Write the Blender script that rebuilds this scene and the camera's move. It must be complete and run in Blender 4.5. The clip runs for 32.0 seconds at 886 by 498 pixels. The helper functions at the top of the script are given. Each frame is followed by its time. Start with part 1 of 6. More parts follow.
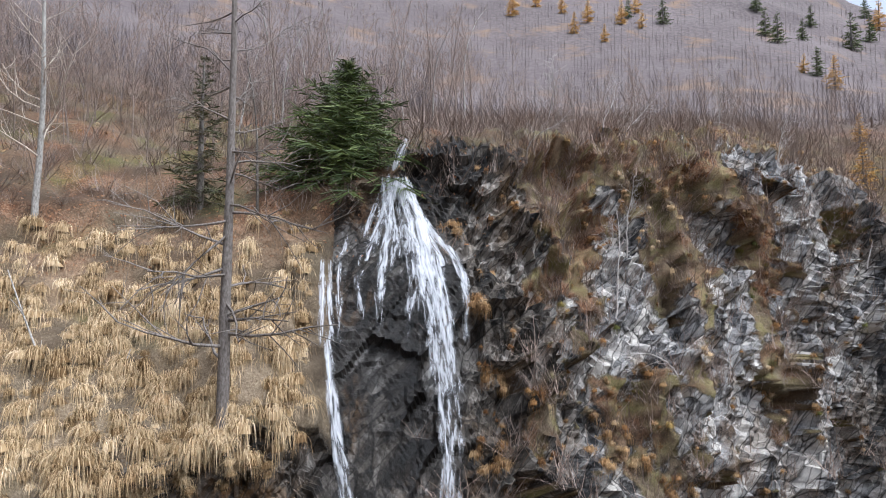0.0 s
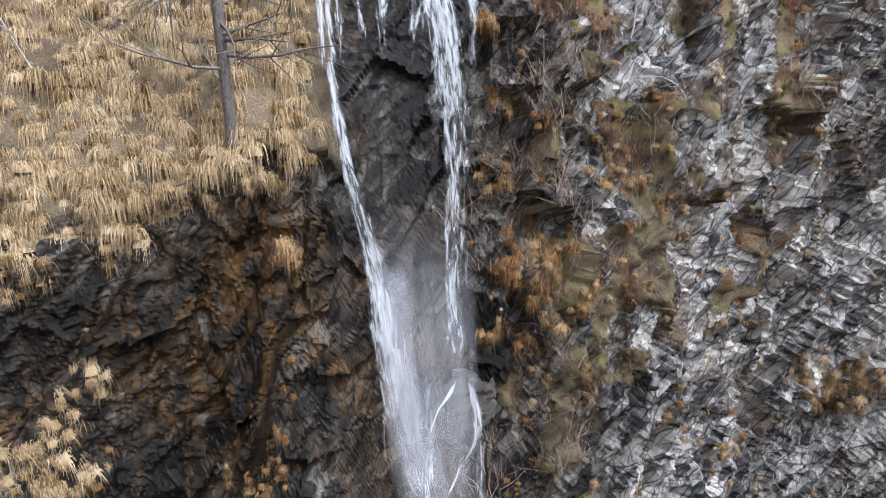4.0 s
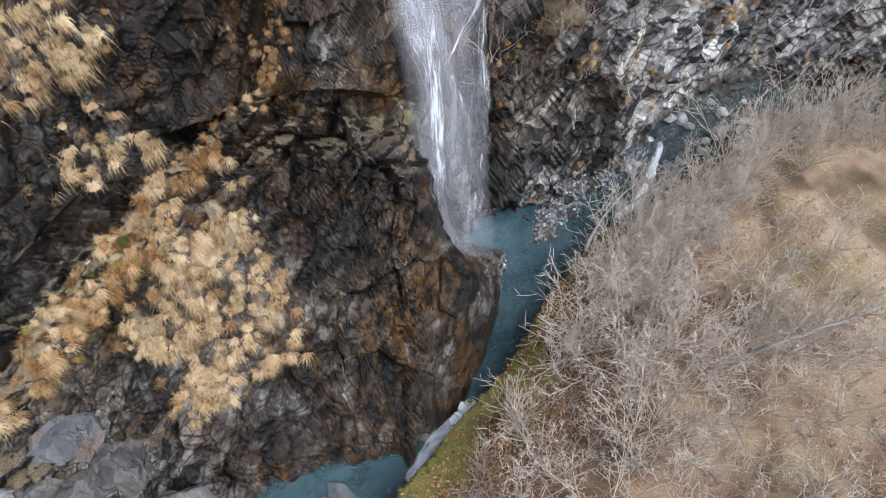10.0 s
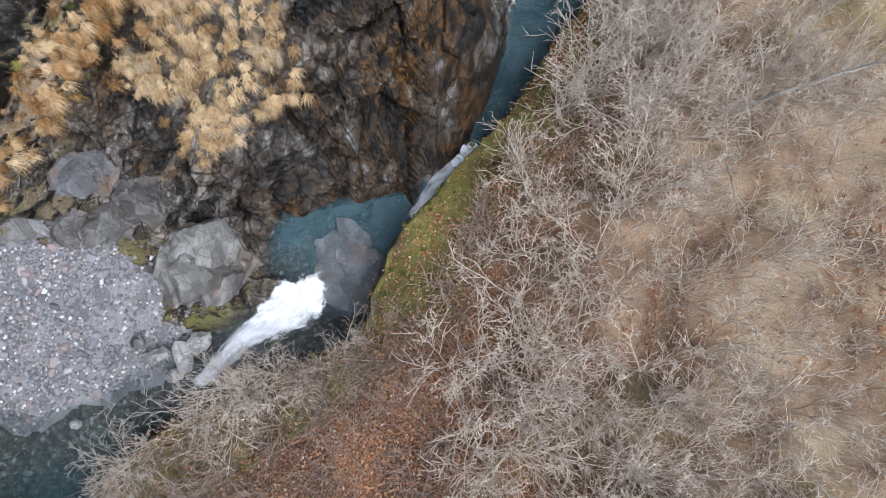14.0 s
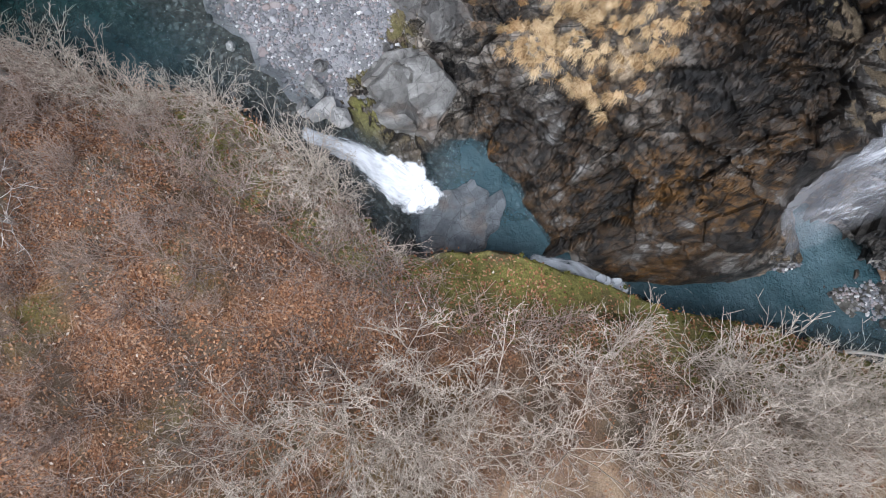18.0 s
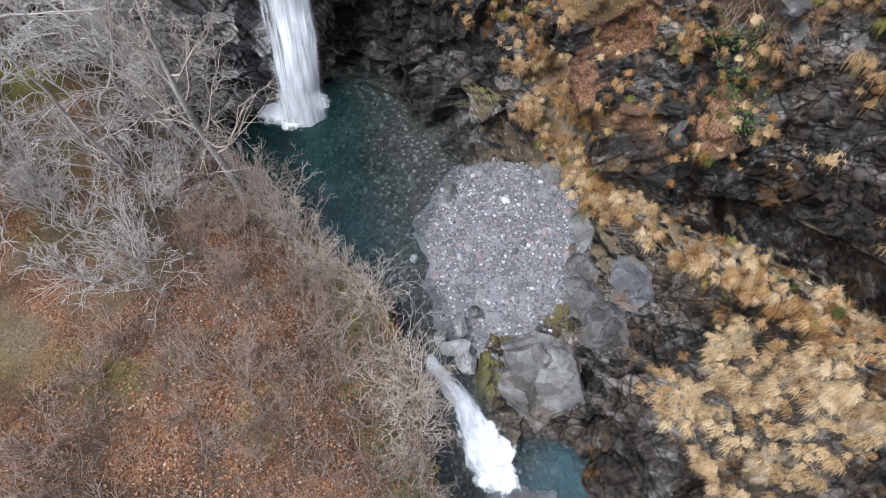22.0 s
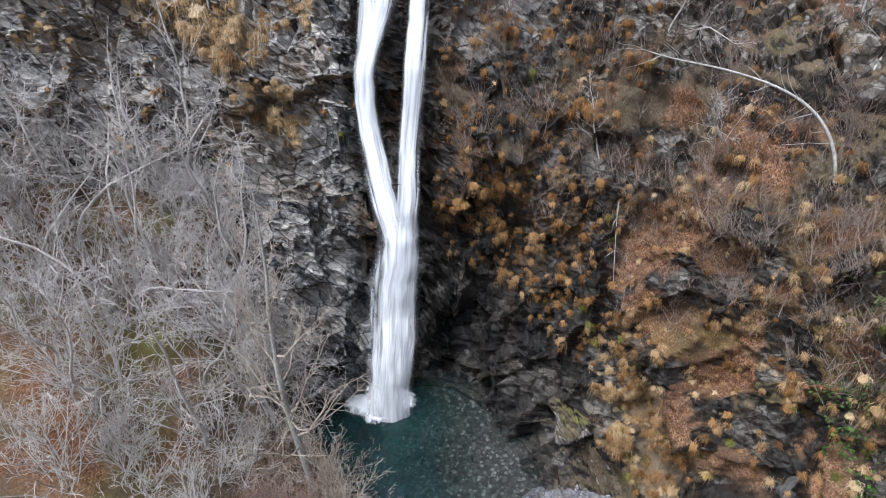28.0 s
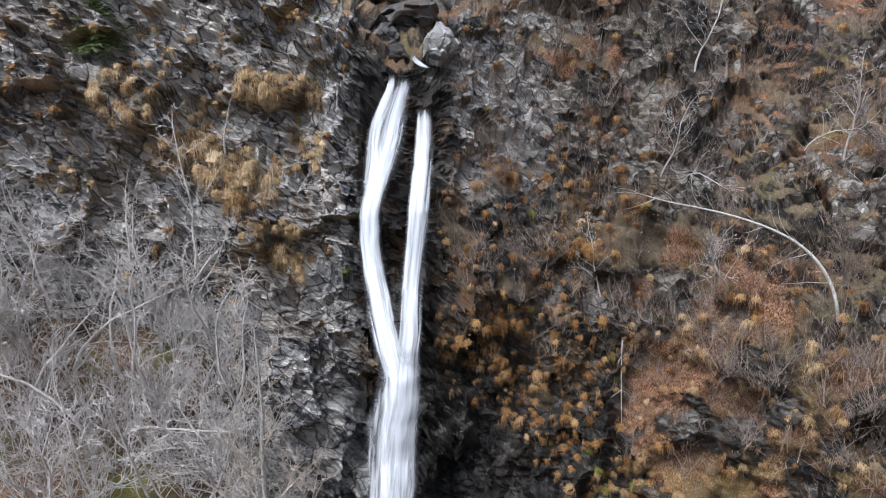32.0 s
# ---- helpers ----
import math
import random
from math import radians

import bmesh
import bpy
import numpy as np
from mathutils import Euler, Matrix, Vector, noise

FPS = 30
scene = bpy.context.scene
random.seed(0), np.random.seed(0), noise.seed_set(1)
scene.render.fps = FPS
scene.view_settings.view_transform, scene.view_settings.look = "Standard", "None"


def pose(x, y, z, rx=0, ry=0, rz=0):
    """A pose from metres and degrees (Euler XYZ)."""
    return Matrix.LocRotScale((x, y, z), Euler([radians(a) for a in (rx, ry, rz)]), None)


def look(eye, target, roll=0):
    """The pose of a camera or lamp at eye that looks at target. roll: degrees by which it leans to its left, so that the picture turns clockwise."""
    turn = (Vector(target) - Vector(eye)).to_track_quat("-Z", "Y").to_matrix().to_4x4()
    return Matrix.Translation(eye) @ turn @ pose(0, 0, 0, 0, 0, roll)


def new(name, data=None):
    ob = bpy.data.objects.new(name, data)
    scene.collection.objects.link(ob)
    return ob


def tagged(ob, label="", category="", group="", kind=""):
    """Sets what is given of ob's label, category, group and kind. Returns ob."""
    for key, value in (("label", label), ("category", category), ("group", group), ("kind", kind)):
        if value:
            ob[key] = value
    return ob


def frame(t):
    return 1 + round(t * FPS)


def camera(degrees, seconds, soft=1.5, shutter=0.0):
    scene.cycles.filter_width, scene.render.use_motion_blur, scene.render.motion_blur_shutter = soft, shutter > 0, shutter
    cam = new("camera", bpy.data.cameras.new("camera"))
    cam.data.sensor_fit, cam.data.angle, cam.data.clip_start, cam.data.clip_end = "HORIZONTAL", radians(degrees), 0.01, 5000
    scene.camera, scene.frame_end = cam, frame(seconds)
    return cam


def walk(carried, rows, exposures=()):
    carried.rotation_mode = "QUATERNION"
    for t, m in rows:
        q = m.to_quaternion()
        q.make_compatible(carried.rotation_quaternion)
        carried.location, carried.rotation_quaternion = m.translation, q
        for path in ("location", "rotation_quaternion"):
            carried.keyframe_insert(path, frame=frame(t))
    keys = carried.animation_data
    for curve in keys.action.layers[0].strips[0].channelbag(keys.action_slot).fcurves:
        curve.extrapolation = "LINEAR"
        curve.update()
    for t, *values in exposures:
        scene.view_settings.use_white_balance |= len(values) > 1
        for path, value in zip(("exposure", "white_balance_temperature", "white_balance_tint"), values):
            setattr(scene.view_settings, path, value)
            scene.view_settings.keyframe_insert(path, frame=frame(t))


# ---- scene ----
# The camera hovers in one place over the gorge: it tips down the first fall, turns to its left, and rises along the second fall.
EYE = (0.0, 0.0, 25.0)
cam = camera(70.76, 32.0, soft=1.0)
EXPO = [(0.0, 0.92, 5690, 10), (32.0, 0.92, 5690, 10)]
TURNS = [
    (0, 94.78, -0.92, -0.11), (0.5, 92.37, -0.92, -0.11), (1, 89.21, -0.9, -0.12),
    (1.5, 86.02, -0.88, -0.14), (2, 82.86, -0.83, -0.07), (2.5, 79.69, -0.8, 0.05),
    (3, 76.46, -0.8, 0.12), (3.5, 73.15, -0.82, 0.24), (5.5, 59.8, -0.94, 0.78),
    (6, 56.65, -0.87, 0.74), (6.5, 53.52, -0.89, 0.7), (7, 50.37, -0.93, 0.67),
    (7.5, 47.19, -0.89, 0.6), (8, 44, -0.88, 0.58), (8.5, 40.84, -0.9, 0.55),
    (9, 37.66, -0.9, 0.52), (9.5, 34.39, -0.88, 0.58), (10, 31.15, -0.84, 0.59),
    (10.5, 27.82, -0.79, 0.57), (11, 24.48, -0.75, 0.52), (11.5, 21.23, -0.71, 0.51),
    (12, 18.08, -0.58, 0.28), (12.5, 15.1, -0.62, 0.24), (13, 12.24, -0.78, 0.38),
    (13.5, 9.45, -0.84, 0.42), (15.5, 6.63, -1.18, 17.96), (16, 6.64, -1.42, 28.52),
    (16.5, 6.49, -1.65, 38.61), (17, 6.26, -1.61, 48.55), (17.5, 6.02, -1.39, 58.42),
    (18, 6.86, -1.16, 69.28), (18.5, 15.89, -1.02, 79.14), (19, 17.51, -0.98, 90.04),
    (19.5, 19, -0.99, 92.54), (20, 21.02, -0.99, 94.32), (20.5, 23.33, -0.98, 95.94),
    (21, 25.6, -0.91, 97.61), (21.5, 27.99, -0.81, 99.39), (22, 30.45, -0.69, 101.11),
    (22.5, 32.98, -0.57, 102.78), (23, 35.48, -0.57, 104.37), (23.5, 37.99, -0.64, 104.73),
    (24, 40.55, -0.63, 104.82), (24.5, 43.1, -0.63, 105.65), (25, 45.68, -0.56, 106.36),
    (25.5, 48.14, -0.64, 107.19), (26, 50.38, -0.63, 108.35), (26.5, 52.56, -0.66, 109.73),
    (28.5, 59.84, -0.8, 112.37), (29, 61.53, -0.86, 112.43), (29.5, 63.17, -0.87, 112.46),
    (30, 64.76, -0.88, 112.45), (30.5, 66.28, -0.93, 112.45), (31, 67.76, -0.94, 112.4),
    (31.5, 69.21, -0.95, 112.42), (32, 70.67, -0.95, 112.45),
]
walk(cam, [(t, pose(*EYE, rx, ry, rz)) for t, rx, ry, rz in TURNS], exposures=EXPO)

# ---- light: an overcast late autumn day ----
SUN_EL, SUN_AZ = radians(62), radians(128)
world = bpy.data.worlds.new("overcast_sky")
scene.world = world
world.use_nodes = True
wt = world.node_tree
sky = wt.nodes.new("ShaderNodeTexSky")
sky.sky_type, sky.sun_disc = "NISHITA", False
sky.sun_elevation, sky.sun_rotation = SUN_EL, SUN_AZ
sky.air_density, sky.dust_density, sky.ozone_density = 1.0, 4.0, 1.0
wt.nodes["Background"].inputs["Strength"].default_value = 0.138
veil = wt.nodes.new("ShaderNodeHueSaturation")   # a thin even cloud cover greys the sky
veil.inputs["Saturation"].default_value = 0.35
wt.links.new(sky.outputs["Color"], veil.inputs["Color"])
wt.links.new(veil.outputs["Color"], wt.nodes["Background"].inputs["Color"])
sun = new("sun", bpy.data.lights.new("sun", "SUN"))
sun.data.energy, sun.data.angle, sun.data.color = 1.8, radians(40), (1.0, 0.96, 0.9)
sun.matrix_world = look((0, 0, 0), (-math.sin(SUN_AZ) * math.cos(SUN_EL), -math.cos(SUN_AZ) * math.cos(SUN_EL), -math.sin(SUN_EL)))

# ---- node materials ----
class Mat:
    """A principled material with helpers to wire procedural textures."""

    def __init__(self, name, rough=0.8, spec=0.3):
        self.m = bpy.data.materials.new(name)
        self.m.use_nodes = True
        self.t = self.m.node_tree
        self.b = self.t.nodes["Principled BSDF"]
        self.b.inputs["Roughness"].default_value = rough
        self.b.inputs["Specular IOR Level"].default_value = spec

    def node(self, kind, **sets):
        n = self.t.nodes.new("ShaderNode" + kind)
        for k, v in sets.items():
            n.inputs[k.replace("_", " ")].default_value = v
        return n

    def link(self, a, b):
        self.t.links.new(a, b)

    def coords(self, scale=(1, 1, 1), rot=(0, 0, 0), source="Object"):
        c = self.t.nodes.new("ShaderNodeTexCoord")
        at = c.outputs[source]
        for key, val in (("Rotation", [radians(a) for a in rot]), ("Scale", scale)):
            mp = self.node("Mapping")
            mp.inputs[key].default_value = val
            self.link(at, mp.inputs["Vector"])
            at = mp.outputs["Vector"]
        return at

    def noise(self, scale, detail=4.0, rough=0.55, at=None, distort=0.0):
        n = self.node("TexNoise", Scale=scale, Detail=detail, Roughness=rough, Distortion=distort)
        self.link(at or self.coords(), n.inputs["Vector"])
        return n.outputs["Fac"]

    def cells(self, scale, at=None, feature="F1", out="Distance"):
        n = self.node("TexVoronoi", Scale=scale)
        n.feature = feature
        self.link(at or self.coords(), n.inputs["Vector"])
        return n.outputs[out]

    def warped(self, at, scale, amount):
        """Coordinates shaken by a soft noise, so that joints do not run dead straight."""
        n = self.node("TexNoise", Scale=scale, Detail=3.0)
        self.link(at, n.inputs["Vector"])
        return self.vec("ADD", at, self.vec("SCALE", self.vec("SUBTRACT", n.outputs["Color"], (0.5, 0.5, 0.5)), amount))

    def vec(self, op, a, b):
        n = self.t.nodes.new("ShaderNodeVectorMath")
        n.operation = op
        for sock, v in ((n.inputs[0], a), (n.inputs["Scale"] if op == "SCALE" else n.inputs[1], b)):
            if isinstance(v, (tuple, float)):
                sock.default_value = v
            else:
                self.link(v, sock)
        return n.outputs["Value"] if op == "DOT_PRODUCT" else n.outputs["Vector"]

    def facets(self, scale, at):
        """Broken faces: every cell is a plane with its own tilt. Gives the height and two random values of the cell."""
        v = self.node("TexVoronoi", Scale=scale)
        self.link(at, v.inputs["Vector"])
        lift = self.vec("DOT_PRODUCT", self.vec("SUBTRACT", at, v.outputs["Position"]), self.vec("SUBTRACT", v.outputs["Color"], (0.5, 0.5, 0.5)))
        rgb = self.node("SeparateColor")
        self.link(v.outputs["Color"], rgb.inputs["Color"])
        return lift, rgb.outputs[0], rgb.outputs[1]

    def sum(self, *terms):
        """Adds up (value, weight, middle) terms."""
        out = None
        for v, w, mid in terms:
            x = self.math("MULTIPLY", self.math("SUBTRACT", v, mid), w)
            out = x if out is None else self.math("ADD", out, x)
        return out

    def ramp(self, fac, *stops):
        r = self.t.nodes.new("ShaderNodeValToRGB")
        e = r.color_ramp.elements
        while len(e) < len(stops):
            e.new(0.5)
        for el, (p, c) in zip(e, stops):
            el.position = p
            el.color = (*c, 1) if isinstance(c, tuple) else (c, c, c, 1)
        self.link(fac, r.inputs["Fac"])
        return r.outputs["Color"]

    def mix(self, fac, a, b, blend="MIX"):
        n = self.t.nodes.new("ShaderNodeMix")
        n.data_type, n.blend_type = "RGBA", blend
        for sock, v in ((n.inputs[0], fac), (n.inputs[6], a), (n.inputs[7], b)):
            if isinstance(v, tuple):
                sock.default_value = (*v, 1)
            elif isinstance(v, (int, float)):
                sock.default_value = v
            else:
                self.link(v, sock)
        return n.outputs[2]

    def math(self, op, a, b=0.0, clamp=False):
        n = self.t.nodes.new("ShaderNodeMath")
        n.operation, n.use_clamp = op, clamp
        for sock, v in zip(n.inputs, (a, b)):
            if isinstance(v, (int, float)):
                sock.default_value = v
            else:
                self.link(v, sock)
        return n.outputs[0]

    def attr(self, name, out="Fac"):
        n = self.t.nodes.new("ShaderNodeAttribute")
        n.attribute_name = name
        return n.outputs[out]

    def island(self):
        return self.t.nodes.new("ShaderNodeNewGeometry").outputs["Random Per Island"]

    def random(self):
        return self.t.nodes.new("ShaderNodeObjectInfo").outputs["Random"]

    def color(self, c):
        if isinstance(c, tuple):
            self.b.inputs["Base Color"].default_value = (*c, 1)
        else:
            self.link(c, self.b.inputs["Base Color"])
        return self

    def rough(self, r):
        self.link(r, self.b.inputs["Roughness"])
        return self

    def bump(self, height, strength=0.5, distance=0.05):
        n = self.node("Bump", Strength=strength, Distance=distance)
        self.link(height, n.inputs["Height"])
        self.link(n.outputs["Normal"], self.b.inputs["Normal"])
        return self

# ---- the gorge as one sheet of ground, laid out by heading (degrees to the left of the first fall) and distance ----
def hash3(ix, iy, iz, k=0):
    h = (ix * 374761393 + iy * 668265263 + iz * 2147483647 + k * 974634777) & 0xFFFFFFFF
    h = ((h ^ (h >> 13)) * 1274126177) & 0xFFFFFFFF
    h = ((h ^ (h >> 16)) * 2246822519) & 0xFFFFFFFF
    return ((h ^ (h >> 15)) & 0xFFFFFF) / float(0x1000000)


def vnoise(p, k=0):
    """Smooth value noise in -1..1 at the points p (n x 3)."""
    i = np.floor(p).astype(np.int64)
    f = p - i
    f = f * f * f * (f * (f * 6 - 15) + 10)
    out = np.zeros(len(p))
    for dx in (0, 1):
        wx = f[:, 0] if dx else 1 - f[:, 0]
        for dy in (0, 1):
            wy = f[:, 1] if dy else 1 - f[:, 1]
            for dz in (0, 1):
                wz = f[:, 2] if dz else 1 - f[:, 2]
                out += wx * wy * wz * hash3(i[:, 0] + dx, i[:, 1] + dy, i[:, 2] + dz, k)
    return out * 2 - 1


def fbm(p, octaves=4, gain=0.5, k=0):
    out, amp, tot = np.zeros(len(p)), 1.0, 0.0
    for o in range(octaves):
        out += amp * vnoise(p * 2.03 ** o + 17.3 * o, k + o)
        tot += amp
        amp *= gain
    return out / tot


def blocks(p, k=0):
    """Broken rock: each cell of a cracked lattice has its own height and its own tilt; the second value falls to 0 at the cracks."""
    i = np.floor(p).astype(np.int64)
    best, second = np.full(len(p), 9.0), np.full(len(p), 9.0)
    val, off = np.zeros(len(p)), np.zeros((len(p), 3))
    for dx in (-1, 0, 1):
        for dy in (-1, 0, 1):
            for dz in (-1, 0, 1):
                c = i + (dx, dy, dz)
                o = np.stack([c[:, a] + 0.1 + 0.8 * hash3(c[:, 0], c[:, 1], c[:, 2], k + 11 + a) for a in range(3)], 1)
                d = ((p - o) ** 2).sum(1)
                near = d < best
                second = np.where(near, best, np.minimum(second, d))
                best = np.where(near, d, best)
                val = np.where(near, hash3(c[:, 0], c[:, 1], c[:, 2], k), val)
                off = np.where(near[:, None], p - o, off)
    tilt = (off * np.stack([np.sin(val * 37), np.cos(val * 51), np.sin(val * 83 + 1)], 1)).sum(1)
    return (val - 0.5) + 0.55 * tilt, np.sqrt(second) - np.sqrt(best)


def curve(keys):
    """A value along the heading from (heading, value) pairs that close round the circle."""
    a, v = np.array(keys, float).T
    return lambda az: np.interp(np.mod(np.asarray(az) + 120, 360) - 120, np.r_[a[-1] - 360, a, a[0] + 360], np.r_[v[-1], v, v[0]])


# water level along the stream, near bank and its height, far water edge
WATER = curve([(-110, -2), (-60, -1.4), (-36, -0.7), (-24, 0), (-9, 0), (13, 1.0), (74, 1.0), (88, 2.2), (98, 2.5), (130, 2.5)])
EDGE = curve([(-110, 28), (-60, 34), (-42, 32.2), (-39, 30), (-36, 27), (-34, 24.4), (-32, 21.8), (-30, 19.6), (-28, 18.4), (-25.5, 16.6), (-24.5, 15.6), (-21.5, 12.5), (-18, 9.0), (-12, 7.3), (0, 5.2), (14, 4.0), (40, 2.7), (73, 2.2),
              (90, 2.5), (98, 2.9), (102, 3.9), (105, 5.2), (107.5, 7.0), (110, 8.8), (113, 10.6), (117, 12.0), (121.5, 13.2), (124, 15.0), (128.5, 18.8), (134, 18), (142, 14), (180, 14), (225, 14)])
EDGE_Z = curve([(-110, 2), (-60, 1), (-36, 0.6), (-28, 0.8), (-22, 1.6), (-12, 2.2), (14, 3.0), (73, 3.4), (100, 3.6), (124, 4.0), (134, 5.4), (142, 5.0), (180, 6), (225, 4)])
FAR = curve([(-110, 27), (-60, 36), (-42, 34.4), (-36, 31.2), (-31, 28), (-28, 25.2), (-25.5, 20), (-24.5, 17.2), (-21.5, 13.6), (-17, 11.6), (-13, 11.6), (-11.5, 9.2), (-6, 7.1), (0, 5.9), (8, 5.3), (14, 4.9), (30, 5.2), (46, 6.4), (58, 7.0), (66, 6.4),
             (74, 5.6), (84, 6.2), (90, 6.9), (94, 9.0), (96, 17.6), (100, 20.0), (104, 21.6), (110, 23.4), (117, 23.0), (124, 22.4), (129, 21.6), (134, 20), (142, 18), (180, 18), (225, 18)])
# then shoulder of the rocks at the water, foot of the wall, brow, lip, hinterland: distance and height
SHOULDER = curve([(-110, 30), (-60, 37), (-42, 35.2), (-36, 32.2), (-31, 29), (-28, 26.4), (-25, 20.5), (-22, 17.2), (-17, 14.5), (-13, 12.2), (-11, 11), (-6, 11), (0, 11.6), (3, 12.4), (12, 12.8), (22, 13.6), (34, 13.8), (46, 13.4), (58, 12.8), (66, 12.6), (74, 13.4), (84, 14.5), (90, 16.5),
                  (96, 18.4), (104, 22), (110, 23.8), (117, 23.3), (124, 22.9), (129, 22.4), (134, 24), (142, 25), (180, 25), (225, 25)])
SHOULDER_Z = curve([(-110, -2), (-60, -1.8), (-36, -1), (-28, -0.5), (-22, -0.1), (-17, -0.4), (-13, -0.5), (-11, 3.0), (-6, 5.4), (0, 6.8), (3, 7.4), (12, 7.8), (22, 8.2), (34, 8.2), (46, 6.4), (58, 4.6), (66, 3.5), (74, 3.0), (84, 2.9), (96, 3.0),
                    (104, 3.6), (110, 4.2), (117, 6.0), (124, 7), (129, 8.5), (134, 9.4), (142, 10), (180, 11), (225, 6)])
FOOT = curve([(-110, 33), (-60, 38.5), (-42, 36.4), (-36, 33.4), (-31, 30.2), (-28, 27.8), (-25, 23.6), (-22, 21.2), (-17, 19.3), (-12, 18.0), (-6, 16.6), (-1, 16.2), (3, 16.0), (12, 15.6), (22, 15.9), (34, 16.3), (46, 16.8), (58, 16.9), (70, 16.6), (84, 18.0), (91, 19.6),
              (96, 20.5), (104, 22.8), (110, 24.3), (117, 23.9), (124, 23.8), (129, 24.0), (134, 27), (142, 29), (180, 32), (225, 32)])
FOOT_Z = curve([(-110, -2), (-60, -1.6), (-42, -1.2), (-28, -0.6), (-22, 0.2), (-17, 0.2), (-13, -0.8), (-10, -1.7), (-6, -1.3), (-3, -1.0), (0, 2.5), (3, 8.6), (12, 10.2), (22, 10.2), (34, 9.6), (46, 8.2), (58, 7.0), (70, 5.4), (84, 4.4), (91, 4.4), (96, 5.0), (104, 6.0),
                (110, 7.5), (117, 11.0), (124, 11.5), (129, 12.2), (134, 12.8), (142, 13.2), (180, 15), (225, 8)])
BROW = curve([(-110, 37), (-60, 41), (-42, 38.4), (-36, 35.2), (-28, 29.4), (-22, 23.8), (-12, 19.8), (-6, 18.6), (4, 18.8), (12, 18.5), (22, 18.4), (34, 18.4), (46, 19.6), (58, 20.8), (70, 21.4), (84, 23), (91, 24.2), (104, 25.4), (110, 25.6),
              (117, 25.4), (124, 26), (134, 29), (142, 31), (180, 40), (225, 40)])
BROW_Z = curve([(-110, 14), (-60, 20), (-42, 18), (-28, 17), (-22, 16), (-12, 17), (-6, 18.3), (4, 18.8), (9, 19.0), (12, 20.6), (17, 21.0), (22, 20.2), (34, 19.1), (46, 18.0), (58, 15.8), (70, 14), (84, 13.5), (104, 14.2), (117, 17.4), (124, 18), (134, 19), (142, 20), (180, 20), (225, 11)])
LIP = curve([(-110, 47), (-60, 46), (-42, 43), (-28, 33), (-22, 30.6), (-12, 27), (-2, 24.6), (4, 24.6), (8, 24.6), (12, 25), (22, 26.5), (34, 27.5), (46, 28.5), (58, 30), (70, 32), (84, 34), (104, 33), (112, 30), (117, 27.4),
             (124, 28.6), (134, 32), (142, 34), (180, 50), (225, 50)])
LIP_Z = curve([(-110, 22), (-60, 24), (-42, 26), (-36, 28.4), (-33, 29.6), (-30, 31.2), (-27, 32.6), (-22, 32.6), (-16, 32.6), (-12, 32), (-1, 31.0), (2.8, 30.9), (4.5, 30.6), (7, 30.2), (12, 29.6), (22, 28.8), (34, 28.6), (46, 28.6), (58, 28), (84, 27), (104, 27), (112, 25.4), (114, 23.8), (117.3, 23.4),
               (119, 24.6), (124, 27.5), (134, 29.5), (142, 30), (180, 27), (225, 15)])
BACK_Z = curve([(-110, 40), (-60, 42), (-30, 41), (0, 44), (35, 46), (84, 44), (112, 38), (116, 35), (124, 40), (150, 44), (180, 34), (225, 20)])
PEAK_Z = curve([(-110, 150), (-60, 170), (-40, 188), (-36.4, 203), (-33.9, 216), (-30, 246), (-26, 266), (-16, 290), (-6, 300), (35, 340), (84, 300), (150, 240), (180, 160), (225, 80)])

STEPS = (18, 46, 12, 30, 78, 44, 96, 96, 44, 36, 5)  # rings in each belt


def smooth_rows(a, n):
    k = np.hanning(2 * n + 3)[1:-1]
    k /= k.sum()
    return np.stack([np.convolve(np.pad(r, n, mode="wrap"), k, "valid") for r in a])


def layout(az):
    """Base distance and height, belt by belt, at the headings az."""
    w, e, ez, f = WATER(az), EDGE(az), EDGE_Z(az), FAR(az)
    dry = np.clip((az - 127) / 6, 0, 1) + np.clip((-84 - az) / 16, 0, 1)
    one = np.ones_like(az)
    r = [0 * one, e * 0.55, e, np.minimum(e + 0.5, f - 0.3), f, SHOULDER(az), FOOT(az), BROW(az), LIP(az), 62 * one, 450 * one, 1500 * one]
    bed = (w - 0.45) * (1 - dry) + (ez + 0.15) * dry
    farz = (w - 0.45) * (1 - dry) + (ez + (f - e) * 0.3) * dry
    z = [4.1 * one, 3.9 + (ez - 3.6) * 0.55, ez, bed, farz, SHOULDER_Z(az), FOOT_Z(az), BROW_Z(az), LIP_Z(az), BACK_Z(az), PEAK_Z(az), PEAK_Z(az) + 60]
    return np.array(r), np.array(z)


def headings():
    return np.r_[np.arange(-48, 152, 0.3), np.arange(152, 312, 2.5)]


AZ = headings()
AZ = np.where(AZ > 225, AZ - 360, AZ)
KR, KZ = layout(AZ)
KR[1:9], KZ[1:9] = smooth_rows(KR[1:9], 3), smooth_rows(KZ[1:9], 3)
rows_r, rows_z, belt = [], [], []
for b, n in enumerate(STEPS):
    for s in range(n):
        u = s / n
        if b == 9:
            u = u ** 1.6
        rows_r.append(KR[b] + (KR[b + 1] - KR[b]) * u)
        rows_z.append(KZ[b] + (KZ[b + 1] - KZ[b]) * (u ** 1.5 if b == 9 else u))
        belt.append(b + s / n)
rows_r.append(KR[-1]), rows_z.append(KZ[-1]), belt.append(len(STEPS))
RR, ZZ, BELT = np.array(rows_r), np.array(rows_z), np.array(belt)


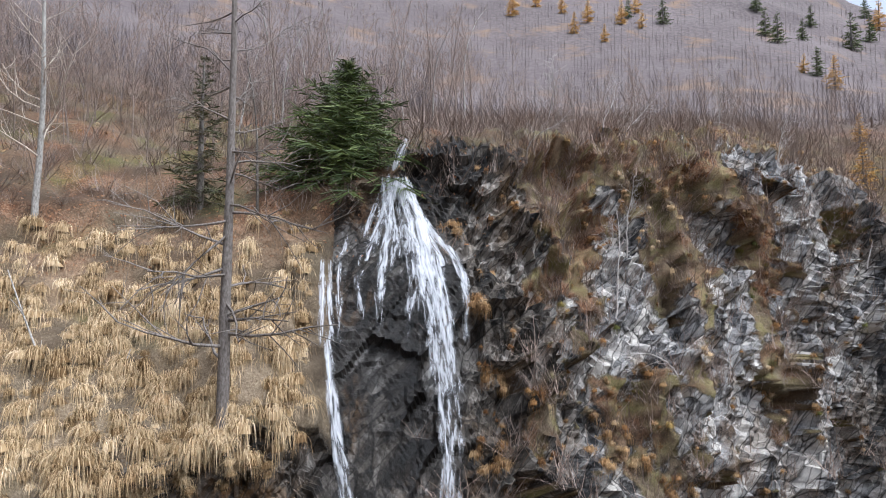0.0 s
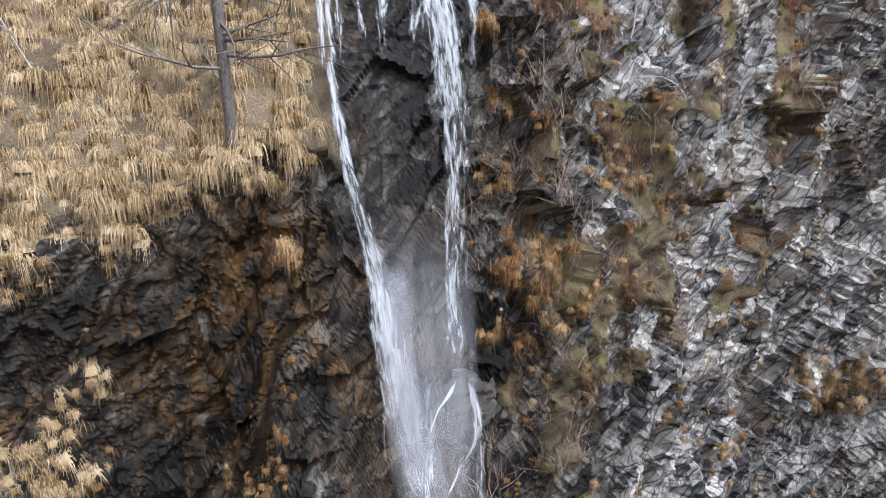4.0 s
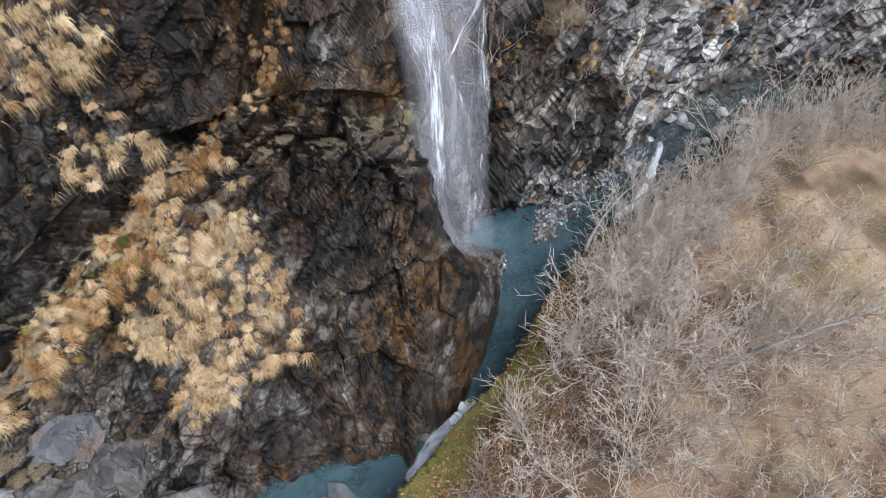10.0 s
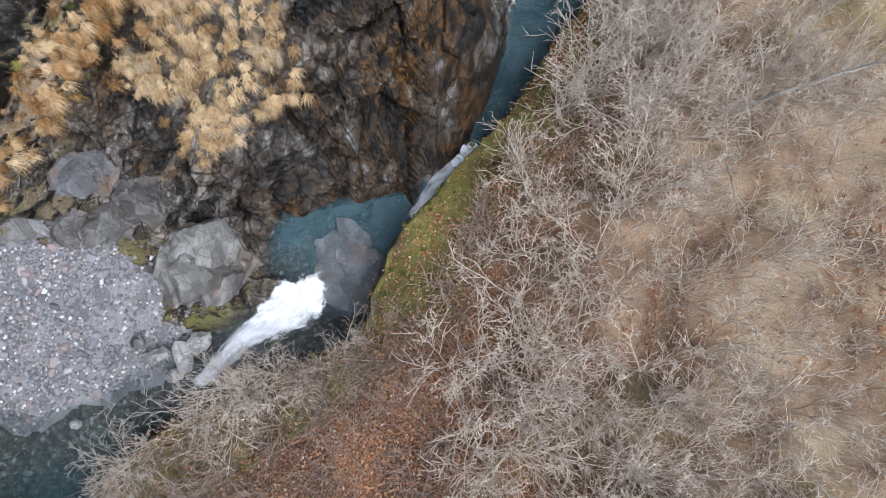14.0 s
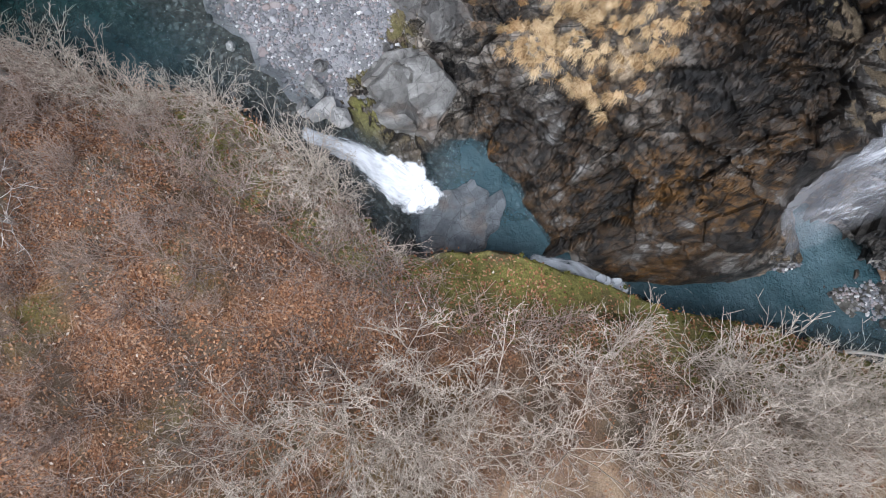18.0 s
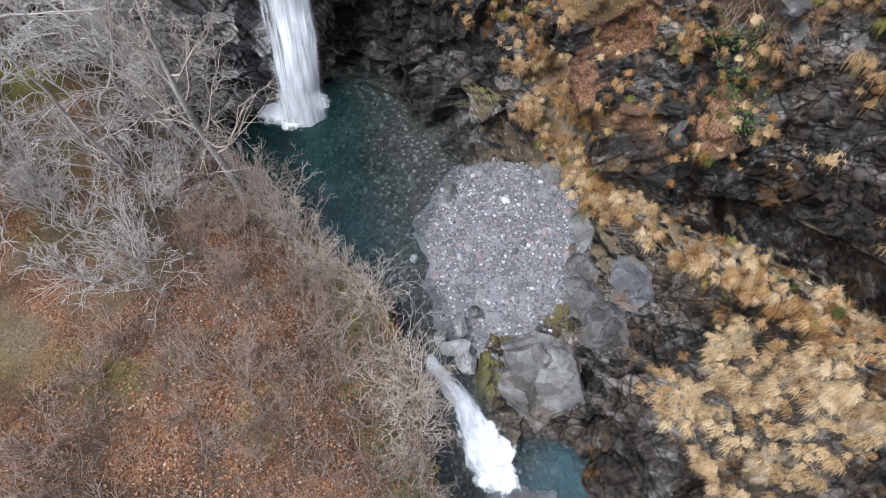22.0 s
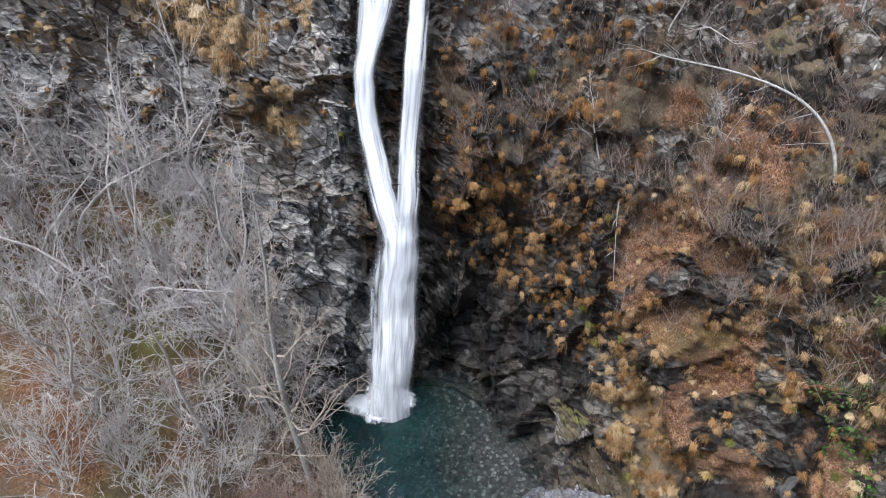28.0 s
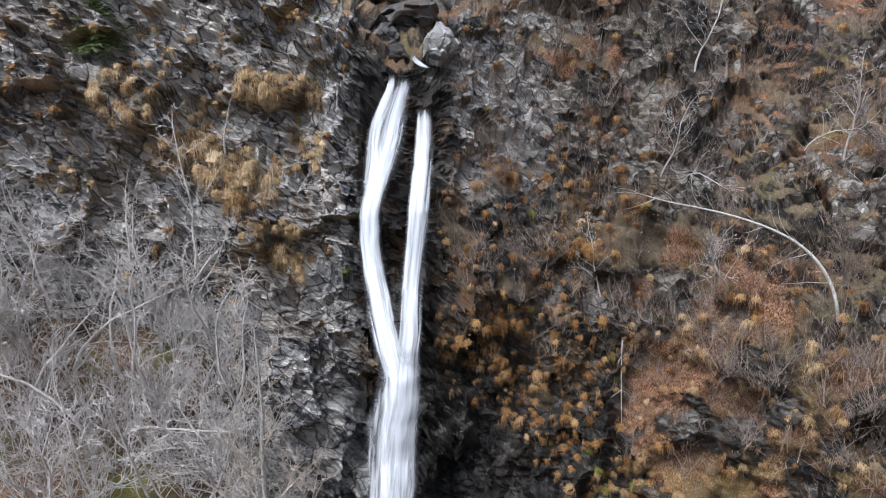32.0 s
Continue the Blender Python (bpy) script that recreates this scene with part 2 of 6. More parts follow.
def soften(a, first, last, n):
    """Round the profile's corners between two rings."""
    k = np.hanning(2 * n + 3)[1:-1]
    k /= k.sum()
    out = a.copy()
    seg = a[first - n:last + n]
    out[first:last] = np.stack([np.convolve(c, k, "valid") for c in seg.T], 1)
    return out


RING = {b: int(np.argmax(BELT >= b)) for b in range(12)}
for lo, hi, n in ((RING[1] + 4, RING[3] - 2, 3), (RING[4] + 4, RING[10] - 8, 7)):
    RR, ZZ = soften(RR, lo, hi, n), soften(ZZ, lo, hi, n)
NR, NA = RR.shape
th = np.radians(AZ)
GX, GY = -np.sin(th) * RR, np.cos(th) * RR
AZG, BG = np.broadcast_to(AZ, (NR, NA)), np.broadcast_to(BELT[:, None], (NR, NA))


def grid_normals(x, y, z):
    p = np.stack([x, y, z], 2)
    du = np.gradient(p, axis=0)
    dv = np.roll(p, -1, 1) - np.roll(p, 1, 1)
    n = np.cross(dv, du)
    n /= np.linalg.norm(n, axis=2, keepdims=True) + 1e-9
    return n * np.where(n[:, :, 2:3] < -0.6, -1, 1)


def bump01(x, lo, a, b, hi):
    """0 up to lo, 1 from a to b, 0 from hi."""
    return np.clip(np.minimum((x - lo) / max(a - lo, 1e-6), (hi - x) / max(hi - b, 1e-6)), 0, 1)


bar = np.clip(1.6 - 1.25 * np.hypot((GX + 14.1) / 4.6, (GY - 0.45) / 3.6), 0, 1)    # the gravel bar lies in a hollow
ZZ = ZZ + (2.15 - ZZ) * bar * (BG < 6.1)
NORM = grid_normals(GX, GY, ZZ)
if NORM[RING[1], 10, 2] < 0:
    NORM = -NORM
P0 = np.stack([GX, GY, ZZ], 2).reshape(-1, 3)
az_f, b_f = AZG.reshape(-1), BG.reshape(-1)
near = (b_f < 9.0)
rocky = np.where(az_f > 10, bump01(b_f, 3.9, 4.3, 6.95, 7.2), bump01(b_f, 3.9, 4.3, 7.4, 8.3)) * near    # rock from the water to the brow
rocky = np.maximum(rocky, np.clip((az_f - 60) / 6, 0, 1) * bump01(b_f, 5, 6, 8.2, 9) * 0.6)
rocky = np.maximum(rocky, np.clip((az_f - 116) / 4, 0, 1) * bump01(b_f, 5, 6, 8.6, 9))
rocky *= 1 - 0.93 * (bar * (BG < 6.1)).reshape(-1)
rocky *= 1 - 0.9 * bump01(b_f, 3.5, 3.8, 5.9, 6.2) * np.clip((-12.5 - az_f) / 2, 0, 1)     # the pool's floor and its gravel beach
rocky = np.maximum(rocky, bump01(b_f, 7, 7.3, 7.9, 8.25) * np.clip((6 - az_f) / 3, 0, 1))   # the crag right of the first fall is rock to its top
wooded = np.clip((az_f - 128) / 7, 0, 1) * bump01(b_f, 0, 0.1, 5.6, 6.1) + ((az_f < -60) | (az_f > 151))
rocky *= np.clip(1 - wooded, 0, 1)
# strata dip towards the left below
dip = radians(52)
S = np.stack([P0[:, 0] * math.cos(dip) + P0[:, 2] * math.sin(dip), P0[:, 1], -P0[:, 0] * math.sin(dip) + P0[:, 2] * math.cos(dip)], 1)
sel = np.where(near)[0]
h = np.zeros(len(P0))
crack = np.ones(len(P0))
if len(sel):
    q = P0[sel]
    warp = np.stack([fbm(q * 0.5, 3, k=5), fbm(q * 0.5 + 31, 3, k=6), fbm(q * 0.5 + 57, 3, k=7)], 1)
    sq = S[sel] + warp * 0.5
    big = fbm(q * (0.16, 0.16, 0.13), 3, k=1)
    leafed = np.clip((-9 - az_f[sel]) / 5, 0, 1)[:, None]               # slaty beds on the crag to the right
    b1, c1 = blocks(sq * ((0.30, 0.5, 0.55) + leafed * np.array((-0.08, 0.0, 0.1))), 3)
    b2, c2 = blocks(sq * ((0.75, 1.3, 1.5) + leafed * np.array((-0.42, 0.0, 0.9))) + 9, 4)
    b3, c3 = blocks(sq * (2.0, 3.0, 4.2) + 19, 8)
    b4, _ = blocks(q * (0.42, 0.42, 0.13) + warp * 0.25 + 44, 15)               # upright buttresses
    b5, c5 = blocks(sq * (0.55, 1.6, 2.6) + 63, 16)                              # leaning flakes
    fine = fbm(sq * (1.2, 2.2, 3.2), 4, 0.55, k=9)
    slate = 1 - 2 * np.abs(fbm(sq * (0.28, 0.9, 1.1) + 70, 4, 0.6, k=14))        # sharp ribs along the beds
    roll = fbm(q * 0.35, 4, k=12)
    r = rocky[sel]
    smoothrock = bump01(az_f[sel], -13, -9, 62, 74) * bump01(b_f[sel], 3.9, 4.1, 4.7, 5.1)   # the water-worn hump at the stream
    fretted = (1 - 0.75 * smoothrock) * (1 - 0.65 * leafed[:, 0])
    hr = (1.15 + 0.6 * leafed[:, 0]) * big + 1.1 * leafed[:, 0] * b4 + 1.35 * b1 * (1 - 0.35 * smoothrock) * (1 - 0.45 * leafed[:, 0]) + (0.34 - 0.2 * leafed[:, 0]) * b2 * fretted + 0.09 * b3 * fretted + (0.3 + 0.1 * leafed[:, 0]) * slate * (1 - 0.6 * smoothrock) + 0.12 * fine + (0.2 + 0.3 * leafed[:, 0]) * b5 * fretted - 0.12 * np.exp(-c5 * 14) - 0.3 * np.exp(-c1 * 14) - 0.10 * np.exp(-c2 * 12)
    hr *= 1 - 0.72 * bump01(az_f[sel], -4, -1.5, 10, 12.5) * bump01(b_f[sel], 5.9, 6.1, 7.7, 8.0)
    hr *= 1 - 0.4 * bump01(az_f[sel], 8, 14, 50, 62) * bump01(b_f[sel], 5.7, 6.0, 6.8, 7.0)
    soft_amp = np.where((b_f[sel] > 2.05) & (b_f[sel] < 3.95), 0.4, 1.0) * (1 - 0.85 * (bar * (BG < 6.1)).reshape(-1)[sel])
    hr *= 1 - 0.85 * bump01(az_f[sel], -17, -14, 1, 7) * bump01(b_f[sel], 3.9, 4.0, 5.9, 6.1)
    h[sel] = r * hr + (1 - r) * (np.where(b_f[sel] > 5, 0.7, 0.35) * roll * np.clip(b_f[sel] * 2, 0, 1) + np.where(b_f[sel] > 5, 0.22, 0.06) * fine) * soft_amp
    crack[sel] = 0.5 * b1 + 0.35 * b2 + 0.3 * b3
# a grassy ridge runs down behind the hump, under an undercut darkened with painted shade
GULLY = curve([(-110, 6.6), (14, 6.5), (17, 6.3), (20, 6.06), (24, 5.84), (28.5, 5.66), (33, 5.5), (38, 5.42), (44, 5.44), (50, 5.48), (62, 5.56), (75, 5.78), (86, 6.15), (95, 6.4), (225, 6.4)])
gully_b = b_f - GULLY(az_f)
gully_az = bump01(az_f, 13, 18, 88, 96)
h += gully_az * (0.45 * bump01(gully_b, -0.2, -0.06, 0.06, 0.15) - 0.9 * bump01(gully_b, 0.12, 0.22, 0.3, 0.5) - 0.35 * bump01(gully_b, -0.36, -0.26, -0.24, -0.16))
far_sel = np.where(~near)[0]
h[far_sel] = np.clip(b_f[far_sel] - 9, 0, 1) * 14 * fbm(P0[far_sel] * 0.012, 4, k=21)
nf = NORM.reshape(-1, 3).copy()
up_only = b_f >= 9
nf[up_only | (b_f < 0.08)] = (0, 0, 1)
GP = P0 + nf * h[:, None]
G3 = GP.reshape(NR, NA, 3)
GN = grid_normals(G3[:, :, 0], G3[:, :, 1], G3[:, :, 2])
GN = (GN * np.sign((GN * NORM).sum(2, keepdims=True))).reshape(-1, 3)

# ---- what covers the ground ----
dot_up = GN[:, 2]


def edge_gap():
    """How far each point of the near bank lies inside the bank's edge."""
    a = np.arange(-110, 225, 0.5)
    e = EDGE(a)
    ex, ey = -np.sin(np.radians(a)) * e, np.cos(np.radians(a)) * e
    out = np.full(len(GP), -9.0)
    for k in np.array_split(np.where(b_f < 3)[0], 40):
        out[k] = np.sqrt(((GP[k, 0:1] - ex) ** 2 + (GP[k, 1:2] - ey) ** 2).min(1)) * np.sign(EDGE(az_f[k]) - np.hypot(GP[k, 0], GP[k, 1]))
    return out


rough_n = fbm(GP * 0.6, 4, k=31)
fine_n = fbm(GP * 2.3, 3, k=32)
m_rock = rocky.copy()
# steep ground on the slopes shows rock, ledges gather soil and grass
m_rock = np.where(near, np.clip(m_rock * np.clip((0.72 - dot_up + 0.25 * rough_n) * 4 + 0.5, 0, 1), 0, 1), 0)
patchy = fbm(GP * 0.42 + 91, 4, 0.6, k=35)
crag = bump01(az_f, -70, -60, -8, -4) * bump01(b_f, 6.3, 6.8, 8.3, 8.5)
m_rock *= 1 - crag * np.clip(-0.1 + 2.8 * patchy + 0.9 * np.clip((az_f + 26) / 10, -0.9, 0.5) + 0.5 * np.clip((b_f - 7.1) * 4, 0, 1), 0, 1)
slope_2 = bump01(az_f, 62, 70, 110, 113) * bump01(b_f, 6.2, 6.5, 8.6, 9)
m_rock *= 1 - slope_2 * np.clip(-0.3 + 2.6 * patchy, 0, 1)
m_rock *= 1 - 0.45 * bump01(az_f, 119, 122, 150, 153) * bump01(b_f, 6.3, 6.6, 8.4, 8.7) * np.clip(0.5 + 2.5 * patchy, 0, 1)
green_wall = bump01(az_f, 58, 65, 92, 97) * bump01(b_f, 6.05, 6.2, 6.9, 7.3)     # grass, moss and fallen leaves above the gully
m_rock *= 1 - 0.8 * green_wall * np.clip(0.6 + 2.2 * rough_n, 0, 1)
hump = bump01(az_f, -14, -11, 66, 76) * bump01(b_f, 3.9, 4.0, 5.0, 5.5)
m_rock = np.maximum(m_rock, hump * np.clip(1.5 - 1.4 * np.clip(rough_n + 0.1, 0, 1), 0, 1))
m_wet_shade = bump01(az_f, -14, -6, 54, 68) * bump01(b_f, 3.9, 5.0, 6.8, 7.3) + bump01(az_f, 92, 99, 119, 124) * bump01(b_f, 3.9, 4.1, 6.2, 6.9) + bump01(az_f, 110, 112, 119.5, 121.5) * bump01(b_f, 6, 6.4, 8.2, 8.6) + 0.75 * bump01(az_f, 62, 70, 108, 113) * bump01(b_f, 5.8, 6.2, 8.2, 8.6) * bump01(GP[:, 2], -9, -8, 17, 20) + 1.6 * bump01(az_f, -4, 0, 11, 13.5) * bump01(b_f, 6.6, 6.8, 8, 8.1)
m_wet_shade += bump01(b_f, 2.0, 2.2, 4.05, 4.25) * ((az_f > -100) & (az_f < 131))
m_wet_shade += bump01(az_f, -14, -11, 58, 70) * bump01(b_f, 3.9, 4.0, 4.3, 4.6) * 0.9 + bump01(az_f, -14, -12, 4, 16) * bump01(b_f, 3.9, 4.0, 4.7, 5.0) * 0.7
m_wet_shade *= 1 - 0.35 * bump01(b_f, 4.15, 4.4, 5.2, 5.5) * bump01(az_f, 8, 24, 60, 70)
m_wet_shade = np.clip(m_wet_shade + 0.7 * bump01(az_f, -16, -13, 10, 24) * bump01(b_f, 3.9, 4.0, 5.2, 5.6) * np.clip(0.8 + 1.5 * rough_n, 0, 1), 0, 1)
# shade of the undercut over the gully, painted with the dark wet-rock colour
m_wet_shade += gully_az * bump01(gully_b, 0.1, 0.2, 0.6, 0.9) * np.clip((76 - az_f) / 10, 0, 1)
m_wet_shade = np.clip(m_wet_shade * (0.9 + 0.7 * rough_n) + 0.45 * hump * bump01(az_f, -14, -11, 60, 72) * np.clip(0.9 + rough_n, 0, 1), 0, 1)
m_pale = bump01(az_f, -60, -45, -14, -7) * np.clip(0.85 + 1.6 * fbm(GP * (0.25, 0.25, 0.2) + 40, 3, k=36) + 0.5 * bump01(az_f, -34, -30, -22, -18) * bump01(GP[:, 2], 6, 9, 15, 18) - 0.45 * bump01(az_f, -21, -18, -8, -5) * bump01(GP[:, 2], 0, 3, 12, 15), 0, 1) + bump01(az_f, 119, 121, 150, 156) * np.clip(1.15 + 0.8 * rough_n, 0, 1) + 0.9 * bump01(az_f, 102, 105, 111.5, 112.6) * bump01(GP[:, 2], 17, 19, 26, 28) + 0.12 * hump * np.clip(0.75 + 1.5 * fine_n, 0, 1)
m_pale = np.clip(m_pale, 0, 1)
m_litter = bump01(b_f, -1, 0, 2.1, 2.4) * np.clip(0.7 + 1.3 * rough_n, 0, 1) + bump01(b_f, 7.35, 7.75, 9, 9.2) * np.clip(0.45 + 1.2 * rough_n, 0, 1) + wooded * np.clip(0.4 + 1.2 * rough_n, 0, 1)
m_litter += bump01(az_f, 78, 84, 110, 115) * bump01(b_f, 6, 6.6, 8.6, 9) * np.clip(0.1 + 1.6 * rough_n, 0, 1)
m_litter += slope_2 * np.clip(0.15 + 1.6 * rough_n, 0, 1)
m_litter += crag * np.clip(0.2 + 1.8 * rough_n, 0, 1)
m_litter = np.clip(m_litter + green_wall * np.clip(0.5 + 1.5 * rough_n, 0, 1), 0, 1)
m_moss = np.clip(1.6 * fbm(GP * 0.45 + 71, 4, k=41) - 0.15, 0, 1) * np.clip(1.2 * dot_up, 0.1, 1)
to_edge = edge_gap()
m_moss += (b_f < 2.4) * bump01(to_edge, -0.8, -0.3, 2.0, 4.6) * np.clip(1.1 + 1.5 * rough_n, 0, 1) * (az_f > -34) * (az_f < 128)
m_moss *= np.where((b_f < 2) & (to_edge > 3.4), 0.6, 1)
m_moss += slope_2 * bump01(az_f, 62, 66, 84, 92) * bump01(b_f, 6.1, 6.3, 7.0, 7.4) * np.clip(2.0 * fbm(GP * 0.5 + 17, 3, k=45), 0, 0.4) + crag * np.clip(0.1 + 1.6 * fine_n, 0, 0.7)
m_moss = np.clip(m_moss, 0, 1)
m_rust = (1 - 0.4 * hump * bump01(az_f, 6, 22, 90, 91)) * (1 - bump01(az_f, 117, 118.5, 122.5, 124)) * 0.4 * bump01(az_f, 118, 123, 150, 155) * np.clip(0.8 + 1.2 * patchy, 0, 1) + np.clip(1.5 * fbm(GP * (0.7, 0.7, 0.35) + 13, 4, k=43) - 0.1, 0, 1)
m_rust = m_rust * (1 - 0.85 * bump01(az_f, 94, 97, 114, 117) * (b_f < 6.5)) + (0.85 * bump01(az_f, -6, 0, 20, 32) + 0.3 * bump01(az_f, 20, 32, 44, 62)) * bump01(b_f, 5.6, 5.9, 6.9, 7.1) * np.clip(0.7 + 1.5 * patchy, 0, 1)
m_rust = np.clip(m_rust + 0.35 * hump * np.clip(0.6 + 1.5 * patchy, 0, 1), 0, 1)
m_cover = crag * np.clip(0.15 + 1.5 * fine_n, 0, 0.6) + bump01(az_f, 118, 121, 150, 154) * bump01(b_f, 6.1, 6.3, 8.4, 8.7) * np.clip(0.75 + 1.2 * fine_n, 0, 0.9)
m_straw = bump01(az_f, 11, 13, 58, 66) * bump01(b_f, 7.0, 7.1, 7.6, 7.95) * np.clip(0.3 + 0.8 * rough_n, 0.1, 0.6) + bump01(az_f, 27, 31, 50, 56) * bump01(b_f, 4.5, 4.65, 5.05, 5.2) * np.clip(0.45 + 1.5 * rough_n, 0, 1)
m_straw += (b_f < 2) * np.clip((to_edge - 0.9) / 1.5, 0, 1) * np.clip((GP[:, 0] - 4.5 + 8 * rough_n) / 7, 0, 1) * np.clip(0.55 + 1.6 * rough_n, 0.05, 0.9)
m_straw += gully_az * np.clip((az_f - 27) / 6, 0, 1) * bump01(gully_b, -0.2, -0.1, 0.1, 0.18) * 0.45
m_straw = np.clip(m_straw, 0, 1)
m_rock *= 1 - 0.9 * np.where(b_f > 4.5, m_straw, 0)
m_straw = np.clip(m_straw + m_cover, 0, 1)
m_gravel = np.clip(bump01(b_f, 1.9, 2.1, 4.0, 4.2) * bump01(az_f, 52, 62, 126, 130) + bump01(b_f, 2.0, 2.3, 5.9, 6.1) * bump01(az_f, -48, -44, -15, -13), 0, 1)
m_far = np.clip((b_f - 8.6) / 0.5, 0, 1)


def grid_mesh(name, pts, nr, na, close):
    """One mesh from a grid of points, rows by columns."""
    i = np.arange(nr * na).reshape(nr, na)
    j = np.roll(i, -1, 1) if close else i[:, 1:]
    i = i if close else i[:, :-1]
    quads = np.stack([i[:-1], j[:-1], j[1:], i[1:]], 2).reshape(-1, 4)
    return fast_mesh(name, pts, quads)


def fast_mesh(name, pts, faces, smooth=True):
    """A mesh from arrays: points and faces that all have the same number of corners."""
    me = bpy.data.meshes.new(name)
    n, c = faces.shape
    me.vertices.add(len(pts)), me.loops.add(n * c), me.polygons.add(n)
    me.vertices.foreach_set("co", np.ascontiguousarray(pts, np.float32).ravel())
    me.loops.foreach_set("vertex_index", np.ascontiguousarray(faces, np.int32).ravel())
    me.polygons.foreach_set("loop_start", np.arange(0, n * c, c, dtype=np.int32))
    me.polygons.foreach_set("use_smooth", np.full(n, smooth))
    me.update(calc_edges=True)
    return me


def put_attr(me, name, values):
    a = me.attributes.new(name, "FLOAT", "POINT")
    a.data.foreach_set("value", np.ascontiguousarray(values, np.float32))


def ground_material():
    m = Mat("gorge_ground", 0.85, 0.25)
    at = m.coords()
    beds = m.warped(m.coords((0.5, 1.0, 1.5), (0, 52, 0)), 0.9, 0.5)
    flakes = m.warped(m.coords((0.24, 1.0, 1.7), (0, 58, 6)), 1.2, 0.25)
    stain = m.warped(m.coords((1.6, 1.6, 0.16)), 0.8, 0.4)
    n_big, n_mid, n_fine, n_grit = m.noise(0.5, 5, 0.6, at), m.noise(2.2, 9, 0.72, beds), m.noise(13, 7, 0.75, at), m.noise(50, 3, 0.65, at)
    n_streak = m.noise(1.3, 7, 0.66, stain)
    f1, r1, g1 = m.facets(0.75, beds)
    f2, r2, g2 = m.facets(2.0, flakes)
    f3, r3, g3 = m.facets(4.6, beds)
    split = m.cells(0.75, beds, "DISTANCE_TO_EDGE")
    split_2 = m.cells(2.0, flakes, "DISTANCE_TO_EDGE")
    # bare rock: grey schist, each broken face its own tone, with brown weathering, cracks and lichen
    tone = m.math("ADD", m.sum((m.attr("block"), 0.42, 0.0), (r1, 0.32, 0.5), (r2, 0.36, 0.5), (r3, 0.16, 0.5), (n_mid, 0.4, 0.5), (n_fine, 0.55, 0.5), (n_grit, 0.2, 0.5)), 0.5)
    rock = m.ramp(tone, (0.22, (0.010, 0.010, 0.010)), (0.40, (0.050, 0.043, 0.035)), (0.58, (0.155, 0.136, 0.115)), (0.76, (0.36, 0.335, 0.30)))
    pale = m.ramp(tone, (0.16, (0.03, 0.03, 0.032)), (0.32, (0.165, 0.164, 0.166)), (0.5, (0.37, 0.36, 0.345)), (0.72, (0.60, 0.575, 0.53)))
    rock = m.mix(m.attr("pale"), rock, pale)
    rock = m.mix(m.math("MULTIPLY", m.attr("rust"), m.ramp(m.math("ADD", n_streak, m.math("MULTIPLY", g1, 0.25)), (0.5, 0.0), (0.74, 0.85))), rock, m.ramp(n_fine, (0.3, (0.12, 0.07, 0.032)), (0.7, (0.36, 0.25, 0.14))))
    rock = m.mix(m.ramp(m.math("ADD", n_fine, m.math("MULTIPLY", g2, 0.12)), (0.70, 0.0), (0.78, 0.5)), rock, (0.40, 0.395, 0.375))
    # wet faces, and the undercut's painted shade: black, with brown slime running down and grey where the beds break
    run = m.math("ADD", n_streak, m.sum((m.attr("block"), 0.22, 0.0), (r2, 0.14, 0.5), (n_fine, 0.25, 0.5)))
    wet = m.ramp(run, (0.36, (0.004, 0.003, 0.002)), (0.46, (0.020, 0.011, 0.004)), (0.55, (0.10, 0.048, 0.011)), (0.61, (0.05, 0.028, 0.011)), (0.70, (0.10, 0.088, 0.075)), (0.86, (0.30, 0.28, 0.255)))
    black = m.ramp(run, (0.36, (0.004, 0.004, 0.004)), (0.54, (0.018, 0.016, 0.014)), (0.66, (0.055, 0.052, 0.049)), (0.82, (0.24, 0.235, 0.225)))
    wet = m.mix(m.math("MULTIPLY", m.attr("rust"), 1.4, True), black, wet)
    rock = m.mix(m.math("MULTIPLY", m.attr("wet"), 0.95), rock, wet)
    rock = m.mix(m.ramp(split, (0.0, 0.9), (0.04, 0.0)), rock, (0.008, 0.007, 0.006))
    rock = m.mix(m.ramp(split_2, (0.0, 0.75), (0.05, 0.0)), rock, (0.012, 0.010, 0.009))
    # stream bed and beaches: rounded stones
    stones = m.node("TexVoronoi", Scale=6.5)
    m.link(m.warped(at, 3.0, 0.12), stones.inputs["Vector"])
    pick = m.node("SeparateColor")
    m.link(stones.outputs["Color"], pick.inputs["Color"])
    pebbles = m.ramp(pick.outputs[0], (0.0, (0.045, 0.042, 0.037)), (0.5, (0.085, 0.08, 0.07)), (0.85, (0.125, 0.12, 0.11)), (1.0, (0.26, 0.25, 0.235)))
    pebbles = m.mix(m.ramp(stones.outputs["Distance"], (0.35, 0.0), (0.8, 0.6)), pebbles, (0.03, 0.027, 0.022))
    # soil with dead leaves
    leaf = m.cells(24, m.coords((1, 1, 0.6)), "F1", "Color")
    hue = m.node("SeparateColor")
    m.link(leaf, hue.inputs["Color"])
    litter = m.ramp(hue.outputs[0], (0.0, (0.045, 0.022, 0.012)), (0.35, (0.135, 0.062, 0.03)), (0.7, (0.215, 0.105, 0.052)), (1.0, (0.31, 0.20, 0.13)))
    dry = m.ramp(m.math("ADD", n_fine, m.sum((n_grit, 0.5, 0.5))), (0.25, (0.03, 0.022, 0.014)), (0.5, (0.12, 0.092, 0.058)), (0.75, (0.27, 0.225, 0.155)))
    moss = m.ramp(n_fine, (0.3, (0.045, 0.05, 0.012)), (0.7, (0.21, 0.205, 0.05)))
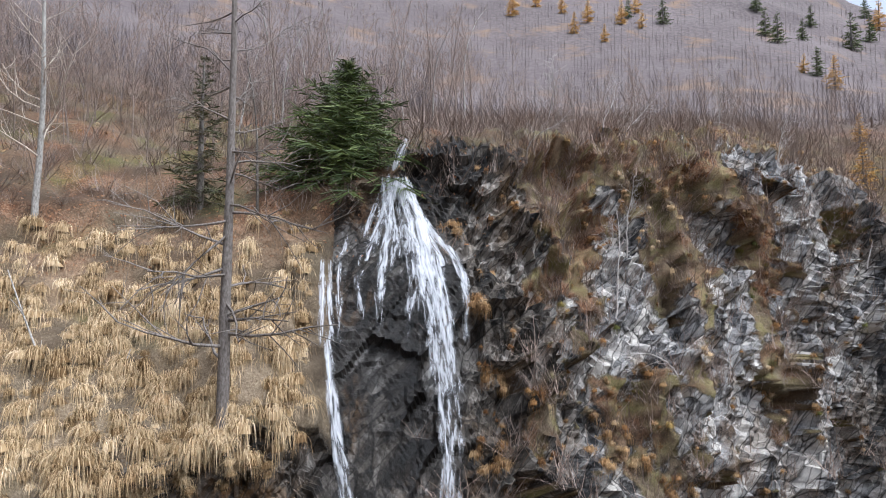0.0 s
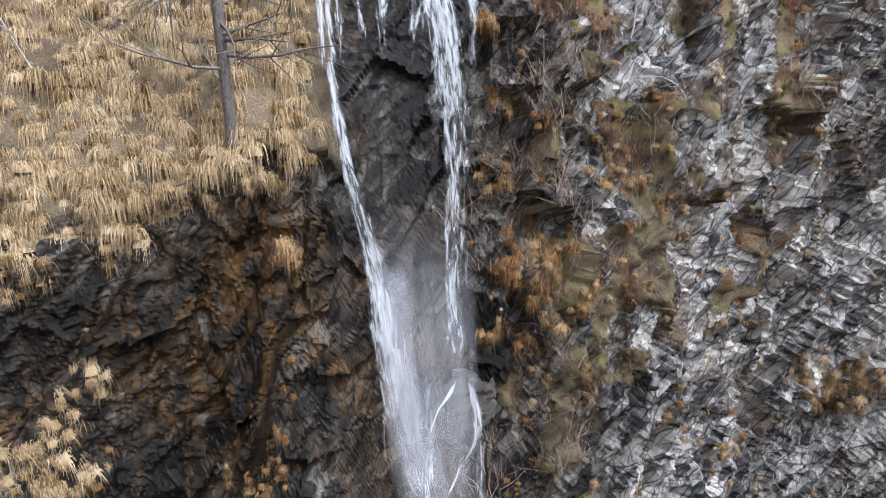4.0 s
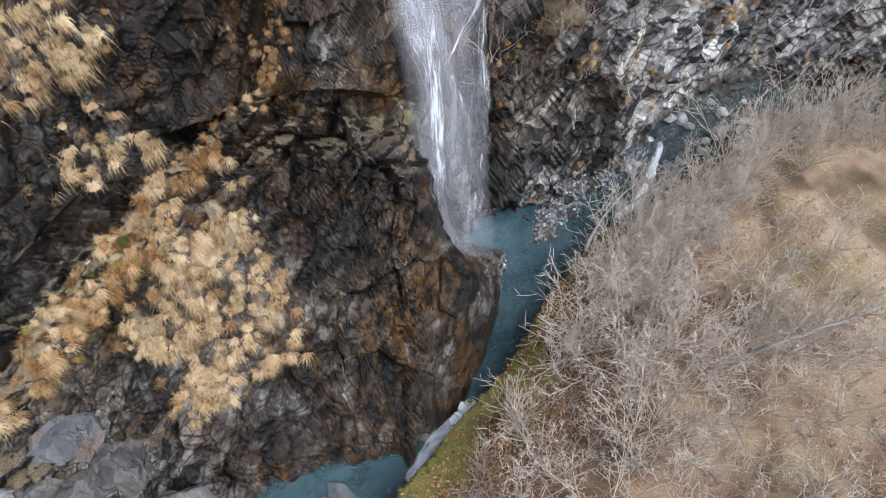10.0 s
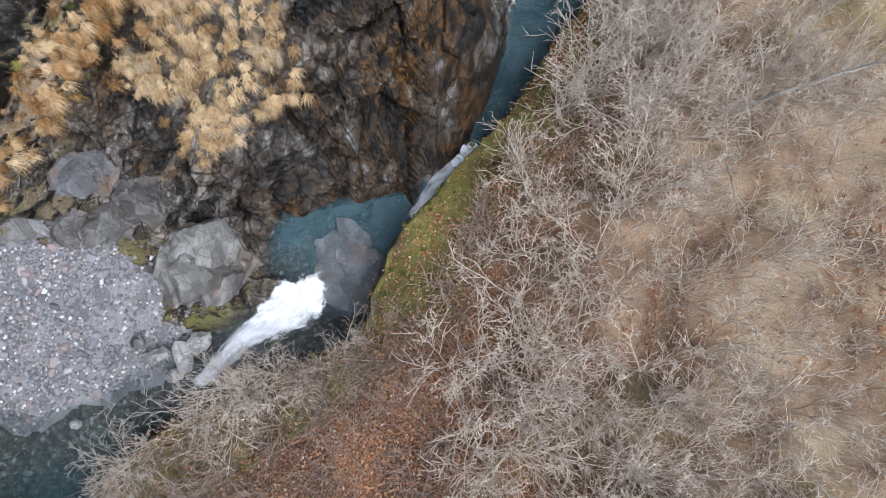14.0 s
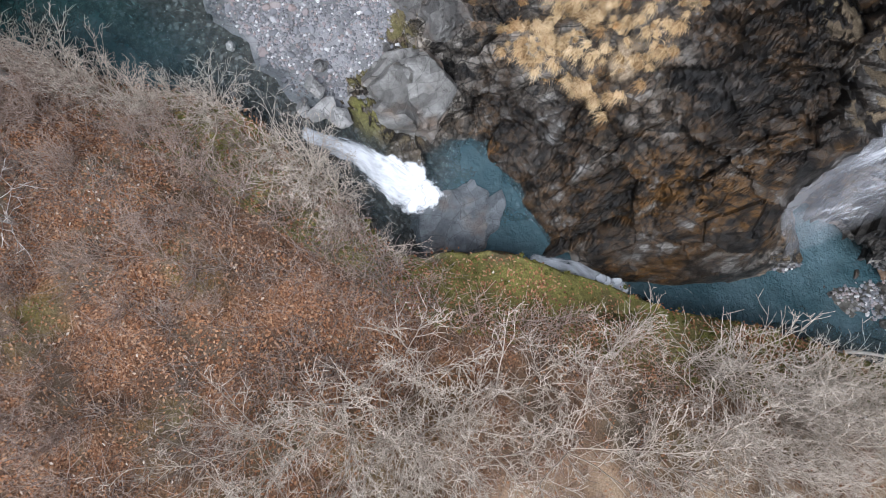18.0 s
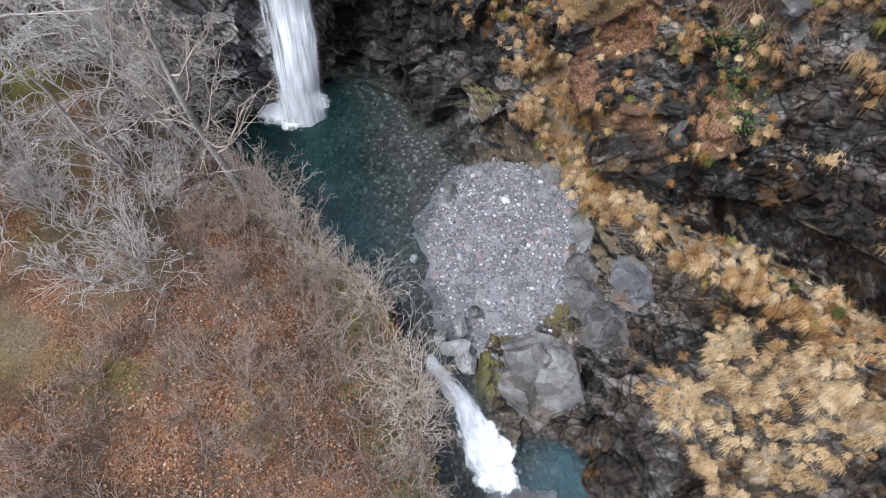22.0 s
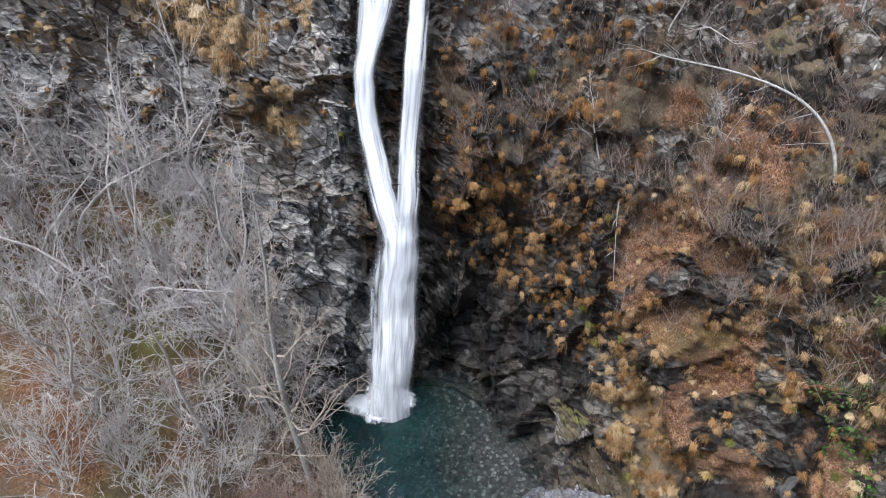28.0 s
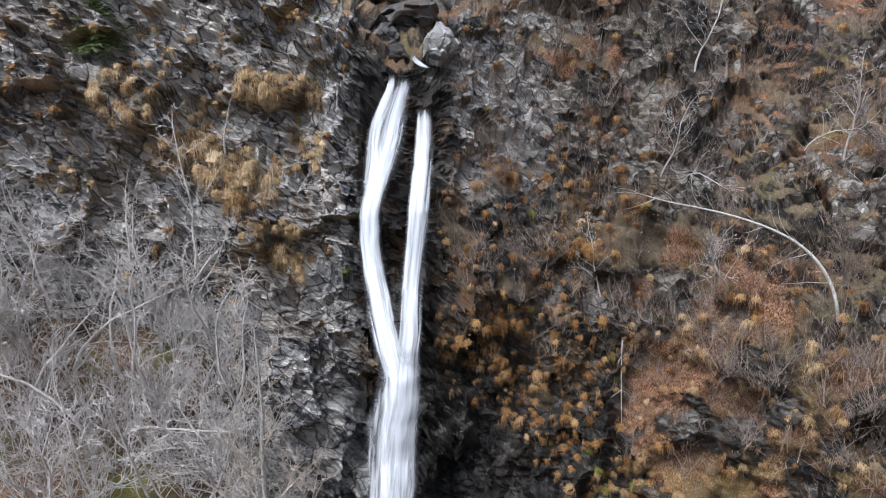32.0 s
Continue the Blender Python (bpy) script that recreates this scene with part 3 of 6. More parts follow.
    straw = m.ramp(m.math("ADD", n_fine, m.sum((n_grit, 0.7, 0.5))), (0.22, (0.10, 0.068, 0.04)), (0.5, (0.33, 0.25, 0.165)), (0.78, (0.56, 0.465, 0.34)))
    soil = m.mix(m.attr("litter"), dry, litter)
    soil = m.mix(m.attr("straw"), soil, straw)
    soil = m.mix(m.math("MULTIPLY", m.attr("moss"), 0.88), soil, moss)
    soil = m.mix(m.math("MULTIPLY", m.ramp(n_big, (0.37, 0.65), (0.57, 0.0)), m.math("SUBTRACT", 1.0, m.attr("straw"), True)), soil, (0.04, 0.027, 0.018))
    canopy = m.math("ADD", m.math("MULTIPLY", m.noise(0.55, 8, 0.78, m.coords((1, 1, 0.5))), 0.75), m.math("MULTIPLY", m.noise(0.025, 4, 0.6, at), 0.3))
    far = m.ramp(canopy, (0.38, (0.06, 0.049, 0.048)), (0.5, (0.11, 0.09, 0.088)), (0.62, (0.165, 0.138, 0.134)))
    far = m.mix(m.ramp(m.noise(0.045, 5, 0.65, at), (0.56, 0.0), (0.66, 0.6)), far, (0.25, 0.155, 0.085))
    soil = m.mix(m.attr("far"), soil, far)
    edge = m.math("ADD", m.attr("rock"), m.math("MULTIPLY", m.math("SUBTRACT", n_fine, 0.5), 0.9))
    bare = m.ramp(edge, (0.38, 0.0), (0.56, 1.0))
    m.color(m.mix(m.attr("gravel"), m.mix(bare, soil, rock), pebbles))
    m.rough(m.ramp(m.math("ADD", m.math("MULTIPLY", m.attr("wet"), m.attr("rock")), m.sum((n_fine, 0.5, 0.5))), (0.1, 0.88), (0.9, 0.4)))
    broken = m.sum((f1, 0.75, 0.0), (f2, 0.85, 0.0), (f3, 0.6, 0.0), (n_mid, 0.09, 0.5))
    h = m.math("ADD", m.math("MULTIPLY", m.math("MULTIPLY", broken, m.math("SUBTRACT", 1.0, m.math("MULTIPLY", m.attr("wet"), 0.5))), bare), m.sum((n_fine, 0.05, 0.5), (n_grit, 0.008, 0.5)))
    return m.bump(h, 0.9, 1.0).m


ground_me = grid_mesh("ground", GP, NR, NA, True)
for key, val in (("rock", m_rock), ("wet", m_wet_shade), ("pale", m_pale), ("litter", m_litter), ("moss", m_moss), ("rust", m_rust), ("far", m_far), ("block", crack), ("straw", m_straw), ("gravel", m_gravel)):
    put_attr(ground_me, key, val)
q_belt = np.repeat(BELT[:-1], NA)
q_az = np.tile(AZ, NR - 1)
ground_me.polygons.foreach_set("use_smooth", ~((q_belt > 3.95) & (q_belt < 8.3) & (q_az > -50) & (q_az < 153)) | (m_rock[:len(q_belt)] < 0.42))   # broken rock has crisp faces
ground_me.materials.append(ground_material())
ground = tagged(new("ground", ground_me), "steep rocky gorge with wet dark walls, dry grass slopes and leaf litter", "ground", kind="structure")


# ---- water ----
def water_material():
    m = Mat("stream_water", 0.07, 0.5)
    at = m.coords((1, 1, 1))
    blue = m.ramp(m.noise(0.35, 2, 0.5, at), (0.35, (0.025, 0.055, 0.066)), (0.75, (0.075, 0.12, 0.138)))
    teal = m.ramp(m.noise(0.4, 2, 0.5, at), (0.35, (0.003, 0.016, 0.016)), (0.75, (0.012, 0.045, 0.042)))
    place = m.node("SeparateXYZ")
    m.link(at, place.inputs[0])
    m.color(m.mix(m.ramp(m.math("ADD", m.math("MULTIPLY", place.outputs[0], 0.08), 1.35), (0.0, 0.0), (0.6, 1.0)), teal, blue))      # the upper pool is deeper and greener
    m.b.inputs["IOR"].default_value = 1.33
    clear = m.math("ADD", m.math("MULTIPLY", m.attr("depth"), 0.83), m.sum((m.noise(0.9, 4, 0.6, at), 0.5, 0.5)))
    m.link(m.math("ADD", clear, 0.14, True), m.b.inputs["Alpha"])
    return m.bump(m.math("ADD", m.noise(5.5, 4, 0.6, at, 0.6), m.noise(1.6, 3, 0.5, at)), 0.9, 0.18).m


def falling_material(name, stops, tone=(0.84, 0.86, 0.885), dim=0.8):
    """White falling water, torn into threads that run down the ribbon."""
    m = Mat(name, 0.5, 0.25)
    uv = m.coords((1, 1, 1), source="UV")
    n = m.node("TexNoise", Scale=1.0, Detail=6.0, Roughness=0.62, Distortion=0.5)
    big = m.node("TexNoise", Scale=0.22, Detail=3.0, Roughness=0.6, Distortion=0.8)
    m.link(uv, n.inputs["Vector"]), m.link(uv, big.inputs["Vector"])
    thread = m.math("ADD", m.math("MULTIPLY", n.outputs["Fac"], 0.6), m.math("MULTIPLY", big.outputs["Fac"], 0.4))
    cover = m.attr("cover")
    torn = m.math("ADD", thread, m.math("MULTIPLY", m.math("SUBTRACT", cover, 1.0), 0.3))      # thins out at its edges in tatters
    alpha = m.math("MULTIPLY", m.ramp(torn, *stops), m.math("MULTIPLY", cover, 2.5, True), True)
    through_ = m.node("BsdfTranslucent", Color=(*tone, 1))                                       # spray lets light pass
    both, veil_ = m.node("MixShader", Fac=0.25), m.node("MixShader")
    m.link(m.b.outputs[0], both.inputs[1]), m.link(through_.outputs[0], both.inputs[2])
    m.link(alpha, veil_.inputs[0]), m.link(m.node("BsdfTransparent").outputs[0], veil_.inputs[1]), m.link(both.outputs[0], veil_.inputs[2])
    m.link(veil_.outputs[0], m.t.nodes["Material Output"].inputs["Surface"])
    m.color(m.ramp(thread, (0.36, tuple(dim * c for c in tone)), (0.58, tone)))
    geo = m.node("NewGeometry")
    lifted = m.t.nodes.new("ShaderNodeVectorMath")      # drops scatter the light from above, whichever way the sheet faces
    lifted.inputs[1].default_value = (0, 0, 1.1)
    m.link(geo.outputs["Normal"], lifted.inputs[0]), m.link(lifted.outputs[0], m.b.inputs["Normal"])
    return m.m


WATER_MAT = water_material()
FALL_MAT = falling_material("falling_water", ((0.42, 0.0), (0.54, 0.5), (0.70, 0.96)), (0.78, 0.80, 0.84), 0.65)
SILK_MAT = falling_material("silky_water", ((0.25, 0.08), (0.42, 0.72), (0.55, 0.97)), (0.83, 0.85, 0.885), 0.66)
MIST_MAT = falling_material("water_mist", ((0.3, 0.12), (0.62, 0.46)), (0.52, 0.53, 0.57), 0.85)


def ribbon(name, line, widths, across, mat, cover, parent, scale_u=16.0, scale_v=0.5, bulge=0.12, seed=0, out=None, fade=0.5, wander=0.06, soft_edge=0.6):
    """A curtain of falling water along a line of points: across is the sideways direction; cover, by point, thins it out."""
    line, widths, cover = np.array(line, float), np.array(widths, float), np.array(cover, float)
    d = np.r_[0, np.cumsum(np.linalg.norm(np.diff(line, axis=0), axis=1))]
    n = max(8, int(d[-1] / 0.14))
    s = np.linspace(0, d[-1], n)
    c = np.stack([np.interp(s, d, line[:, a]) for a in range(3)], 1)
    w, cv = np.interp(s, d, widths), np.interp(s, d, cover)
    c += wander * np.stack([fbm(np.stack([s * 0.5, s * 0 + seed, s * 0 + a], 1), 3, k=60 + a) for a in range(3)], 1)
    cols = 22
    t = np.linspace(-1, 1, cols)
    side = np.array(across, float) / np.linalg.norm(across)
    if out is None:
        out = np.cross(side, (0, 0, 1))
        out = -out if out @ np.array([c[0][0], c[0][1], 0]) > 0 else out
    out = np.array(out, float)
    pts = c[:, None, :] + side * (t[None, :, None] * w[:, None, None] / 2) + out * (bulge * w[:, None, None] * (1 - t[None, :, None] ** 2))
    flat = pts.reshape(-1, 3)
    flat = flat + out * (0.07 * fbm(flat * (3, 3, 0.8) + seed, 3, k=70))[:, None]
    me = grid_mesh(name, flat, n, cols, False)
    edge = (1 - t ** 2) ** soft_edge
    cv = cv * np.clip(s / fade, 0, 1) * np.clip((d[-1] - s) / 0.3 + 0.4, 0, 1)
    put_attr(me, "cover", (cv[:, None] * edge[None, :]).ravel())
    uvl = me.uv_layers.new(name="flow")
    u = np.broadcast_to(t[None, :] * w[:, None] / 2 * scale_u + seed * 7.7, (n, cols)).ravel()
    v = np.broadcast_to(s[:, None] * scale_v, (n, cols)).ravel()
    idx = np.zeros(len(me.loops), np.int32)
    me.loops.foreach_get("vertex_index", idx)
    uvl.data.foreach_set("uv", np.stack([u[idx], v[idx]], 1).astype(np.float32).ravel())
    me.materials.append(mat)
    ob = new(name, me)
    ob.parent = parent
    ob.visible_shadow = False
    return ob


# the stream's surface, level in its pools and sloping in the chutes
wa = np.arange(-100, 131.1, 0.5)
wn = 40
w_in, w_out = EDGE(wa) - 0.5, np.where(wa < 2, FOOT(wa) + 1.2, FAR(wa) + 0.9)
wr = w_in + (w_out - w_in) * np.linspace(0, 1, wn)[:, None]
wz = np.broadcast_to(WATER(wa), wr.shape) + 0.03 * np.sin(wr * 3)
wt_ = np.radians(wa)
wp = np.stack([-np.sin(wt_) * wr, np.cos(wt_) * wr, wz], 2).reshape(-1, 3)
wp[:, 2] += 0.02 * fbm(wp * 2.5, 3, k=80)
stream_me = grid_mesh("stream_water", wp, wn, len(wa), False)
depth_at = curve([(-110, 0.3), (-30, 0.25), (-25, 0.45), (-20, 0.95), (-6, 1.05), (6, 1.0), (14, 0.95), (40, 0.9), (58, 0.85), (66, 0.3), (92, 0.12), (101, 0.12), (106, 0.18), (110, 0.4), (114, 0.7), (118, 1.0), (128, 1.0)])
mid_ = np.clip(np.minimum(np.linspace(0, 1, wn), 1 - np.linspace(0, 1, wn)) * 9, 0.15, 1)[:, None]
put_attr(stream_me, "depth", (depth_at(wa)[None, :] * mid_).ravel())
stream_me.materials.append(WATER_MAT)
stream = tagged(new("stream_water", stream_me), "clear blue-green stream in still pools between rock and grass banks", "water", kind="structure")



def polar(az, r, z):
    a = radians(az)
    return (-math.sin(a) * r, math.cos(a) * r, z)


def wall_at(az, z, off=0.15, first=4.1):
    """The place on the rock at a heading and a height, moved off towards the gorge."""
    j = int(np.argmin(np.abs(np.mod(AZ - az + 180, 360) - 180)))
    col = G3[:, j]
    rows = np.where((BELT >= first) & (col[:, 2] >= z))[0]
    i = rows[0] if len(rows) else NR - 40
    r = math.hypot(col[i, 0], col[i, 1])
    return polar(az, r - off, z)


def flow(*stops, off=0.25, first=5.7, probe=1.0):
    """A line down the rock through (heading, height) stops, kept clear of every bulge on the way down."""
    az, z = np.array([s[0] for s in stops], float), np.array([s[1] for s in stops], float)
    o = np.array([s[2] if len(s) > 2 else off for s in stops], float)
    n = max(6, int((z[0] - z[-1]) / 0.25))
    u, k = np.linspace(0, 1, n), np.linspace(0, 1, len(stops))
    az, z, o = np.interp(u, k, az), np.interp(u, k, z), np.interp(u, k, o)
    win = min(9, 2 * (n // 6) + 1)
    az = np.convolve(np.pad(az, win // 2, mode="edge"), np.ones(win) / win, "valid")
    r = np.array([min(math.hypot(*wall_at(a + d, h, q, first)[:2]) for d in (-probe, -probe / 2, 0, probe / 2, probe)) for a, h, q in zip(az, z, o)])
    r = np.minimum.accumulate(r)
    r = np.convolve(np.pad(r, 3, mode="edge"), np.ones(7) / 7, "valid")
    return [polar(a, q, h) for a, q, h in zip(az, r, z)], np.interp(u, k, np.arange(len(stops)))


def fall(name, line_at, widths, across, mat, cover, parent, **more):
    """A ribbon whose widths and cover are given stop by stop."""
    line, at = line_at
    k = np.arange(len(widths))
    return ribbon(name, line, np.interp(at, k, widths), across, mat, np.interp(at, k, cover), parent, **more)


fall_1 = tagged(new("waterfall"), "tall thin white waterfall fanning over dark wet rock", "waterfall")
side_1 = (1, 0.05, 0)
fall("spout", flow((3.6, 32.6), (3.4, 31.8), (3.9, 31.2), (4.4, 30.4), (4.6, 29.9)), [0.3, 0.45, 0.6, 0.7, 1.0], side_1, FALL_MAT, [1, 1, 1, 1, 1], fall_1, seed=1)
fall("fan_sheet", flow((4.6, 30.0), (4.7, 29), (4.4, 28), (3.6, 26.8), (2.4, 25), probe=2.0), [1.1, 2.0, 2.8, 3.5, 3.2], side_1, FALL_MAT, [1.2, 0.85, 0.7, 0.55, 0.4], fall_1, seed=2, scale_u=9.0, scale_v=0.8)
r_ = np.random.default_rng(60)
for k in range(13):
    a1 = -1.6 + 10.4 * k / 12 + r_.normal() * 0.3
    a0 = 4.6 + (a1 - 4.2) * 0.16 if a1 < 8 else a1
    zt = 29.9 if a1 < 8 else 27.6
    zb = r_.uniform(23.4, 26.4)
    wob_ = r_.normal(size=3) * 0.35
    fall("thin_strand", flow((a0, zt, 0.14), (a0 * 0.55 + a1 * 0.45 + wob_[0], zt * 0.7 + zb * 0.3, 0.14), (a1 + wob_[1], zt * 0.35 + zb * 0.65, 0.14), (a1 + wob_[2] * 0.6, zb, 0.14)), list(r_.uniform(0.7, 1.4) * np.array([0.25, 0.4, 0.5, 0.3])), side_1, FALL_MAT, list(r_.uniform(0.85, 1.1) * np.array([1.25, 1.15, 1.05, 0.7])), fall_1, seed=20 + k, scale_u=9.0, scale_v=1.5, wander=0.2)
for k, a1 in enumerate((10.9, 10.2, 9.3)):
    fall("thin_strand", flow((a1, 26.8, 0.12), (a1 - 0.1, 25, 0.12), (a1 - 0.3, 23.4, 0.12)), [0.2, 0.35, 0.3], side_1, FALL_MAT, [0.9, 1.15, 0.9], fall_1, seed=50 + k, scale_v=1.5)
fall("main_strand", flow((2.6, 28.4), (1.6, 26.6), (0.4, 24.6), (-0.6, 22.4), (-1.0, 20.4), (-1.2, 18.2), (-1.4, 14.6)), [0.9, 1.3, 1.5, 1.3, 1.1, 1.1, 1.5], side_1, FALL_MAT, [1.15, 1.15, 1.1, 1.05, 0.95, 0.9, 0.85], fall_1, seed=3, scale_u=9.0, scale_v=1.3)
fall("side_strand", flow((10.4, 24.4), (10.2, 23.2), (9.6, 21.6), (8.4, 20.0), (7.0, 18.4), (6.4, 17.2), (5.4, 14.8), (4.2, 11.6)), [0.3, 0.4, 0.5, 0.6, 0.8, 1.0, 1.4, 1.8], side_1, FALL_MAT, [1.0, 1.15, 1.2, 1.2, 1.15, 1.1, 0.95, 0.8], fall_1, seed=4, scale_u=10.0, scale_v=1.2)
fall("lower_veil", flow((2.6, 19.8, 0.4), (2.0, 17, 0.5), (1.2, 14, 0.6), (-0.6, 10, 0.8), (-2.2, 6, 0.9), (-3.8, 3, 0.9), (-4.9, 0.0, 1.0), probe=4.5), [3.2, 3.3, 3.1, 2.9, 2.8, 2.8, 2.9], side_1, MIST_MAT, [0.5, 0.85, 0.9, 0.85, 0.85, 0.85, 0.9], fall_1, seed=5, fade=4.0, scale_u=2.2, scale_v=0.22)
fall("edge_veil", flow((5.2, 18.0, 0.45), (4.6, 15.4, 0.6), (3.6, 13.2, 0.8), (1.6, 11.4, 0.9), probe=4.5), [0.8, 1.0, 1.2, 1.3], side_1, MIST_MAT, [0.9, 0.95, 0.95, 0.9], fall_1, seed=7, scale_u=4.0, scale_v=0.3)
# the water parts over a black knob, and runs together again below it
arch = dict(off=0.95, probe=4.0)
fall("jet", flow((1.3, 15.2), (1.4, 13.5), (1.4, 12.2), (1.0, 10.6), (0.6, 8.6), (0.2, 6.6), (-0.9, 3.4), (-2.2, 1.6), **arch), [0.12, 0.25, 0.5, 0.75, 0.65, 0.6, 0.6, 0.8], side_1, FALL_MAT, [0.8, 0.95, 1.0, 1.0, 0.9, 0.85, 0.85, 1.0], fall_1, seed=6, scale_u=9.0, scale_v=0.9, wander=0.16)
fall("jet", flow((3.6, 12.6), (2.8, 11.6), (1.6, 10.8), (0.9, 9.8), **arch), [0.7, 0.9, 0.9, 0.5], side_1, FALL_MAT, [0.75, 0.85, 0.9, 0.85], fall_1, seed=61, scale_u=7.0, scale_v=0.9, wander=0.16)
fall("jet", flow((-1.7, 14.8), (-1.5, 14.4), (0.2, 13.9), (1.3, 12.9), **arch), [0.15, 0.28, 0.25, 0.25], side_1, FALL_MAT, [1.0, 1.05, 1.0, 0.9], fall_1, seed=62, scale_u=9.0, scale_v=0.9, wander=0.16)
fall("jet", flow((-1.9, 14.8), (-3.6, 14.0), (-4.7, 13.0), (-4.1, 12.2), (-3.0, 11.6), (-1.6, 11.1), (0.0, 10.6), (0.6, 9.6), **arch), [0.15, 0.35, 0.5, 0.35, 0.25, 0.22, 0.22, 0.25], side_1, FALL_MAT, [1.0, 1.0, 1.05, 1.0, 0.95, 0.95, 0.95, 0.85], fall_1, seed=63, scale_u=9.0, scale_v=0.9, wander=0.16)
fall("jet", flow((-1.0, 11.0), (-1.9, 9.6), (-3.0, 8.6), (-4.1, 7.6), (-4.4, 5.6), (-4.6, 2.0), **arch), [0.25, 0.35, 0.35, 0.5, 0.6, 0.8], side_1, FALL_MAT, [1.0, 1.0, 0.95, 0.85, 0.75, 0.65], fall_1, seed=64, scale_u=9.0, scale_v=0.9, wander=0.16)
fall("jet", flow((-4.6, 12.6), (-5.0, 11.0), (-5.6, 9.6), (-5.9, 8.2), (-6.0, 5.4), (-6.2, 2.0), **arch), [0.35, 0.4, 0.5, 0.5, 0.7, 0.9], side_1, FALL_MAT, [0.85, 0.9, 0.85, 0.8, 0.7, 0.65], fall_1, seed=65, scale_u=9.0, scale_v=0.9, wander=0.16)

fall_2 = tagged(new("waterfall"), "white waterfall, two strands joining over a ledge above a pool", "waterfall")
side_2 = (-0.43, 0.9, 0)
silk = dict(scale_u=6.0, scale_v=0.28, soft_edge=1.3, wander=0.1)
fall("upper_strand", flow((116.7, 23.3), (117.6, 22.2), (118.5, 21.2), (118.6, 20.0), (119.0, 18.9), first=4.1, probe=1.8, off=0.45), [0.3, 0.55, 0.7, 0.9, 0.9], side_2, SILK_MAT, [1.0, 0.9, 0.75, 0.75, 0.7], fall_2, seed=14, **silk)
fall("upper_strand", flow((115.6, 23.2), (116.1, 22.4), (116.9, 21.4), (117.3, 20.6), (117.8, 19.6), (118.8, 18.7), (119.3, 17.9), (119.2, 16.6), (118.7, 15.2), (118.2, 13.8), (117.4, 12.6), (116.6, 11.6), first=4.1, probe=1.8, off=0.45), [0.5, 0.9, 1.3, 1.5, 1.2, 1.0, 0.95, 1.0, 1.1, 1.25, 1.4, 1.5], side_2, SILK_MAT, [1.0, 0.92, 0.8, 0.82, 0.95, 1.05, 1.05, 0.98, 0.98, 1.05, 1.1, 1.1], fall_2, seed=11, **silk)
fall("upper_strand", flow((113.8, 22.0), (114.0, 20.8), (114.3, 19.6), (114.7, 17.6), (115.1, 15.6), (115.4, 13.6), (115.9, 11.4), first=4.1, probe=1.4, off=0.45), [0.6, 0.85, 0.95, 1.0, 1.05, 1.1, 1.3], side_2, SILK_MAT, [1.15, 1.15, 1.05, 1.0, 0.95, 0.95, 1.0], fall_2, seed=12, **silk)
fall("lip_water", flow((115.2, 24.0), (114.6, 23.6), (113.8, 23.4), first=4.1, probe=1.0), [0.3, 0.45, 0.5], side_2, SILK_MAT, [1.1, 1.1, 1.0], fall_2, seed=15, **silk)
fall("lower_sheet", flow((116.3, 13.2, 0.6), (116.5, 12.0, 0.6), (116.7, 10.6, 0.7), (117.2, 9, 0.7), (117.6, 7, 0.6), (118.0, 4.6, 0.4), (118.3, 2.4, 0.3), first=4.1, probe=2.0), [1.2, 1.7, 2.2, 2.4, 2.4, 2.3, 2.4], side_2, SILK_MAT, [0.8, 1.0, 1.05, 1.05, 1.05, 1.1, 1.2], fall_2, scale_u=5.0, scale_v=0.35, seed=13, bulge=0.2, fade=2.0, soft_edge=1.2, wander=0.1)

# foam and rapids
def foam_material():
    m = Mat("foam", 0.6, 0.2)
    at = m.coords()
    n = m.noise(3.2, 5, 0.65, at, 0.5)
    m.link(m.ramp(m.math("ADD", m.math("MULTIPLY", n, 0.7), m.math("MULTIPLY", m.attr("cover"), 0.75)), (0.62, 0.0), (0.86, 1.0)), m.b.inputs["Alpha"])
    m.color((0.84, 0.86, 0.88))
    return m.bump(n, 0.6, 0.08).m


FOAM_MAT = foam_material()


def foam_patch(name, center, rx, ry, turn, parent, height=0.12, seed=0):
    """A ragged, slightly heaped patch of foam on the water."""
    t = np.linspace(0, 2 * math.pi, 41)[:-1]
    u = np.linspace(0, 1, 12)[:, None]
    x, y = u * np.cos(t) * rx, u * np.sin(t) * ry
    a = radians(turn)
    p = np.stack([x * math.cos(a) - y * math.sin(a) + center[0], x * math.sin(a) + y * math.cos(a) + center[1], np.broadcast_to(center[2] + height * (1 - u ** 2) + 0.03, x.shape)], 2).reshape(-1, 3)
    p[:, 2] += 0.1 * height * fbm(p * 4 + seed, 3, k=85) * 3
    me = grid_mesh(name, p, 12, 40, True)
    put_attr(me, "cover", np.broadcast_to(1 - u ** 1.5, x.shape).ravel())
    me.materials.append(FOAM_MAT)
    ob = new(name, me)
    ob.parent = parent
    return ob


for k, (x, y) in enumerate(((-19.2, -10.7), (-18.7, -11.4), (-19.6, -10.0), (-18.5, -10.6), (-19.9, -11.6))):
    foam_patch("foam", (x, y, 2.5), 1.5 - 0.15 * k, 1.1, 60 + 35 * k, fall_2, 0.45 - 0.06 * k, 100 + k)
foam_patch("splash", (-19.7, -11.1, 2.7), 1.4, 0.9, 60, fall_2, 0.7, 6)
base_1 = flow((-0.6, 10, 0.8), (-2.2, 6, 0.9), (-3.8, 3, 0.9), (-4.9, 0.0, 1.0), probe=4.5)[0][-1]
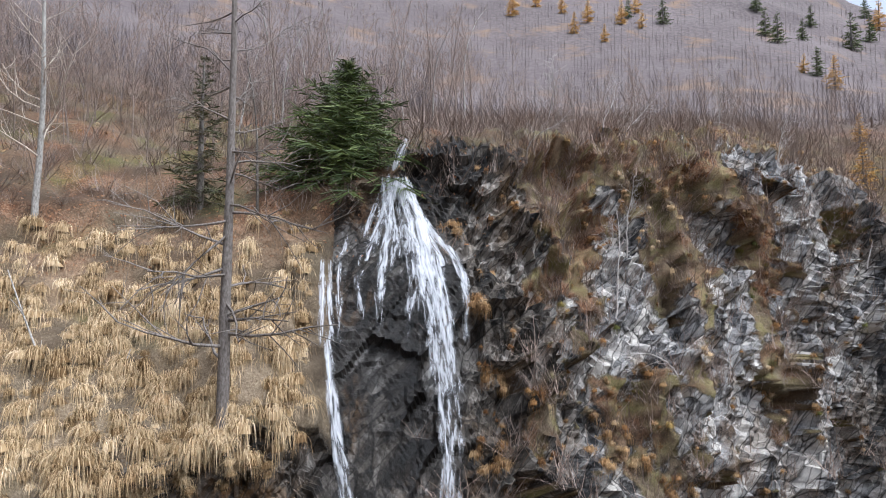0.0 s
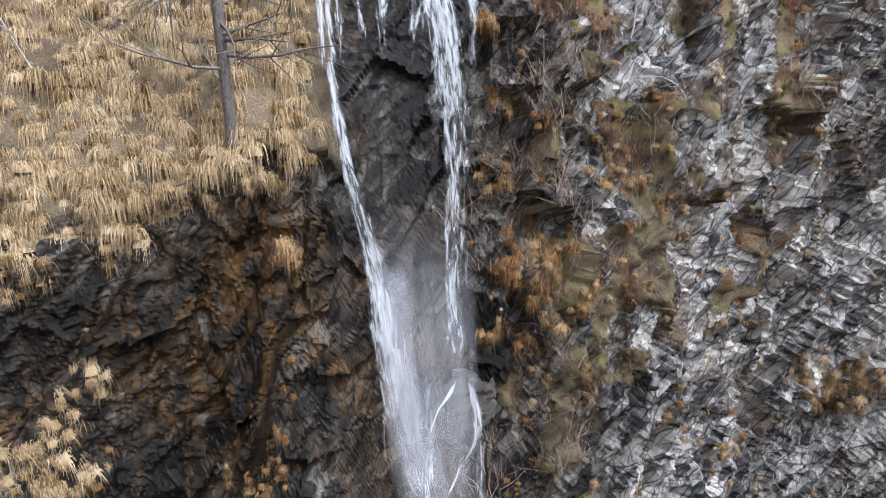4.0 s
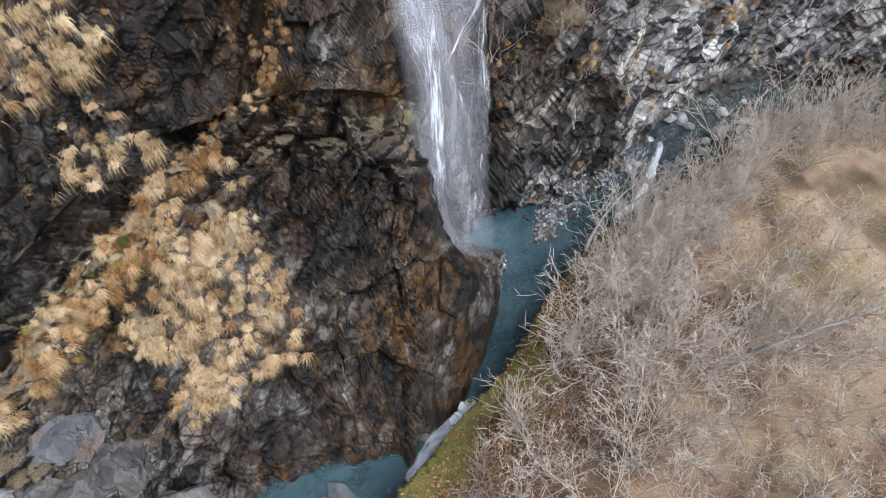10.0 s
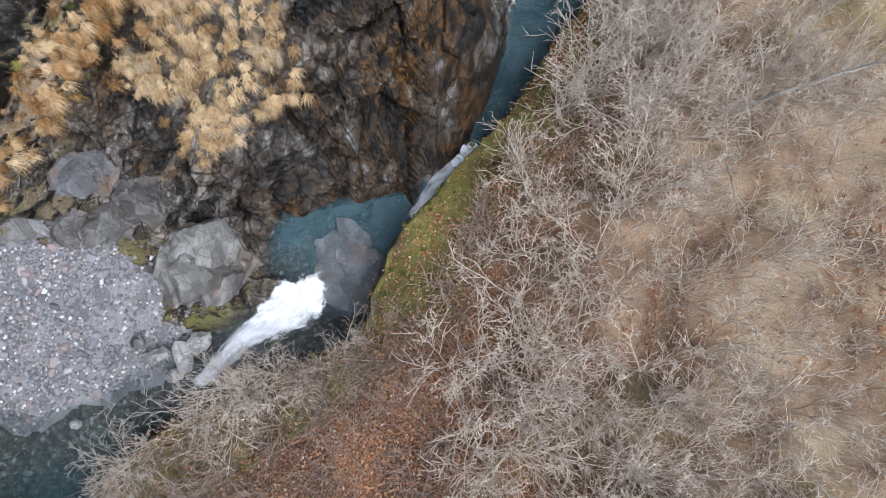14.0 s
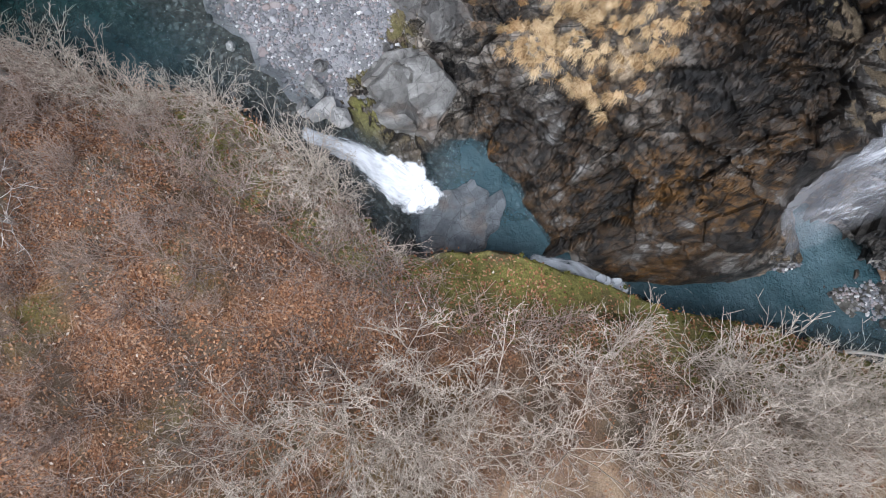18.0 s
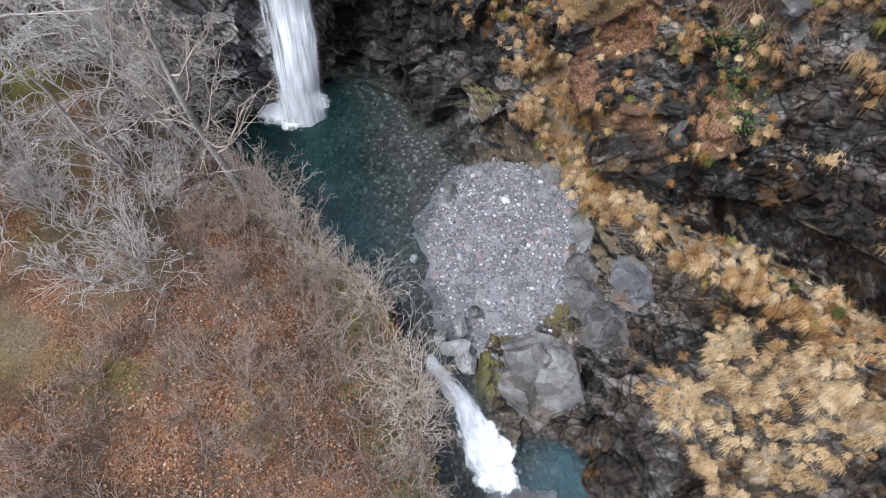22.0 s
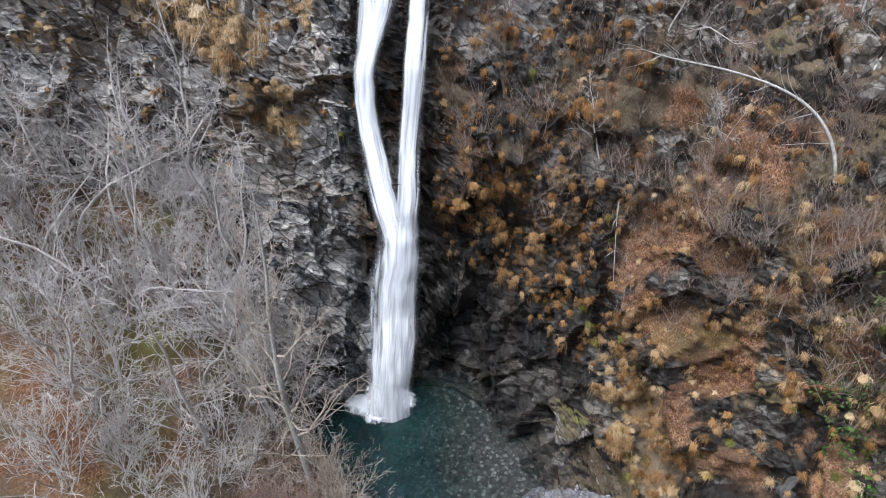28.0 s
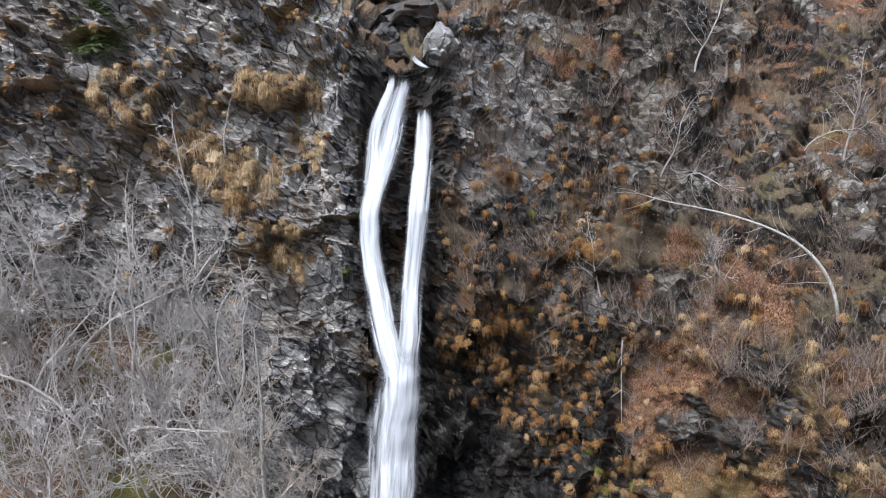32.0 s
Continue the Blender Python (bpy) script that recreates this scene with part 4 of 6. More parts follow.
for k, (x, y, s) in enumerate(((0, 0, 1.3), (-0.9, -0.2, 1.0), (0.8, 0.3, 0.9), (0.2, -0.9, 1.1), (-0.5, -1.1, 0.7))):
    foam_patch("foam", (base_1[0] + x, base_1[1] + y, 0.0), 1.2 * s, 0.9 * s, 40 * k, fall_1, 0.4 * s, 110 + k)


def chute(name, label, line, widths, seed, cover=1.15, foams=4):
    """A short cascade: ragged heaps of foam one below the other."""
    top = tagged(new(name), label, "cascade")
    line = np.array(line, float)
    d = np.r_[0, np.cumsum(np.linalg.norm(np.diff(line, axis=0), axis=1))]
    turn = math.degrees(math.atan2(line[-1][1] - line[0][1], line[-1][0] - line[0][0]))
    way = line[-1] - line[0]
    ribbon("white_water", line + (0, 0, 0.1), np.array(widths) * 1.15, (-way[1], way[0], 0), SILK_MAT, np.full(len(line), cover), top, 4.5, 1.4, 0.18, seed, (0, 0, 1), 0.3, wander=0.22, soft_edge=1.2)
    for k in range(foams):
        u = 0.72 + 0.09 * k
        c = line[0] + way * u + np.array((math.sin(k * 2.4 + seed) * 0.18, math.cos(k * 3.1 + seed) * 0.18, 0.05)) * widths[-1]
        foam_patch("foam", c, 0.5 * widths[-1] + 0.12, 0.42 * widths[-1] + 0.1, turn + 40 * k, top, 0.18, seed + k)
    return top


def on_stream(*spots):
    """Places on the stream's surface, a hand above it."""
    return [(x, y, float(WATER(math.degrees(math.atan2(-x, y)))) + lift) for x, y, lift in spots]


c1_ = chute("cascade", "white cascade between a rock and the bank", on_stream((-8.3, -2.0, 0.1), (-7.4, -1.25, 0.14), (-6.5, -0.3, 0.16), (-5.7, 0.5, 0.2), (-4.9, 1.3, 0.2)), [0.5, 0.7, 0.95, 1.3, 1.7], 31)
foam_patch("foam", on_stream((-5.0, 1.3, 0.0))[0], 1.5, 1.0, 45, c1_, 0.3, 3)
chute("cascade", "narrow white cascade under an overgrown bank", on_stream((-1.15, 4.35, 0.12), (-0.5, 5.25, 0.14), (0.2, 6.15, 0.14), (0.9, 7.05, 0.12), (1.35, 7.8, 0.1)), [0.45, 0.6, 0.7, 0.7, 0.5], 32)
chute("rapids", "white rapids of the stream below the crag", [(*polar(-27, 18.8, 0)[:2], 0.05), (*polar(-28.3, 20.4, 0)[:2], -0.1), (*polar(-28.4, 22.6, 0)[:2], -0.2), (*polar(-28.2, 25.2, 0)[:2], -0.3)], [0.4, 0.6, 0.5, 0.4], 33, 0.85, 0)

def flecks(name, label, count, az_lo, az_hi, seed):
    """Small slivers of foam drifting on a pool."""
    r = np.random.default_rng(seed)
    a = r.uniform(az_lo, az_hi, count)
    lo, hi = EDGE(a) + 1.0, FAR(a) - 0.6
    q = lo + (hi - lo) * r.uniform(0.25, 1, count) ** 0.7
    t, turn = np.radians(a), r.normal(size=count) * 0.4 + 0.6
    c = np.stack([-np.sin(t) * q, np.cos(t) * q, WATER(a) + 0.06], 1)
    u = np.stack([np.cos(turn), np.sin(turn), 0 * turn], 1) * r.uniform(0.04, 0.16, (count, 1))
    v = np.stack([-np.sin(turn), np.cos(turn), 0 * turn], 1) * r.uniform(0.008, 0.025, (count, 1))
    me = fast_mesh(name, np.stack([c - u, c - v, c + u, c + v], 1).reshape(-1, 3), np.arange(count * 4).reshape(-1, 4), False)
    me.materials.append(Mat("foam_fleck", 0.6, 0.2).color((0.09, 0.12, 0.12)).m)
    return tagged(new(name, me), label, "foam", kind="stuff")


flecks("pool_foam_flecks", "small pale flecks of foam on the deep pool", 70, 104, 120, 71)
flecks("stream_foam_flecks", "small pale flecks of foam on the plunge pool", 40, -22, 4, 72)

# ---- kit for things ----


def empty(name, at=(0, 0, 0), label="", category="", group="", kind=""):
    ob = new(name)
    ob.location = at
    return tagged(ob, label, category, group, kind)


def part(name, me, material, parent, label="", kind=""):
    """One mesh object under a thing or a part; its points are in the parent's own space."""
    if material:
        me.materials.append(material)
    ob = new(name, me)
    ob.parent = parent
    return tagged(ob, label, kind=kind)


def tubes(lines, sides=3):
    """Points and quads of tapered tubes along (points, radii) lines."""
    vs, fs, n = [], [], 0
    for pts, rad in lines:
        pts = np.asarray(pts, float)
        d = np.gradient(pts, axis=0)
        d /= np.linalg.norm(d, axis=1, keepdims=True) + 1e-9
        a = np.cross(d, (0.31, 0.77, 0.55))
        a /= np.linalg.norm(a, axis=1, keepdims=True) + 1e-9
        b = np.cross(d, a)
        t = np.arange(sides) * 2 * math.pi / sides
        ring = pts[:, None] + np.asarray(rad)[:, None, None] * (a[:, None] * np.cos(t)[None, :, None] + b[:, None] * np.sin(t)[None, :, None])
        k = len(pts)
        i = np.arange(k * sides).reshape(k, sides) + n
        j = np.roll(i, -1, 1)
        fs.append(np.stack([i[:-1], j[:-1], j[1:], i[1:]], 2).reshape(-1, 4))
        vs.append(ring.reshape(-1, 3))
        n += k * sides
    return np.concatenate(vs), np.concatenate(fs)


def grow(r, start, way, length, radius, bend=0.25, rise=0.1, steps=5, tip=0.3):
    """One branch: a wandering line with shrinking radius."""
    p, d = [np.array(start, float)], np.array(way, float)
    d /= np.linalg.norm(d)
    for s in range(steps):
        d = d + bend * r.normal(size=3) * 0.5 + np.array((0, 0, rise))
        d /= np.linalg.norm(d)
        p.append(p[-1] + d * length / steps)
    return np.array(p), np.linspace(radius, radius * tip, steps + 1)


def side_way(r, d, spread):
    """A direction that leaves d at about the angle spread (degrees)."""
    d = d / np.linalg.norm(d)
    a = np.cross(d, r.normal(size=3))
    a /= np.linalg.norm(a) + 1e-9
    s = radians(spread * r.uniform(0.7, 1.3))
    return d * math.cos(s) + a * math.sin(s)


def bare_wood(seed, height, radius, limbs=14, twigs=5, first=0.3, spread=50, lean=(0, 0), wiggle=0.12, rise=0.12, limb_len=0.4, fine=3, stems=1, thin=0.004):
    """A leafless tree or bush: the lines of its stems, and of its limbs and twigs."""
    r = np.random.default_rng(seed)
    stem_lines, twig_lines = [], []
    for s in range(stems):
        way = np.array((lean[0], lean[1], 1.0)) if stems == 1 else np.array((r.normal() * 0.38 + lean[0], r.normal() * 0.38 + lean[1], 1.0))
        h = height * (1 if stems == 1 else r.uniform(0.6, 1.05))
        base = (0, 0, -0.12) if stems == 1 else (r.normal() * 0.1, r.normal() * 0.1, -0.12)
        line = grow(r, base, way, h, radius * (1 if stems == 1 else r.uniform(0.6, 1)), wiggle, 0.02, 10, 0.12)
        stem_lines.append(line)
        pts, rad = line
        for k in range(limbs):
            u = first + (1 - first) * (k + r.uniform(0, 0.9)) / limbs
            x = u * 10
            i = min(int(x), 9)
            at = pts[i] + (pts[i + 1] - pts[i]) * (x - i)
            ll = height * limb_len * (1.15 - u) * r.uniform(0.6, 1.2) + 0.15
            lr = max(thin, (rad[i] * 0.36))
            limb = grow(r, at, side_way(r, pts[i + 1] - pts[i], spread), ll, lr, 0.3, rise, 4, 0.25)
            twig_lines.append(limb)
            for q in range(twigs):
                w = r.uniform(0.25, 1) * 4
                e = min(int(w), 3)
                tw = grow(r, limb[0][e] + (limb[0][e + 1] - limb[0][e]) * (w - e), side_way(r, limb[0][e + 1] - limb[0][e], 42), ll * r.uniform(0.25, 0.55), max(thin * 0.8, lr * 0.4), 0.35, rise, 2, 0.4)
                twig_lines.append(tw)
                for f in range(fine):
                    g = r.integers(1, 3)
                    twig_lines.append(grow(r, tw[0][g - 1] * 0.4 + tw[0][g] * 0.6, side_way(r, tw[0][g] - tw[0][g - 1], 45), ll * r.uniform(0.1, 0.22), thin * 0.7, 0.3, rise, 1, 0.5))
    return stem_lines, twig_lines


def strewn(templates, pos, yaw, size, pick):
    """Many turned and scaled copies of a few (points, faces) shapes, as one set of arrays, with the copy's number for each point."""
    vs, fs, ids, n = [], [], [], 0
    for k, (v, f) in enumerate(templates):
        i = np.where(pick == k)[0]
        if not len(i):
            continue
        c, s = np.cos(yaw[i])[:, None], np.sin(yaw[i])[:, None]
        x = v[None, :, 0] * c - v[None, :, 1] * s
        y = v[None, :, 0] * s + v[None, :, 1] * c
        w = np.stack([x, y, np.broadcast_to(v[None, :, 2], x.shape)], 2) * size[i][:, None, None] + pos[i][:, None]
        vs.append(w.reshape(-1, 3))
        fs.append((f[None] + (np.arange(len(i)) * len(v))[:, None, None] + n).reshape(-1, f.shape[1]))
        ids.append(np.repeat(i, len(v)))
        n += len(i) * len(v)
    return np.concatenate(vs), np.concatenate(fs), np.concatenate(ids)


# size of the patch of ground round each grid point, for even scattering
du_ = np.linalg.norm(np.gradient(G3, axis=0), axis=2)
dv_ = np.linalg.norm(np.roll(G3, -1, 1) - np.roll(G3, 1, 1), axis=2) / 2
AREA = (du_ * dv_).reshape(-1)


def scatter(weight, count, seed):
    """Numbers of grid points drawn evenly over the ground where weight allows."""
    r = np.random.default_rng(seed)
    p = np.maximum(weight, 0) * AREA
    p = np.where(b_f < 0.05, 0, p)
    return r.choice(len(p), size=count, p=p / p.sum()), r


def ico(level=1):
    bm = bmesh.new()
    bmesh.ops.create_icosphere(bm, subdivisions=level, radius=1.0)
    v = np.array([x.co[:] for x in bm.verts])
    f = np.array([[x.index for x in y.verts] for y in bm.faces])
    bm.free()
    return v, f


def stone_shape(seed, level=2, flat=(1, 0.8, 0.6), crisp=0.35):
    """A broken, slightly rounded stone about a unit across."""
    v, f = ico(level)
    r = np.random.default_rng(seed)
    for _ in range(9 if level > 1 else 4):
        n = r.normal(size=3)
        n /= np.linalg.norm(n)
        cut = r.uniform(0.55, 0.85)
        d = v @ n
        v = v - np.where(d > cut, d - cut, 0)[:, None] * n * (1 - crisp * 0.3)
    v = v * (1 + 0.07 * fbm(v * 2.2 + seed, 3, k=90)[:, None])
    return v * np.array(flat) * 0.62, f

# ---- plant materials ----
def grass_material():
    m = Mat("dry_grass", 0.75, 0.15)
    tone = m.attr("tone")
    blade = m.attr("hair")
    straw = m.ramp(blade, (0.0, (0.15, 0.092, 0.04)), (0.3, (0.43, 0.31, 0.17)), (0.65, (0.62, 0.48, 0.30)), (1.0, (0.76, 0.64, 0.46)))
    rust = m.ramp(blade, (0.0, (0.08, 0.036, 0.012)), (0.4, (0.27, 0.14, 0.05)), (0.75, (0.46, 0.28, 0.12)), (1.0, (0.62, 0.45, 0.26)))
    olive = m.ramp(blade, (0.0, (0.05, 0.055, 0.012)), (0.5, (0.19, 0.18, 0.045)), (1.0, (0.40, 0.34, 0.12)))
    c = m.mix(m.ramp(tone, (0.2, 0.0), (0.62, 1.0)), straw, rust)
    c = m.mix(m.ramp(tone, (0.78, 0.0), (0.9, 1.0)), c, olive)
    return m.color(c).m


def bark_material(name, dark, mid, light, patch=0.0):
    m = Mat(name, 0.85, 0.2)
    at = m.coords((1, 1, 0.35))
    n, big = m.noise(22, 4, 0.6, at), m.noise(2.5, 3, 0.5, at)
    c = m.ramp(n, (0.3, dark), (0.5, mid), (0.7, light))
    c = m.mix(m.ramp(m.random(), (0.0, 0.0), (1.0, 0.35)), c, dark)
    c = m.mix(m.ramp(big, (0.5, 0.0), (0.68, patch)), c, (0.55, 0.54, 0.5))
    return m.color(c).bump(n, 0.4, 0.02).m


def needle_material(name, dark, light, dead=0.0):
    m = Mat(name, 0.6, 0.25)
    c = m.ramp(m.island(), (0.0, dark), (1.0, light))
    return m.color(m.mix(m.ramp(m.noise(1.4, 3), (0.45, 0.0), (0.7, dead)), c, (0.11, 0.075, 0.04))).m


GRASS = grass_material()
BARK = bark_material("grey_bark", (0.05, 0.043, 0.036), (0.13, 0.115, 0.10), (0.25, 0.23, 0.20), 0.25)
LARCH_BARK = bark_material("larch_bark", (0.10, 0.085, 0.072), (0.21, 0.185, 0.165), (0.34, 0.31, 0.285))
TWIG = bark_material("bare_twigs", (0.30, 0.25, 0.20), (0.50, 0.43, 0.355), (0.70, 0.63, 0.55))
ASH_TWIG = bark_material("ashen_twigs", (0.32, 0.295, 0.27), (0.49, 0.46, 0.43), (0.67, 0.64, 0.61))
FAR_TWIG = bark_material("far_twigs", (0.11, 0.09, 0.085), (0.19, 0.16, 0.152), (0.29, 0.25, 0.24))
MID_TWIG = bark_material("russet_twigs", (0.19, 0.135, 0.105), (0.33, 0.25, 0.205), (0.48, 0.395, 0.335))
BROWN_TWIG = bark_material("brown_twigs", (0.12, 0.092, 0.077), (0.23, 0.18, 0.15), (0.35, 0.29, 0.245))
PALE_BARK = bark_material("pale_bark", (0.16, 0.15, 0.13), (0.38, 0.36, 0.33), (0.58, 0.56, 0.52), 0.6)
SPRUCE = needle_material("spruce_needles", (0.03, 0.05, 0.014), (0.13, 0.165, 0.05))
DRAB = needle_material("drab_needles", (0.035, 0.042, 0.018), (0.10, 0.105, 0.045), 0.8)
LARCH = needle_material("autumn_larch_needles", (0.42, 0.24, 0.06), (0.80, 0.52, 0.17))


# ---- grass: tussocks of bent blades ----
def tussock(seed, blades=66, slope=1.0, bends=2):
    """A mop of fine grass: hair-thin blades that rise from one crown and droop all round, most of all downhill (+x)."""
    r = np.random.default_rng(seed)
    u = np.linspace(0, 1, bends + 1)
    vs, fs, hair, n = [], [], [], 0
    for _ in range(blades):
        a = r.uniform(-math.pi, math.pi)
        lean = r.uniform(0.1, 1.0) ** 0.6
        side = np.array((math.cos(a) * lean * (1 - 0.1 * slope) + 0.24 * slope, math.sin(a) * lean * (1 - 0.15 * slope), 0))
        root = np.array((r.normal() * 0.07, r.normal() * 0.07, -0.05))
        reach, rise = r.uniform(0.2, 0.42), r.uniform(0.34, 0.6) * (1.1 - 0.35 * lean)
        sag = rise + r.uniform(0.05, 0.6) * (0.35 + 0.65 * slope)
        w = r.uniform(0.0035, 0.0065)
        across = np.cross(side, (0, 0, 1)) + r.normal(size=3) * 0.25
        across /= np.linalg.norm(across) + 1e-9
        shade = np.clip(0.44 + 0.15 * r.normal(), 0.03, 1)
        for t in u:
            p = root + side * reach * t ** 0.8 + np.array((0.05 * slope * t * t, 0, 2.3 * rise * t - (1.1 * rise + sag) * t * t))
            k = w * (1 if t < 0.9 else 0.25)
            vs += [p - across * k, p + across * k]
            # on steep tufts the roots are darkened: shade under the mop put into colour
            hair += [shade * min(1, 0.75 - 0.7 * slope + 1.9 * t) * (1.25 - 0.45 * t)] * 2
        fs += [(n + 2 * k, n + 2 * k + 1, n + 2 * k + 3, n + 2 * k + 2) for k in range(bends)]
        n += 2 * (bends + 1)
    # the matted heart, coloured dark as the shade inside the tuft
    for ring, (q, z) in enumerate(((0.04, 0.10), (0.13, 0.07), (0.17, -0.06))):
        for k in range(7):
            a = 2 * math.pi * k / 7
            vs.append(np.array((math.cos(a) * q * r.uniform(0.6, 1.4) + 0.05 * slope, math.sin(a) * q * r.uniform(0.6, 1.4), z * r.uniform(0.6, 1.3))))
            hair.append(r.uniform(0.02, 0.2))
    fs += [(n + 7 * i + k, n + 7 * i + (k + 1) % 7, n + 7 * (i + 1) + (k + 1) % 7, n + 7 * (i + 1) + k) for i in range(2) for k in range(7)]
    return np.array(vs), np.array(fs), np.array(hair)


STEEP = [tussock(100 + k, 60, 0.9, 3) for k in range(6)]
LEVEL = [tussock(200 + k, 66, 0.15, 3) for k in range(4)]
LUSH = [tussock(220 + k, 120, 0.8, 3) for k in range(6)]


def grass_field(name, weight, count, size, tone, seed, label, spread=0.25, steep_shapes=STEEP):
    i, r = scatter(weight, count, seed)
    return tussocks_at(name, i, size * r.uniform(0.55, 1.3, count), tone, label, spread, r, steep_shapes)


def tussocks_at(name, i, s, tone, label, spread, r, steep_shapes=STEEP):
    count, g = len(i), GN[i]
    steep = g[:, 2] < 0.92
    yaw = np.where(steep, np.arctan2(g[:, 1], g[:, 0]) + r.normal(size=count) * 0.35, r.uniform(0, 7, count))
    pick = np.where(steep, r.integers(0, len(steep_shapes), count), len(steep_shapes) + r.integers(0, len(LEVEL), count))
    shapes = steep_shapes + LEVEL
    at = GP[i] + r.normal(size=(count, 3)) * 0.1 - np.array((0, 0, 0.06))
    v, f, ids = strewn([(a, b) for a, b, _ in shapes], at, yaw, s, pick)
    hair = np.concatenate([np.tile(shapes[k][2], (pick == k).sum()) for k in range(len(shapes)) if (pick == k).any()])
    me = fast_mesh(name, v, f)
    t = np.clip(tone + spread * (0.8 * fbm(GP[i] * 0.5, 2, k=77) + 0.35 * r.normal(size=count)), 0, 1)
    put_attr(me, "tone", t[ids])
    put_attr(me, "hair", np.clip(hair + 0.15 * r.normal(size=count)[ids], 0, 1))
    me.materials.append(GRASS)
    return tagged(new(name, me), label, "grass", kind="stuff")


def wall_tufts(name, label, spots, tone, seed):
    """Clusters of tussocks on a wall round (heading, height, how many, size, spread in metres)."""
    r = np.random.default_rng(seed)
    idx, size = [], []
    for az, z, n, s, w in spots:
        c = np.array(wall_at(az, z, 0.0, 5.7))
        d = np.linalg.norm((GP - c) * (1, 1, 1.6), axis=1)
        near_ = np.where(d < w)[0]
        if not len(near_):
            near_ = np.array([int(np.argmin(d))])
        idx.append(r.choice(near_, n))
        size.append(1.15 * s * r.uniform(0.7, 1.2, n))
    return tussocks_at(name, np.concatenate(idx), np.concatenate(size), tone, label, 0.2, r, LUSH)


ledge = np.clip((dot_up - 0.12) * 3, 0, 1)
clump = np.clip(4 * fbm(GP * 0.75 + 5, 3, k=51) - 0.5, 0, 1)
clump2 = np.clip(4 * fbm(GP * 1.1 + 25, 3, k=52) - 0.3, 0, 1)
grass_field("straw_grass", bump01(az_f, 11.5, 13, 60, 66) * bump01(b_f, 6.98, 7.05, 7.6, 7.95) * (0.5 + clump2), 1500, 1.25, 0.14, 1, "pale straw tussocks drooping down a steep slope", 0.2, LUSH)
grass_field("brow_grass", bump01(az_f, 13, 16, 46, 52) * bump01(b_f, 6.9, 6.96, 7.05, 7.12), 190, 1.05, 0.18, 2, "long straw tussocks hanging over a dark rock wall", 0.2, LUSH)
grass_field("hump_grass", bump01(az_f, 27, 31, 50, 56) * bump01(b_f, 4.45, 4.6, 5.05, 5.2) * (0.25 + clump2), 640, 0.8, 0.33, 3, "tawny tussocks on top of a rock hump", 0.3, LUSH)
grass_field("crack_grass", bump01(az_f, 14, 17, 27, 31) * bump01(gully_b, -0.09, -0.03, 0.05, 0.1) * (0.2 + clump2), 90, 0.55, 0.55, 15, "orange tufts along a slanting crack in the wet wall", 0.1, LUSH)
grass_field("gully_grass", gully_az * np.clip((az_f - 27) / 6, 0, 1) * bump01(gully_b, -0.2, -0.1, 0.09, 0.17) * (0.5 + clump2), 1300, 0.8, 0.42, 4, "brown and olive grass along a narrow gully", 0.55, LUSH)
grass_field("wall_grass", bump01(az_f, 31, 36, 62, 74) * bump01(b_f, 6.15, 6.3, 6.8, 7) * clump, 170, 1.0, 0.3, 5, "straw tussocks in clumps on a dark wet wall")
wall_tufts("wall_tussock_clusters", "straw tussocks clustered on the dark wet wall", ((35.3, 14.7, 12, 0.8, 0.9), (38.8, 13.3, 34, 1.0, 1.5), (42.3, 12.5, 26, 1.0, 1.3), (40.9, 9.4, 22, 0.9, 1.2), (36.6, 9.2, 14, 0.9, 0.9), (33.8, 13.4, 6, 0.7, 0.5), (44.6, 9.2, 16, 0.9, 1.2), (33.7, 15.8, 14, 0.8, 0.9), (48, 13, 22, 1.0, 1.6)), 0.22, 61)
wall_tufts("orange_tussock_clusters", "bright orange-yellow tussocks on the dark wall", ((15.7, 11.8, 6, 0.5, 0.9), (19.5, 11.9, 10, 0.5, 1.2), (-4.6, 20.0, 20, 0.8, 0.9), (-8.5, 17.8, 56, 0.9, 1.6), (-11.8, 16.2, 26, 0.8, 1.3), (-6.5, 15.0, 16, 0.7, 1.1), (-15, 20.5, 30, 0.7, 2.0), (-5, 22.5, 12, 0.8, 0.7), (22, 13.0, 8, 0.5, 0.8), (20.5, 11.0, 8, 0.5, 0.7), (24, 10.5, 8, 0.5, 0.7), (-0.6, 27.8, 6, 0.9, 0.5), (-3.2, 25.0, 6, 1.0, 0.5), (-14.3, 11.9, 5, 0.8, 0.5)), 0.5, 62)
wall_tufts("crag_tussock_clusters", "straw and olive tussocks on the pale crag", ((-21.3, 18.8, 16, 0.8, 1.4), (-37.3, 7.2, 60, 1.1, 2.6), (-35, 9, 34, 1.0, 2.2), (-24.2, 5.1, 8, 0.6, 1.2), (-28, 4.9, 14, 0.7, 1.5), (-30, 5.0, 14, 0.7, 1.5), (-26, 13, 10, 0.6, 1.5), (-32, 16, 14, 0.6, 2.0)), 0.4, 63)
wall_tufts("cliff_tussock_clusters", "straw-olive grass pads hanging on the cliff", ((134.3, 19.9, 44, 1.2, 1.7), (130.7, 18.9, 80, 1.2, 1.9), (125.1, 22.3, 34, 1.0, 1.5), (127.3, 22.7, 32, 1.0, 1.4), (124.4, 20.2, 24, 0.9, 1.3), (127.2, 15.9, 30, 1.0, 1.3), (128.6, 17.0, 22, 0.7, 1.2), (139.4, 22.2, 30, 1.0, 1.7), (143.9, 19.0, 18, 0.7, 1.5), (132, 21.5, 20, 0.7, 1.5), (136, 24, 24, 0.7, 2.0)), 0.27, 64)
